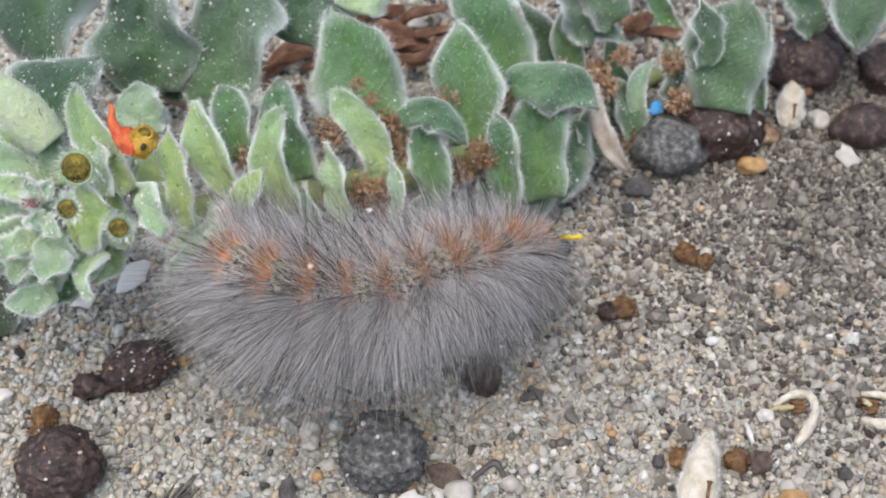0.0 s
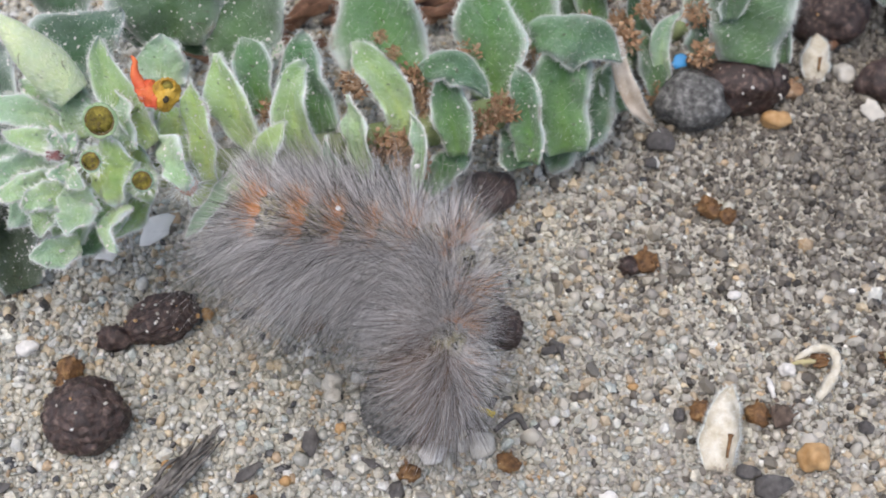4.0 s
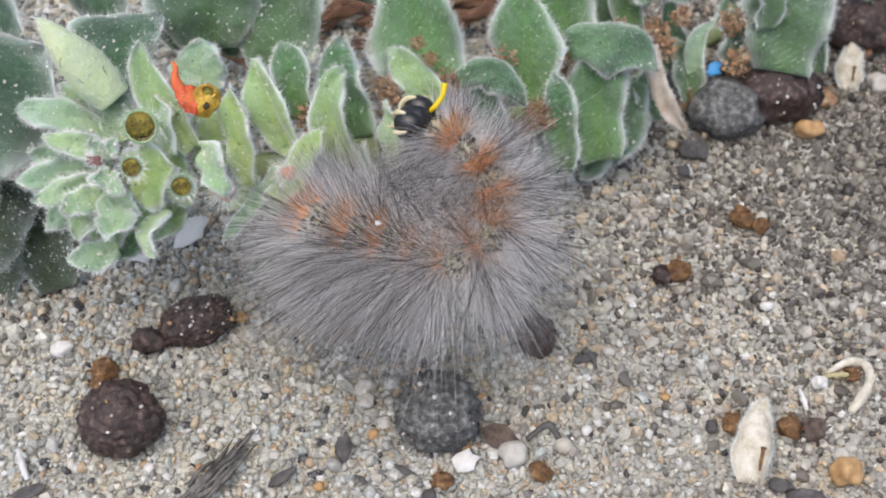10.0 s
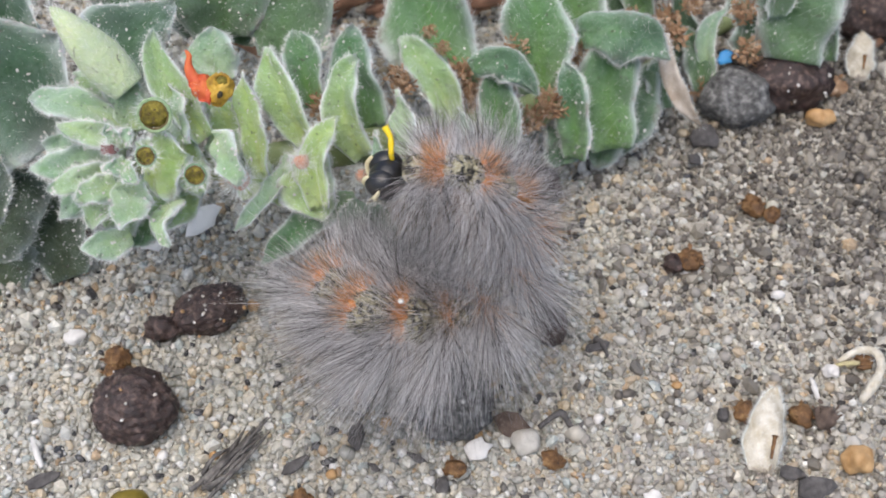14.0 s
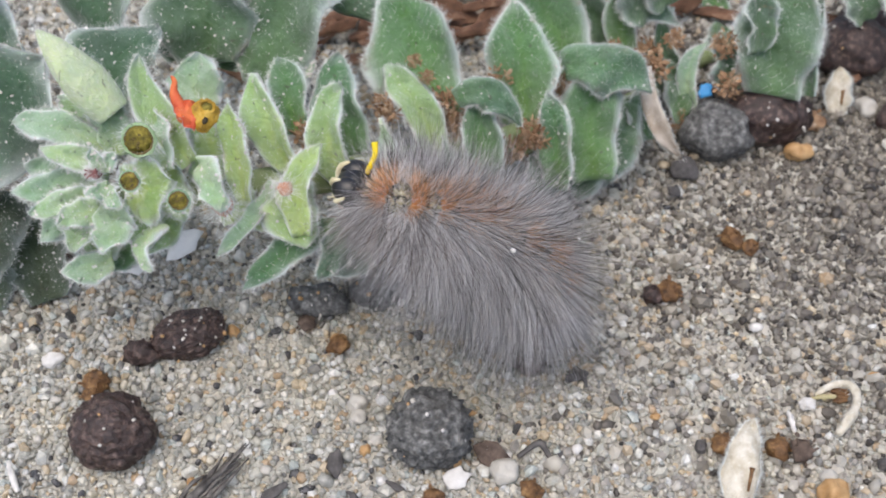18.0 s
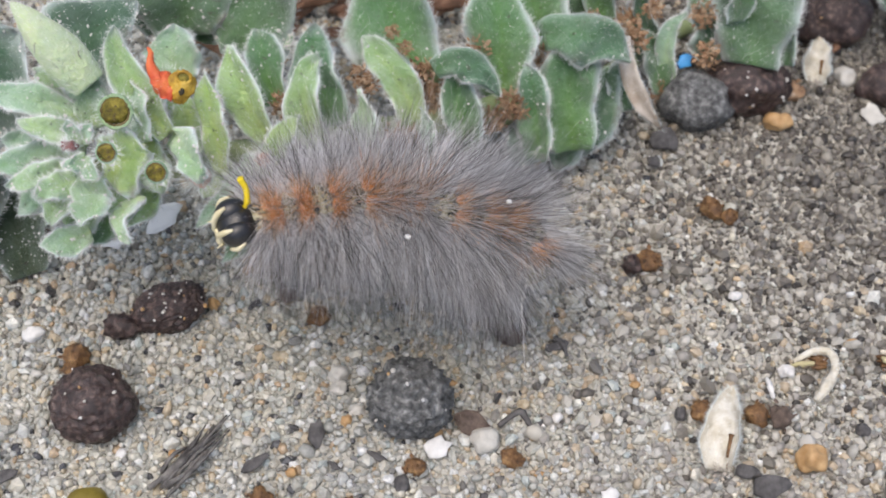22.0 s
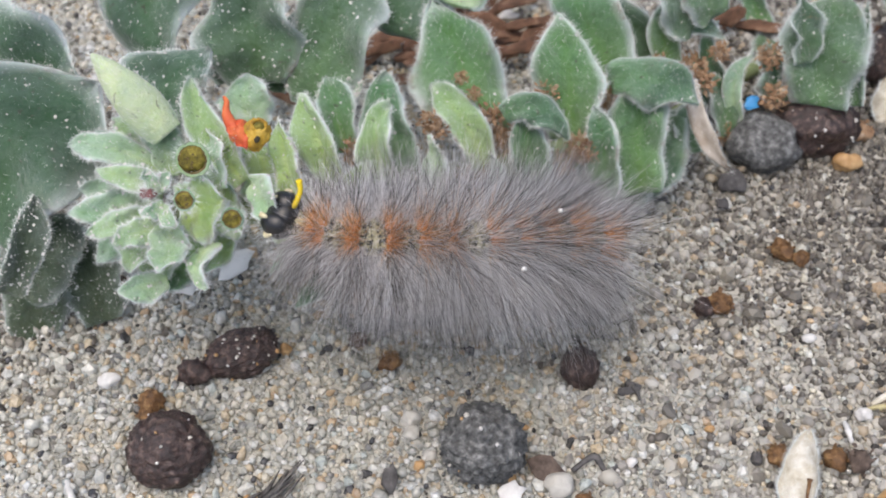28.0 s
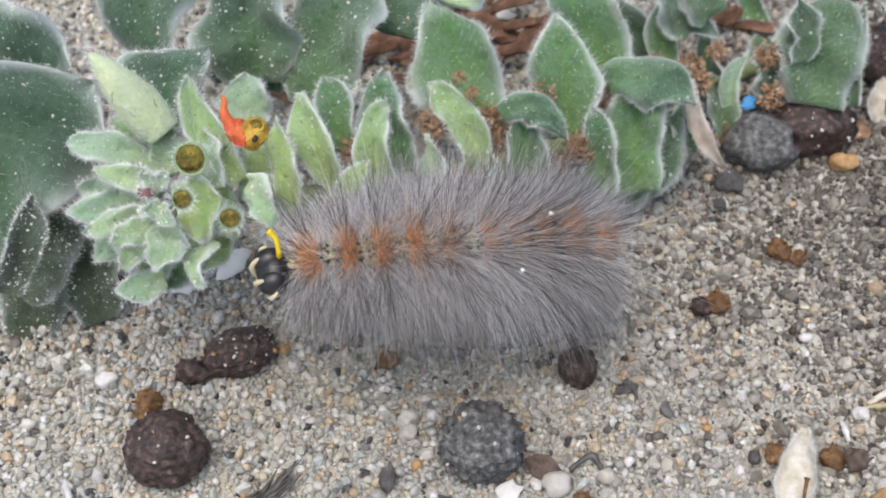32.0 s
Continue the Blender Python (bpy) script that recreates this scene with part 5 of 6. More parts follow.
chip("dead_leaf", (44.9, 21.6, 1.3), (2.64, 1.35, 0.35), LITTER, "brown dead leaf strip lying behind the plant", "dead leaf", (31, -16, -44), 340, bow=0.35)
chip("dead_leaf", (-7.8, 24.6, 1.9), (4.97, 0.76, 0.35), LITTER, "brown dead leaf strip lying behind the plant", "dead leaf", (20, -1, 17), 566, bow=0.35)
chip("dead_leaf", (-10.4, 23.7, 1.4), (2.56, 1.25, 0.35), LITTER, "brown dead leaf strip lying behind the plant", "dead leaf", (10, -19, -49), 331, bow=0.35)
chip("dead_leaf", (-1.8, 26.4, 3.0), (3.21, 1.32, 0.35), LITTER, "brown dead leaf strip lying behind the plant", "dead leaf", (5, -9, -14), 115, bow=0.35)
chip("dead_leaf", (0.2, 24.1, 2.3), (2.17, 1.09, 0.35), LITTER, "brown dead leaf strip lying behind the plant", "dead leaf", (29, -6, -14), 415, bow=0.35)
chip("dead_leaf", (-15.8, 24.6, 0.9), (3.49, 1.12, 0.35), LITTER, "brown dead leaf strip lying behind the plant", "dead leaf", (26, -14, 48), 747, bow=0.35)
chip("dead_leaf", (-26.6, 18.2, 2.4), (4.65, 0.95, 0.35), LITTER, "brown dead leaf strip lying behind the plant", "dead leaf", (42, 3, -36), 628, bow=0.35)
chip("dead_leaf", (-24.8, 19.0, 2.5), (4.48, 0.80, 0.35), LITTER, "brown dead leaf strip lying behind the plant", "dead leaf", (39, -14, -17), 808, bow=0.35)
chip("dead_leaf", (-2.1, 33.9, 1.9), (2.37, 1.19, 0.35), LITTER, "brown dead leaf strip lying behind the plant", "dead leaf", (42, 13, 24), 926, bow=0.35)
chip("dead_leaf", (2.8, 28.6, 2.8), (2.61, 0.73, 0.35), LITTER, "brown dead leaf strip lying behind the plant", "dead leaf", (22, -17, 3), 545, bow=0.35)
chip("dead_leaf", (31.4, 30.3, 1.6), (3.60, 1.19, 0.35), LITTER, "brown dead leaf strip lying behind the plant", "dead leaf", (10, -19, -33), 512, bow=0.35)
chip("dead_leaf", (41.7, 29.7, 1.2), (2.87, 0.96, 0.35), LITTER, "brown dead leaf strip lying behind the plant", "dead leaf", (37, 15, -14), 601, bow=0.35)
chip("dead_leaf", (-13.1, 24.9, 2.5), (3.16, 0.73, 0.35), LITTER, "brown dead leaf strip lying behind the plant", "dead leaf", (43, -11, 19), 967, bow=0.35)
chip("dead_leaf", (-5.1, 22.8, 1.8), (2.86, 0.60, 0.35), LITTER, "brown dead leaf strip lying behind the plant", "dead leaf", (15, -13, 31), 906, bow=0.35)
chip("dead_leaf", (-17.4, 21.1, 1.4), (2.64, 0.91, 0.35), LITTER, "brown dead leaf strip lying behind the plant", "dead leaf", (18, 3, -6), 627, bow=0.35)
chip("dead_leaf", (-9.3, 28.8, 2.6), (2.31, 0.67, 0.35), LITTER, "brown dead leaf strip lying behind the plant", "dead leaf", (23, -5, -47), 276, bow=0.35)
chip("dead_leaf", (35.5, 24.7, 1.1), (3.52, 1.17, 0.35), LITTER, "brown dead leaf strip lying behind the plant", "dead leaf", (2, -19, 57), 191, bow=0.35)
chip("dead_leaf", (26.1, 31.1, 0.8), (3.26, 1.09, 0.35), LITTER, "brown dead leaf strip lying behind the plant", "dead leaf", (15, 18, 29), 943, bow=0.35)
chip("dead_leaf", (2.8, 33.2, 2.5), (4.64, 0.79, 0.35), LITTER, "brown dead leaf strip lying behind the plant", "dead leaf", (1, 18, 45), 425, bow=0.35)
chip("dead_leaf", (-4.1, 31.8, 1.0), (5.12, 1.10, 0.35), LITTER, "brown dead leaf strip lying behind the plant", "dead leaf", (43, -2, -38), 806, bow=0.35)
chip("dead_leaf", (-11.4, 19.5, 2.1), (3.70, 0.97, 0.35), LITTER, "brown dead leaf strip lying behind the plant", "dead leaf", (6, -15, -3), 296, bow=0.35)
chip("dead_leaf", (45.0, 30.0, 1.8), (3.43, 0.72, 0.35), LITTER, "brown dead leaf strip lying behind the plant", "dead leaf", (32, 8, -7), 921, bow=0.35)
# Added strip: its dark brown stands for shade and a grey leaf here.
chip("dead_leaf", (-38.8, -9.1, 1.0), (2.69, 0.75, 0.35), LITTER, "brown dead leaf strip lying behind the plant", "dead leaf", (8, -2, -32), 709, bow=0.35)
chip("dead_leaf", (-12.0, 27.7, 1.8), (4.21, 1.18, 0.35), LITTER, "brown dead leaf strip lying behind the plant", "dead leaf", (1, -5, 13), 56, bow=0.35)
chip("dead_leaf", (-9.6, 26.8, 1.2), (2.30, 1.38, 0.35), LITTER, "brown dead leaf strip lying behind the plant", "dead leaf", (22, 8, 30), 346, bow=0.35)
chip("dead_leaf", (-7.3, 27.8, 2.1), (2.71, 1.03, 0.35), LITTER, "brown dead leaf strip lying behind the plant", "dead leaf", (29, -19, 29), 531, bow=0.35)
chip("dead_leaf", (-4.5, 25.6, 1.5), (4.73, 1.20, 0.35), LITTER, "brown dead leaf strip lying behind the plant", "dead leaf", (44, -11, 51), 901, bow=0.35)
chip("dead_leaf", (-0.9, 29.6, 1.9), (3.70, 1.40, 0.35), LITTER, "brown dead leaf strip lying behind the plant", "dead leaf", (42, 14, -15), 160, bow=0.35)
chip("dead_leaf", (1.1, 27.9, 1.2), (3.92, 1.38, 0.35), LITTER, "brown dead leaf strip lying behind the plant", "dead leaf", (13, 13, 33), 445, bow=0.35)
chip("dead_leaf", (4.8, 28.4, 2.1), (3.14, 1.38, 0.35), LITTER, "brown dead leaf strip lying behind the plant", "dead leaf", (14, -8, 41), 785, bow=0.35)
chip("dead_leaf", (8.8, 24.4, 2.1), (4.49, 1.14, 0.35), LITTER, "brown dead leaf strip lying behind the plant", "dead leaf", (32, 12, 52), 334, bow=0.35)
chip("dead_leaf", (19.1, 29.4, 1.4), (3.15, 0.96, 0.35), LITTER, "brown dead leaf strip lying behind the plant", "dead leaf", (23, 13, -1), 273, bow=0.35)
chip("dead_leaf", (-4.1, 33.0, 2.6), (2.27, 1.22, 0.35), LITTER, "brown dead leaf strip lying behind the plant", "dead leaf", (18, -15, -27), 716, bow=0.35)
chip("dead_leaf", (-8.8, 31.7, 2.8), (2.88, 0.85, 0.35), LITTER, "brown dead leaf strip lying behind the plant", "dead leaf", (22, -8, 36), 256, bow=0.35)
chip("dead_leaf", (0.0, 33.5, 1.3), (3.35, 0.92, 0.35), LITTER, "brown dead leaf strip lying behind the plant", "dead leaf", (35, 9, 55), 175, bow=0.35)
chip("dead_leaf", (3.5, 25.4, 2.5), (4.42, 1.07, 0.35), LITTER, "brown dead leaf strip lying behind the plant", "dead leaf", (16, 11, 39), 720, bow=0.35)
chip("dead_leaf", (28.0, 31.2, 2.5), (3.23, 1.15, 0.35), LITTER, "brown dead leaf strip lying behind the plant", "dead leaf", (44, 16, 33), 102, bow=0.35)

fibre_bundle = thing("fibre_bundle", "frayed grey bundle of weathered plant fibres", "plant fibre")
part("fibre", tube("fibre", [(-23.4, -36.0, 0.5), (-21.0, -34.0, 1.7), (-19.6, -30.5, 1.0)], [0.19, 0.30, 0.06], TWIG, 6, 0.2, 0), fibre_bundle)
part("fibre", tube("fibre", [(-22.4, -36.5, 1.0), (-20.6, -34.0, 1.5), (-18.2, -31.5, 1.2)], [0.31, 0.13, 0.06], TWIG, 6, 0.2, 1), fibre_bundle)
part("fibre", tube("fibre", [(-22.2, -36.5, 0.9), (-20.3, -35.2, 1.7), (-19.2, -32.8, 1.2)], [0.38, 0.19, 0.06], TWIG, 6, 0.2, 2), fibre_bundle)
part("fibre", tube("fibre", [(-20.7, -34.1, 0.6), (-19.1, -32.2, 1.8), (-17.5, -29.4, 1.1)], [0.30, 0.17, 0.06], TWIG, 6, 0.2, 3), fibre_bundle)
part("fibre", tube("fibre", [(-22.7, -36.0, 0.9), (-20.4, -33.7, 1.8), (-18.0, -31.0, 1.3)], [0.40, 0.24, 0.06], TWIG, 6, 0.2, 4), fibre_bundle)
part("fibre", tube("fibre", [(-22.1, -34.9, 0.6), (-20.0, -33.2, 1.7), (-18.2, -30.7, 1.1)], [0.20, 0.13, 0.06], TWIG, 6, 0.2, 5), fibre_bundle)
part("fibre", tube("fibre", [(-22.4, -37.8, 0.7), (-19.7, -34.9, 1.7), (-17.3, -31.0, 1.3)], [0.13, 0.23, 0.06], TWIG, 6, 0.2, 6), fibre_bundle)
part("fibre", tube("fibre", [(-23.7, -36.8, 1.1), (-20.9, -34.0, 1.4), (-18.9, -30.2, 0.8)], [0.29, 0.13, 0.06], TWIG, 6, 0.2, 7), fibre_bundle)
part("fibre", tube("fibre", [(-22.9, -35.1, 0.7), (-21.8, -33.8, 1.8), (-19.9, -32.4, 1.3)], [0.23, 0.20, 0.06], TWIG, 6, 0.2, 8), fibre_bundle)
part("fibre", tube("fibre", [(-22.1, -35.7, 0.8), (-20.1, -33.8, 1.5), (-18.0, -31.5, 1.2)], [0.19, 0.17, 0.06], TWIG, 6, 0.2, 9), fibre_bundle)
part("fibre", tube("fibre", [(-21.2, -35.4, 0.5), (-19.9, -34.4, 1.6), (-18.7, -32.8, 1.2)], [0.14, 0.23, 0.06], TWIG, 6, 0.2, 10), fibre_bundle)
part("fibre", tube("fibre", [(-22.8, -36.4, 0.5), (-20.2, -34.1, 1.6), (-18.7, -30.6, 1.4)], [0.19, 0.20, 0.06], TWIG, 6, 0.2, 11), fibre_bundle)
part("fibre", tube("fibre", [(-22.6, -35.7, 0.7), (-20.8, -33.7, 1.4), (-18.9, -31.5, 1.3)], [0.13, 0.22, 0.06], TWIG, 6, 0.2, 12), fibre_bundle)
part("fibre", tube("fibre", [(-22.6, -36.1, 0.8), (-20.1, -33.2, 1.6), (-17.8, -29.3, 0.9)], [0.21, 0.18, 0.06], TWIG, 6, 0.2, 13), fibre_bundle)
part("fibre", tube("fibre", [(-20.7, -34.6, 1.0), (-19.8, -33.4, 1.5), (-18.6, -32.0, 0.9)], [0.15, 0.22, 0.06], TWIG, 6, 0.2, 14), fibre_bundle)
part("fibre", tube("fibre", [(-22.2, -35.3, 0.9), (-21.2, -34.3, 1.7), (-19.9, -32.9, 1.0)], [0.16, 0.17, 0.06], TWIG, 6, 0.2, 15), fibre_bundle)
tagged(new("plant_fibre", tube("plant_fibre", [(6.9, -29.6, 0.6), (8.9, -28.4, 1.2), (10.0, -29.7, 0.8), (11.3, -28.6, 0.5)], [0.24, 0.30, 0.30, 0.12], SLATE, 7, 0.15, 32)), "dark twisted plant fibre", "plant fibre")
tagged(new("plant_fibre", tube("plant_fibre", [(12.5, -20.0, 0.5), (13.2, -20.9, 1.0), (13.6, -21.9, 0.5)], [0.41, 0.30, 0.12], SLATE, 7, 0.15, 35)), "dark curled plant fibre", "plant fibre")
tagged(new("shell_sliver", tube("shell_sliver", [(32.4, -23.8, 0.6), (32.5, -25.2, 1.0), (32.7, -26.0, 0.6)], [0.18, 0.30, 0.18], CHALK, 7, 0.15, 28)), "thin white sliver of shell on the sand", "shell sliver")
tagged(new("shell_sliver", tube("shell_sliver", [(-38.8, -31.8, 0.6), (-37.8, -33.7, 1.0), (-37.3, -34.7, 0.6)], [0.24, 0.35, 0.24], CHALK, 7, 0.15, 21)), "thin white sliver of shell on the sand", "shell sliver")


def husk(base, tip, width, label, name="seed_husk"):
    """A dry downy seed husk: a pale folded scale with a brown seam and a frayed foot."""
    ob = thing(name, label, "husk")
    leaf(ob, base, tip, width, 0, -0.45, 0.10, HUSK, 2.4, 0.0, "scale", "pale papery scale")
    b, t = np.array(base), np.array(tip)
    mid = b + (t - b) * 0.42 + np.array([width * 0.12, -0.5, 0.9])
    part("seam", tube("seam", [tuple(b + (t - b) * 0.18 + np.array([width * 0.10, -0.6, 0.7])), tuple(mid)], [0.12, 0.22], CRUMB, 6, 0.2), ob, "brown seam")
    tagged(part("foot", crumb_mesh("foot", width * 0.36, LEAF_DRY, 91, 30), ob, "frayed brown foot", pose(*[c * MM for c in b])), kind="stuff")
    return ob


husk((26.6, -33.6, 0.8), (28.5, -25.7, 2.2), 3.2, "pale cream downy seed husk lying on the sand")
husk((43.5, 15.1, 0.8), (44.4, 20.7, 3.0), 2.7, "dry pale pointed bud scale beside the droppings", "bud_scale")


def curled_husk(ring, inner, wisp, label):
    """A dry husk curled like a hook: a pale rolled edge round an amber ribbed inside, with a yellow wisp."""
    ob = thing("curled_husk", label, "husk")
    part("shell", tube("shell", ring, [0.22] + [0.42] * (len(ring) - 3) + [0.55, 0.34], HUSK, 9, 0.12), ob, "pale rolled edge")
    rng = np.random.default_rng(12)
    verts, faces = [], []
    for p in ring[1:]:
        for _ in range(60):
            d = unit(rng.normal(0, 1, 3))
            strand(verts, faces, np.array(p) + d * 0.35 + rng.normal(0, 0.3, 3), d, rng.uniform(0.2, 0.5), 0.02, rng.normal(0, 0.05, 3), 1)
    tagged(part("down", mesh_of("down", verts, faces, DOWN, False), ob, "short white down"), kind="stuff")
    for k in range(4):
        part("rib", lump_mesh("rib", (1.0 - 0.1 * k, 0.26, 0.3), CRUMB, 3.0 + k, 0.15, 0.12, 3), ob, "amber rib of the inside", pose(inner[0] * MM, (inner[1] + 0.55 - 0.42 * k) * MM, inner[2] * MM, 0, 0, -18 + 9 * k))
    part("wisp", tube("wisp", wisp, [0.12, 0.3, 0.2], FLECK_PALE, 6, 0.2), ob, "yellowish dry wisp")
    return ob


curled_husk([(35.2, -22.0, 0.7), (37.2, -21.0, 1.2), (38.7, -21.4, 1.4), (38.8, -23.1, 1.4), (37.8, -24.8, 1.2), (36.6, -26.2, 0.7)], (37.6, -21.8, 0.7), [(34.8, -22.4, 0.7), (35.8, -22.5, 1.2), (37.0, -22.3, 1.1)], "pale curled husk with an amber lining")
curled_husk([(43.8, -20.6, 0.7), (45.9, -21.2, 1.2), (46.7, -22.5, 1.4), (45.9, -24.2, 1.4), (44.6, -24.2, 1.2), (43.3, -23.4, 0.7)], (44.3, -21.9, 0.7), [(43.8, -21.1, 0.7), (43.9, -21.9, 1.2), (44.3, -22.1, 1.1)], "pale curled husk with a brown lining")


# ---- sand scattered on the leaves ----
def build_dust():
    rng = np.random.default_rng(9)
    base = [(1, 0, 0), (-1, 0, 0), (0, 1, 0), (0, -1, 0), (0, 0, 0.8), (0, 0, -0.8)]
    verts, faces = [], []
    for p, r in DUST:
        o = len(verts)
        turn = np.array(Euler(rng.uniform(0, 6, 3)).to_matrix())
        verts += [p + turn @ (np.array(b) * r * rng.uniform(0.6, 1.2)) for b in base]
        faces += [(o + a, o + b, o + 4) for a, b in ((0, 2), (2, 1), (1, 3), (3, 0))] + [(o + b, o + a, o + 5) for a, b in ((0, 2), (2, 1), (1, 3), (3, 0))]
    tagged(new("sand_dust", mesh_of("sand_dust", verts, faces, CHALK, False)), "pale sand grains sprinkled over the leaves", "sand", kind="stuff")


build_dust()


# ---- the caterpillar ----
SEGMENTS = 10
caterpillar = thing("caterpillar", "grey hairy caterpillar with orange tufts and black head by a stem", "caterpillar", at=(0, 0, 8))
PITCH = 4.3


def segment_mesh(k):
    """A plump ring of the body; x runs towards the head, z is its back."""
    n, rows = 18, 8
    size = 2.55 * (0.72 + 0.28 * math.sin(3.1416 * min(1, (k + 1.2) / 4))) * (1.0 if k < 8 else 1.0 - 0.12 * (k - 7))
    verts, faces = [], []
    for i in range(rows + 1):
        s = 2 * i / rows - 1
        r = size * math.sqrt(max(0.02, 1 - (abs(s) ** 2.6) * 0.55)) * (1 if abs(s) < 0.99 else 0.75)
        for j in range(n):
            a = 6.2832 * j / n
            fold = 1 + 0.05 * math.cos(5 * a)
            verts.append((s * PITCH * 0.66, math.cos(a) * r * fold * 1.05, math.sin(a) * r * fold * (0.95 if math.sin(a) > 0 else 0.82)))
    for i in range(rows):
        for j in range(n):
            a, b = i * n + j, i * n + (j + 1) % n
            faces.append((a, b, b + n, a + n))
    faces.append(tuple(range(n))[::-1])
    faces.append(tuple(range(rows * n, rows * n + n)))
    return mesh_of("segment", verts, faces, SKIN), size


def bristles(k, size, sort):
    """The tufts of one ring: short and rusty on the back, long and grey at the sides, with single dark hairs; those of the hind
    rings lie back over the body."""
    rng = np.random.default_rng(300 + k + 50 * sort)
    rows = [[], [], [], [], []]
    end = (k - 4.5) / 4.5
    hind = math.exp(-((k - 2.6) / 2.0) ** 2)
    rusty = (0.7, 0.9, 0.9, 0.6, 0.45, 0.55, 0.8, 1.0, 1.2, 1.4)[k]
    for ang in TUFTS:
        lat = min(1.0, abs(ang - 90) / 90.0)
        veil = (110, 60, 50, 75, 135, 145, 95, 80, 90, 90)[k]
        n = int(((veil * (1 - 0.5 * lat) + 640 * lat ** 1.8) * (0.75 if end > 0.7 else 1), 22 + 8 * hind + 60 * lat, (210 if lat < 0.4 else 160 if lat < 0.7 else 30) * rusty, ((480 if k > 6 else 150) if ang < -30 or ang > 210 else (200 if k > 6 else 40) if lat > 0.95 else 0))[sort] * (0.5 if ang == 90 else 1))
        a = np.radians(ang + rng.normal(0, (13, 9, 6, 14)[sort], n))
        d = np.stack([np.zeros(n), np.cos(a), np.sin(a)], 1)
        roots = d * size * 0.93
        roots[:, 0] += rng.normal(0, (0.95, 0.5, 0.30, 0.9)[sort], n)
        ways = d + rng.normal(0, (0.30, 0.30, 0.36, 0.36)[sort], (n, 3)) * np.array([1.25, 1, 1])
        ways[:, 0] += 0.55 * max(0.0, end) ** 2.5 - 0.7 * max(0.0, -end) ** 1.7 - (0.0 if sort > 1 else 0.14 + 0.40 * hind)
        if sort == 3:
            ln, rad = rng.uniform(2.0, 6.2 if k > 6 else 5.5, n), np.full(n, 0.015)
        elif sort == 2:
            ln = 0.7 + 1.9 * rng.random(n) ** 1.3
            if 3 < k < 7:
                ln = np.where(rng.random(n) < 0.3, ln * 2.0, ln)
            rad = np.full(n, 0.017)
        else:
            ln = (4.3 + 1.5 * hind + 4.6 * lat ** 1.4) * (0.30 + 0.82 * rng.random(n) ** (1.4 if sort == 0 else 0.7)) * (0.82 if k < 2 else 1.0) * (0.75 if end > 0.9 else 0.9 if end > 0.7 else 1.0)
            ln = np.where(rng.random(n) < 0.02, ln * 1.45, ln * (1.16 if sort == 1 else 1.0))
            if sort == 0 and k < 3:
                ln[:3] = rng.uniform(9.0, 11.5, 3)[:n]
            rad = rng.uniform(0.0065, 0.0115, n) if sort == 0 else rng.uniform(0.014, 0.024, n)
            if sort == 0:
                rad = np.where((rng.random(n) < 0.025) | (ln > 10.5), 0.020, rad)
        bends = rng.normal(0, 0.028, (n, 3)) * ln[:, None]
        bends[:, 0] -= 0.08 * ln * rng.random(n)
        bends[:, 2] -= (0.02 + 0.13 * lat) * ln
        for row, value in zip(rows, (roots, ways, ln, rad, bends)):
            row.append(value)
    return hair_mesh("bristles", *[np.concatenate(r) for r in rows], (HAIR, HAIR_DARK, HAIR_RUST, HAIR_BROWN)[sort], 2)


TUFTS = (68, 112, 38, 142, 10, 170, -18, 198, -45, 225, 90)
WART_MESH = lump_mesh("wart", (0.70, 0.64, 0.56), WART, 4.0, 0.1, 0.05, 2)


def build_segment(k):
    me, size = segment_mesh(k)
    seg = part("segment", me, caterpillar, "cream and black mottled ring with orange warts")
    for ang in TUFTS[:6]:
        a = math.radians(ang)
        q = Vector((0.1, math.cos(a) * size * 0.93, math.sin(a) * size * 0.88)) * MM
        part("wart", WART_MESH, seg, "orange wart", Matrix.LocRotScale(q, Euler((a - 1.5708, 0, 0)), Vector((0.75,) * 3 if 2 < k < 6 else (1, 1, 1))))
    for sort, label in enumerate(("long fine grey bristles", "long dark bristles", "short rusty orange bristles", "brown bristles of the underside")):
        tagged(part("bristles", bristles(k, size, sort), seg, label), kind="stuff")
    if k in (0, 2, 3, 4, 5) or k > 6:
        foot = tube("leg", [(0, 0, 0), (0.1, 0, -1.0), (0.25, 0, -1.7)], [0.62, 0.5, 0.3], HEAD_BLACK if k > 6 else SKIN, 8)
        for sg in (-1, 1):
            part("leg", foot, seg, "", pose(0, sg * 1.1 * MM, -size * 0.62 * MM, sg * 12, 0, 0))
    return seg


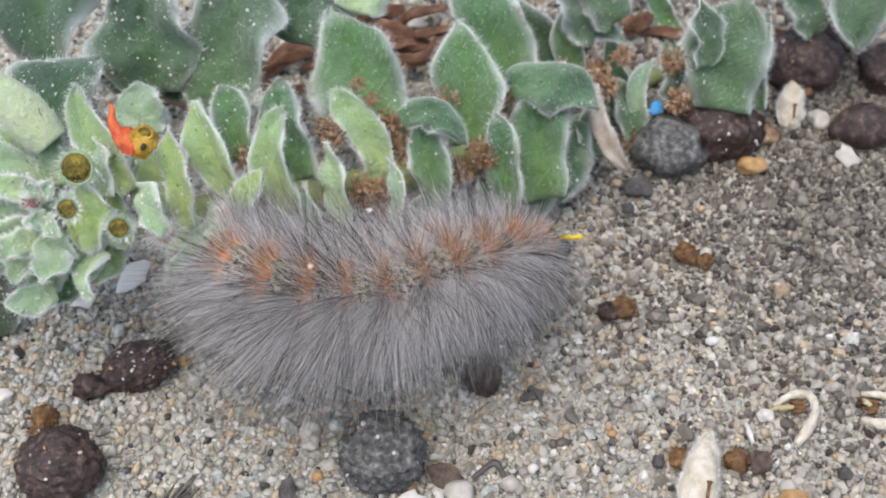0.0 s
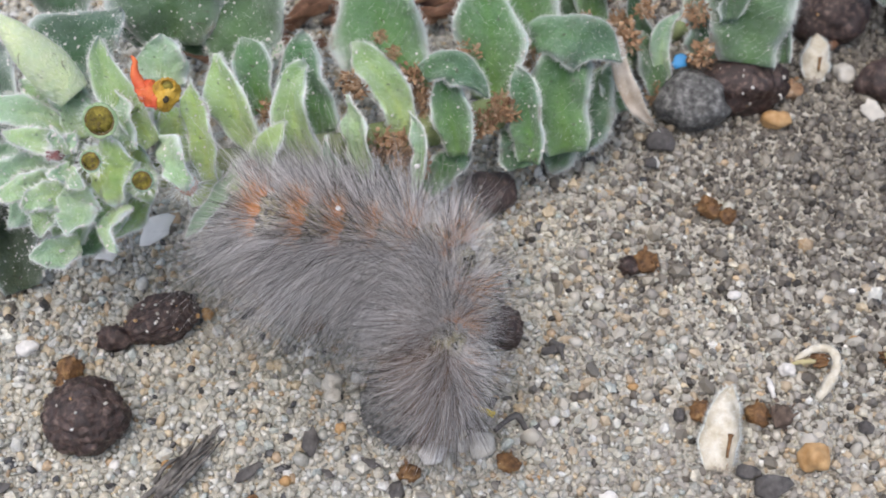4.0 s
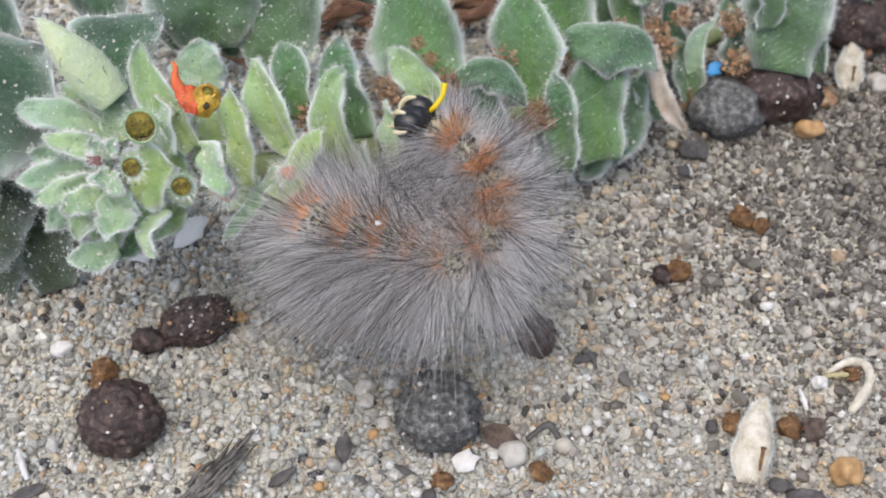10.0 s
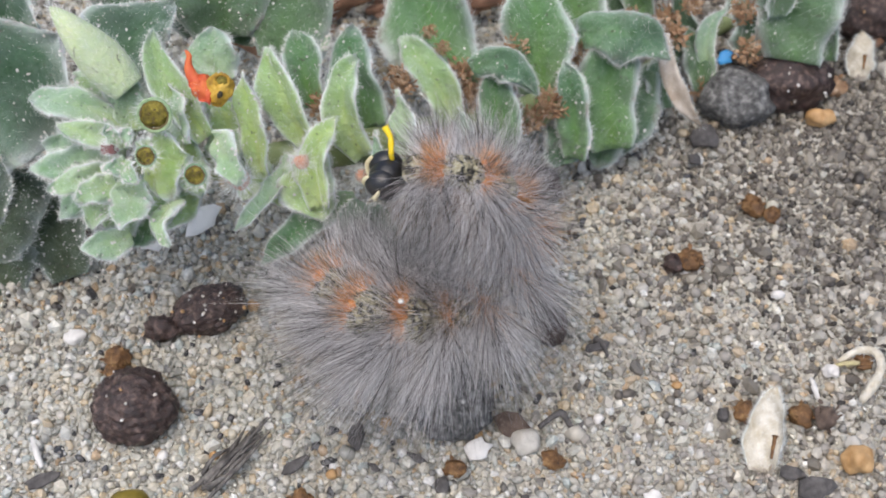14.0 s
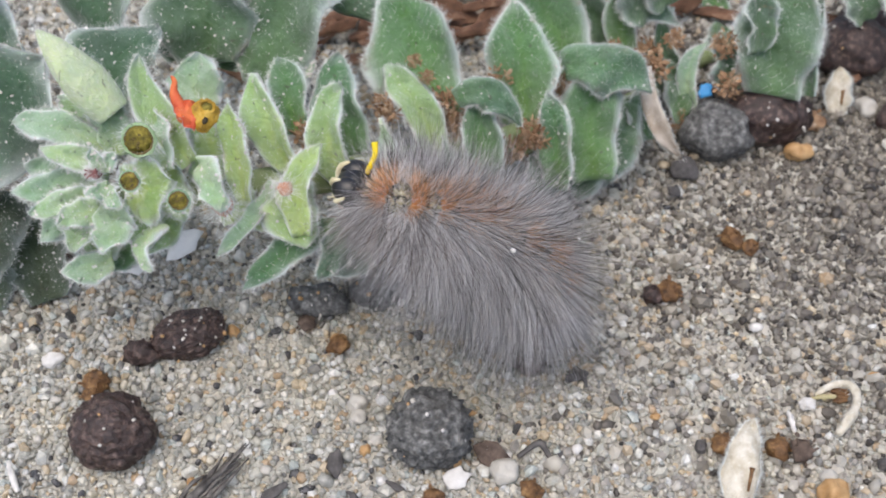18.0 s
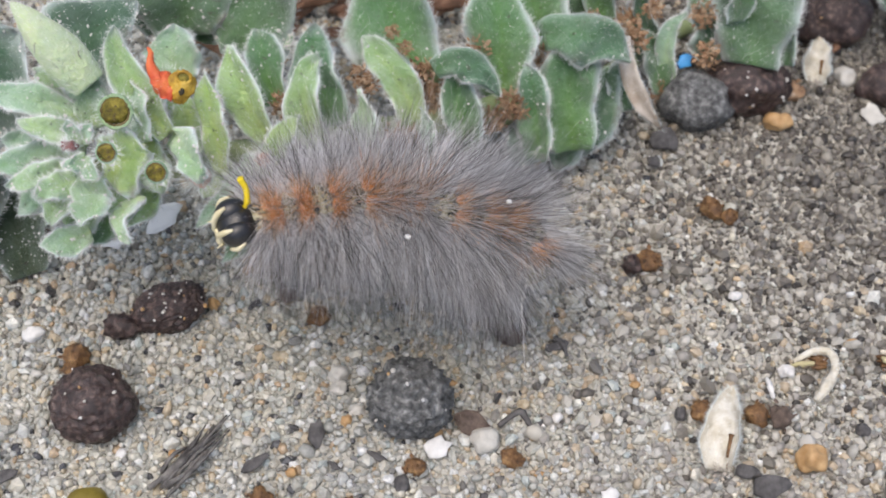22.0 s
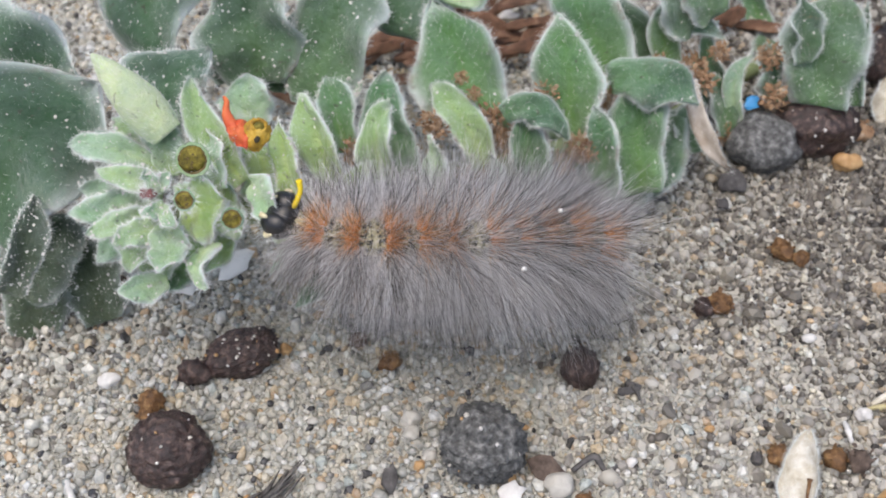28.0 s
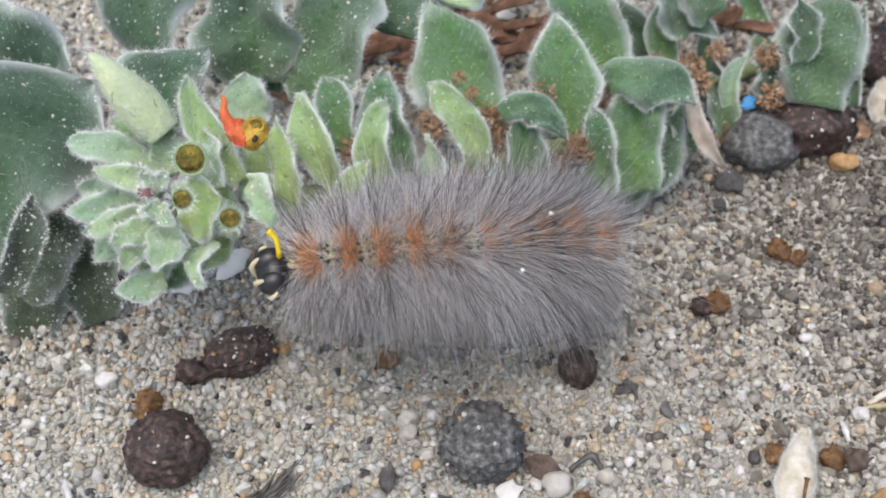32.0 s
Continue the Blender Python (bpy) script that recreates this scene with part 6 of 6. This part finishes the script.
def build_head():
    """Two glossy black lobes with cream marks; x points forwards."""
    hd = part("head", lump_mesh("head", (1.5, 1.9, 1.7), HEAD_BLACK, 2.0, 0.03, 0.01, 3), caterpillar, "glossy black head with cream marks")
    for sg in (-1, 1):
        part("lobe", lump_mesh("lobe", (1.35, 1.05, 1.25), HEAD_BLACK, 3.0, 0.02, 0.01, 3), hd, "", pose(0.15 * MM, sg * 0.92 * MM, 0.55 * MM))
        part("jaw", lump_mesh("jaw", (0.4, 0.42, 0.5), HEAD_CREAM, 5.0, 0.1, 0.03, 2), hd, "cream mouthpart", pose(1.35 * MM, sg * 0.55 * MM, -0.95 * MM))
        part("face_mark", tube("face_mark", [(1.62, sg * 0.3, -0.35), (1.62, sg * 0.6, 0.45), (1.35, sg * 0.8, 1.2), (0.75, sg * 0.95, 1.72)], [0.12, 0.26, 0.26, 0.12], HEAD_CREAM, 6), hd, "cream stripe")
        part("cheek_mark", tube("cheek_mark", [(1.0, sg * 1.75, -0.1), (0.6, sg * 2.08, 0.45), (0.0, sg * 2.0, 1.0)], [0.14, 0.22, 0.10], HEAD_CREAM, 6), hd, "cream stripe")
        part("antenna", tube("antenna", [(1.3, sg * 1.0, -0.6), (1.9, sg * 1.15, -0.8)], [0.12, 0.05], HEAD_CREAM, 5), hd)
    part("face_plate", lump_mesh("face_plate", (0.3, 0.5, 0.55), HEAD_CREAM, 6.0, 0.1, 0.03, 2), hd, "cream face plate", pose(1.42 * MM, 0, -0.55 * MM))
    part("fleck", tube("fleck", [(-0.7, -0.7, 1.1), (-1.0, -0.9, 1.9), (-1.1, -1.8, 2.6), (-0.8, -2.4, 3.2)], [0.17, 0.24, 0.23, 0.28], FLECK, 6, 0.12), hd, "bright yellow petal shred stuck behind the head")
    return hd


segments = [build_segment(k) for k in range(SEGMENTS)]
part("sand_grain", SPECK[1], segments[4], "white sand grain caught in the bristles", pose(0, 4.6 * MM, 5.0 * MM))
part("sand_grain", SPECK[1], segments[2], "white sand grain caught in the bristles", pose(0, -0.8 * MM, 4.6 * MM))
head = build_head()
head.scale = (1.06, 1.06, 1.06)


def spine(points, s):
    """The place and the way of a smooth line through points, at the share s of its length."""
    pts = [np.array(p, float) for p in points]
    n = len(pts)
    fine = []
    for i in range(n - 1):
        p0, p1, p2, p3 = pts[max(i - 1, 0)], pts[i], pts[i + 1], pts[min(i + 2, n - 1)]
        for k in range(12):
            u = k / 12
            fine.append(0.5 * (2 * p1 + (p2 - p0) * u + (2 * p0 - 5 * p1 + 4 * p2 - p3) * u * u + (3 * p1 - p0 - 3 * p2 + p3) * u ** 3))
    fine = np.array(fine + [pts[-1]])
    run = np.concatenate([[0], np.cumsum(np.linalg.norm(np.diff(fine, axis=0), axis=1))])
    at = s * run[-1]
    c = [np.array([np.interp(np.clip(at + d, 0, run[-1]), run, fine[:, j]) for j in range(3)]) for d in (-0.9, 0, 0.9)]
    return c[1], unit(c[2] - c[0])


ROWS = {}


def bend(t, *points, backs=((0, (0.0, -0.05, 1.0)),)):
    """How the body lies at t seconds: a line from the tail to the head, in millimetres; backs: where the back faces, ring by ring, when
    the body is twisted."""
    rings = [r for r, _ in backs]
    for k in range(SEGMENTS + 1):
        s = (k + 0.3) / (SEGMENTS + 0.3) if k < SEGMENTS else 1.0
        c, way = spine(points, s)
        if k == SEGMENTS:
            c = c + way * 0.6
        x = Vector(way)
        zup = Vector([float(np.interp(k, rings, [b[i] for _, b in backs])) for i in range(3)])
        y = zup.cross(x).normalized()
        z = x.cross(y)
        m = Matrix((x, y, z)).transposed().to_4x4()
        m.translation = (Vector(c) - Vector((0, 0, 8))) * MM
        ROWS.setdefault(k, []).append((t, m))


TURNED = ((0, (0.0, -0.35, 0.95)),)
DOWN_FRONT = ((4, (0.0, -0.05, 1.0)), (6, (0.7, 0.3, 0.5)), (8, (0.85, 0.5, 0.1)))
LOOPED = ((1, (-0.1, -0.2, 1.0)), (4, (0.45, 0.0, 0.9)), (6, (0.65, 0.1, 0.8)), (8.5, (0.15, -0.1, 1.0)))


def motions():
    bend(0, (-14.5, -17.3, 16.5), (-11.0, -19.3, 16.5), (-6.2, -20.0, 15.5), (-0.9, -19.1, 15.0), (5.0, -16.1, 14.5), (10.2, -12.6, 12.5), (14.0, -9.3, 8.5))
    bend(1, (-14.5, -17.4, 16.5), (-11.0, -19.6, 16.5), (-6.7, -19.9, 15.5), (-2.1, -20.0, 15.0), (1.7, -17.1, 14.5), (5.7, -15.3, 13.5), (9.0, -13.4, 9.5))
    bend(2, (-14.5, -17.0, 16.5), (-10.8, -19.0, 16.5), (-6.6, -19.1, 15.5), (-2.2, -19.3, 15.0), (1.9, -17.3, 14.5), (5.7, -15.4, 12.5), (8.6, -13.7, 6.5))
    bend(2.5, (-14.7, -16.8, 16.5), (-11.6, -18.4, 16.5), (-6.9, -18.8, 15.5), (-2.3, -19.2, 15.0), (1.8, -18.8, 14.5), (4.2, -19.0, 10.5), (4.3, -19.8, 4.5), backs=DOWN_FRONT)
    bend(3, (-14.6, -16.6, 16.5), (-11.6, -18.2, 16.5), (-7.0, -18.5, 15.5), (-2.3, -19.0, 15.0), (2.3, -19.2, 14.5), (4.0, -21.0, 11.5), (3.0, -24.9, 8.5), (1.5, -26.1, 3.0), backs=DOWN_FRONT)
    bend(4, (-14.3, -17.5, 16.5), (-11.2, -18.4, 16.5), (-6.5, -18.8, 15.5), (-1.8, -19.3, 15.0), (2.7, -20.3, 14.5), (2.7, -23.6, 12.5), (2.6, -28.1, 10.5), (2.6, -29.6, 4.0), backs=DOWN_FRONT)
    bend(4.5, (-14.5, -17.6, 16.5), (-11.4, -18.6, 16.5), (-6.7, -18.9, 15.5), (-2.2, -19.4, 15.0), (2.1, -20.3, 14.5), (2.8, -23.7, 12.5), (2.7, -28.2, 10.5), (3.3, -29.8, 4.5), backs=DOWN_FRONT)
    bend(5.5, (-14.7, -16.9, 16.5), (-11.4, -18.0, 16.5), (-7.0, -17.5, 15.5), (-2.6, -18.0, 14.5), (1.9, -18.0, 14.5), (6.3, -18.4, 13.5), (8.9, -19.3, 11.5), (10.4, -20.4, 10.5))
    bend(6.5, (-14.9, -16.8, 16.5), (-11.8, -17.2, 16.5), (-7.2, -17.0, 15.5), (-2.7, -17.5, 14.5), (1.2, -16.8, 14.5), (3.9, -13.7, 15.5), (5.2, -10.8, 17.5), (6.1, -7.6, 19.5))
    bend(7, (-14.6, -17.1, 16.5), (-11.7, -17.2, 16.5), (-7.0, -17.0, 15.5), (-2.0, -17.7, 14.5), (1.9, -17.1, 14.5), (4.4, -13.7, 15.5), (5.9, -10.5, 17.5), (6.8, -6.8, 19.5))
    bend(7.5, (-14.6, -17.2, 16.5), (-11.6, -17.5, 16.5), (-7.0, -17.3, 15.5), (-2.0, -17.8, 14.5), (1.9, -17.1, 14.5), (4.9, -13.0, 15.5), (7.0, -7.5, 16.5), (8.8, 0.9, 11.5))
    bend(8, (-14.6, -18.0, 16.5), (-12.0, -18.4, 16.5), (-7.1, -18.5, 15.5), (-2.2, -19.0, 14.5), (1.7, -17.7, 14.5), (4.4, -14.0, 15.5), (6.5, -8.1, 16.5), (8.9, 1.0, 11.5))
    bend(8.5, (-14.4, -17.7, 16.5), (-11.8, -18.0, 16.5), (-7.1, -18.1, 15.5), (-2.2, -18.6, 14.5), (2.3, -17.9, 14.5), (5.2, -14.2, 15.5), (7.3, -9.1, 16.5), (9.3, -1.4, 12.5))
    bend(9, (-14.3, -17.5, 16.5), (-11.2, -18.6, 16.5), (-7.0, -18.7, 15.5), (-2.4, -19.2, 14.5), (2.0, -19.1, 14.5), (4.7, -16.1, 15.5), (5.2, -12.0, 17.5), (3.9, -8.5, 19.5))
    bend(10, (-12.7, -17.1, 16.5), (-10.3, -18.9, 16.8), (-7.4, -19.4, 16.1), (-3.0, -20.3, 15.4), (1.3, -20.1, 15.8), (3.2, -15.9, 17.1), (0.7, -12.7, 20.4), (-3.0, -10.8, 21.7))
    bend(11, (-10.7, -18.2, 15.5), (-9.1, -20.3, 15.8), (-6.2, -20.9, 15.1), (-2.3, -21.6, 15.4), (1.5, -19.9, 15.8), (2.9, -16.2, 18.1), (0.6, -12.8, 20.4), (-3.3, -11.2, 21.7))
    bend(12, (-10.6, -18.1, 15.5), (-9.0, -20.1, 15.8), (-6.1, -20.4, 15.1), (-2.7, -20.9, 15.4), (0.7, -19.2, 15.8), (2.3, -15.4, 18.1), (-0.5, -13.8, 21.4), (-4.5, -16.5, 21.7))
    bend(13, (-12.7, -20.4, 13.0), (-9.9, -24.2, 13.0), (-5.5, -25.6, 13.0), (-1.5, -24.4, 12.0), (2.4, -21.4, 13.0), (3.9, -18.1, 16.0), (2.5, -17.2, 21.0), (-1.3, -18.0, 24.0), (-5.3, -19.8, 22.0), backs=LOOPED)
    bend(13.5, (-12.7, -20.8, 13.0), (-9.9, -24.5, 13.0), (-5.5, -26.0, 13.0), (-1.5, -24.8, 12.0), (2.4, -21.9, 13.0), (4.0, -18.6, 16.0), (2.4, -17.7, 21.0), (-1.5, -18.4, 24.0), (-5.7, -18.9, 22.5), backs=LOOPED)
    bend(14.5, (-11.1, -22.1, 13.0), (-8.3, -25.1, 13.0), (-4.6, -26.2, 13.0), (-0.8, -25.2, 12.0), (2.3, -22.7, 13.0), (3.9, -19.5, 16.0), (2.0, -19.0, 21.0), (-2.1, -20.2, 24.5), (-6.2, -19.3, 23.5), backs=LOOPED)
    bend(15.5, (-10.6, -20.9, 13.0), (-7.5, -23.0, 13.0), (-3.6, -23.8, 13.0), (0.0, -22.7, 12.5), (2.9, -20.4, 14.0), (3.3, -18.1, 17.0), (0.7, -18.2, 21.5), (-3.4, -19.5, 24.5), (-7.6, -17.9, 24.0), backs=LOOPED)
    bend(16, (-10.6, -20.6, 13.0), (-7.5, -22.7, 13.0), (-3.6, -23.5, 13.0), (0.1, -22.5, 12.5), (2.9, -20.0, 14.0), (3.3, -17.7, 17.0), (0.7, -17.8, 21.5), (-3.4, -19.2, 24.5), (-7.7, -17.2, 24.0), backs=LOOPED)
    bend(16.5, (6.6, -16.0, 8.5), (7.2, -16.4, 10.8), (7.1, -16.2, 13.1), (5.7, -15.4, 14.4), (3.7, -14.9, 15.8), (0.9, -15.6, 18.1), (-2.3, -16.6, 21.4), (-6.2, -14.5, 21.7))
    bend(17, (7.2, -16.8, 8.5), (7.3, -16.8, 10.8), (6.8, -16.7, 13.1), (5.2, -16.3, 15.4), (2.6, -15.9, 16.8), (-0.4, -16.3, 19.1), (-3.3, -16.5, 21.4), (-7.4, -14.9, 21.7))
    bend(18, (8.0, -16.9, 8.5), (8.3, -16.7, 10.8), (7.6, -16.5, 13.1), (5.7, -16.5, 15.4), (3.1, -16.0, 16.8), (-0.4, -16.5, 19.1), (-3.7, -17.3, 21.4), (-7.6, -16.2, 21.7))
    bend(19, (9.2, -17.5, 8.5), (9.3, -17.3, 10.8), (8.0, -17.6, 14.1), (5.7, -17.1, 15.4), (2.6, -17.5, 17.8), (-1.1, -17.2, 19.1), (-4.7, -17.2, 20.4), (-8.7, -16.9, 21.7))
    bend(20, (9.2, -18.1, 9.5), (8.9, -18.3, 12.8), (7.3, -17.2, 14.1), (4.2, -17.5, 16.4), (0.2, -17.1, 17.8), (-3.9, -17.4, 19.1), (-8.1, -18.1, 19.4), (-12.5, -20.1, 19.7), backs=TURNED)
    bend(21, (8.6, -16.4, 10.5), (7.5, -16.8, 13.8), (5.0, -16.3, 15.1), (1.4, -16.7, 17.4), (-2.5, -16.1, 17.8), (-6.8, -17.7, 19.1), (-10.5, -18.7, 19.4), (-13.8, -19.3, 19.7), backs=TURNED)
    bend(22, (8.7, -19.4, 12.5), (7.9, -18.2, 13.8), (5.1, -17.5, 15.1), (1.1, -17.9, 17.4), (-2.8, -17.3, 17.8), (-7.5, -18.8, 19.1), (-11.7, -20.1, 19.4), (-15.2, -21.7, 19.7), backs=TURNED)
    bend(23, (8.1, -18.4, 12.5), (7.0, -17.8, 13.8), (4.0, -17.0, 15.1), (-0.1, -17.7, 17.4), (-3.9, -18.1, 17.8), (-8.1, -20.2, 19.1), (-12.2, -20.9, 19.4), (-16.1, -21.9, 19.7), backs=TURNED)
    bend(24, (7.4, -17.5, 12.5), (5.9, -16.7, 13.8), (2.3, -16.2, 15.1), (-1.7, -17.2, 17.4), (-5.6, -17.3, 17.8), (-9.8, -18.5, 19.1), (-13.6, -18.9, 19.4), (-17.2, -18.0, 19.7), backs=TURNED)
    bend(25.5, (7.0, -16.0, 12.5), (5.4, -15.8, 13.8), (1.8, -15.7, 15.1), (-2.2, -17.0, 17.4), (-6.6, -17.1, 17.8), (-10.4, -18.0, 19.1), (-13.7, -18.3, 19.4), (-17.5, -17.8, 19.7), backs=TURNED)
    bend(26.5, (7.9, -15.8, 12.5), (5.8, -15.6, 13.8), (2.2, -15.8, 15.1), (-2.3, -17.5, 17.4), (-6.1, -17.7, 17.8), (-10.4, -18.7, 19.1), (-13.7, -18.6, 19.4), (-17.6, -17.7, 19.7), backs=TURNED)
    bend(27, (9.1, -15.5, 12.5), (6.4, -15.3, 13.8), (2.3, -15.8, 15.1), (-2.2, -17.7, 17.4), (-6.6, -17.9, 17.8), (-10.3, -19.1, 19.1), (-14.1, -19.2, 19.4), (-17.7, -18.9, 19.7), backs=TURNED)
    bend(28, (9.6, -13.2, 12.5), (6.9, -13.3, 13.8), (2.7, -14.3, 15.1), (-1.8, -16.5, 17.4), (-6.2, -17.0, 17.8), (-10.5, -18.0, 19.1), (-14.3, -17.8, 19.4), (-18.1, -16.5, 19.7), backs=TURNED)
    bend(29, (9.2, -13.4, 12.5), (6.6, -13.5, 13.8), (2.4, -14.5, 15.1), (-2.1, -16.8, 17.4), (-6.5, -17.7, 17.8), (-10.8, -18.6, 18.1), (-14.2, -17.8, 19.4), (-16.9, -15.1, 21.7), backs=TURNED)
    bend(29.5, (9.1, -13.8, 12.5), (6.5, -13.9, 13.8), (2.1, -14.9, 15.1), (-2.4, -17.2, 17.4), (-6.8, -18.4, 17.8), (-10.8, -19.2, 18.1), (-14.0, -17.7, 19.4), (-16.4, -13.0, 21.7), backs=TURNED)
    bend(30, (8.8, -14.0, 12.5), (6.1, -14.3, 13.8), (2.0, -15.4, 15.1), (-2.5, -17.8, 17.4), (-6.9, -19.0, 17.8), (-11.2, -19.9, 18.1), (-14.4, -17.9, 19.4), (-16.7, -11.5, 21.7), backs=TURNED)
    bend(30.5, (9.0, -13.7, 12.5), (6.3, -14.2, 13.8), (2.1, -15.2, 15.1), (-2.4, -17.6, 17.4), (-6.7, -18.8, 17.8), (-11.0, -19.8, 18.1), (-14.2, -17.6, 19.4), (-16.7, -12.0, 21.7), backs=TURNED)
    bend(31, (9.0, -14.0, 12.5), (6.4, -14.4, 13.8), (2.2, -15.5, 15.1), (-2.3, -17.9, 17.4), (-6.6, -18.8, 17.8), (-10.7, -19.6, 18.1), (-14.3, -18.1, 19.4), (-18.1, -15.2, 20.7), backs=TURNED)
    bend(31.5, (9.1, -13.8, 12.5), (6.4, -14.2, 13.8), (2.2, -15.2, 15.1), (-2.3, -17.5, 17.4), (-6.6, -18.3, 17.8), (-10.7, -19.1, 18.1), (-14.2, -18.9, 19.4), (-18.0, -16.6, 20.7), backs=TURNED)
    bend(32, (9.0, -13.3, 12.5), (6.3, -13.6, 13.8), (1.9, -14.8, 15.1), (-2.6, -17.1, 17.4), (-7.0, -18.0, 17.8), (-11.0, -18.9, 18.1), (-14.5, -19.7, 18.4), (-18.4, -20.6, 17.7), backs=TURNED)
    for k, ob in enumerate(segments + [head]):
        walk(ob, ROWS[k])


motions()
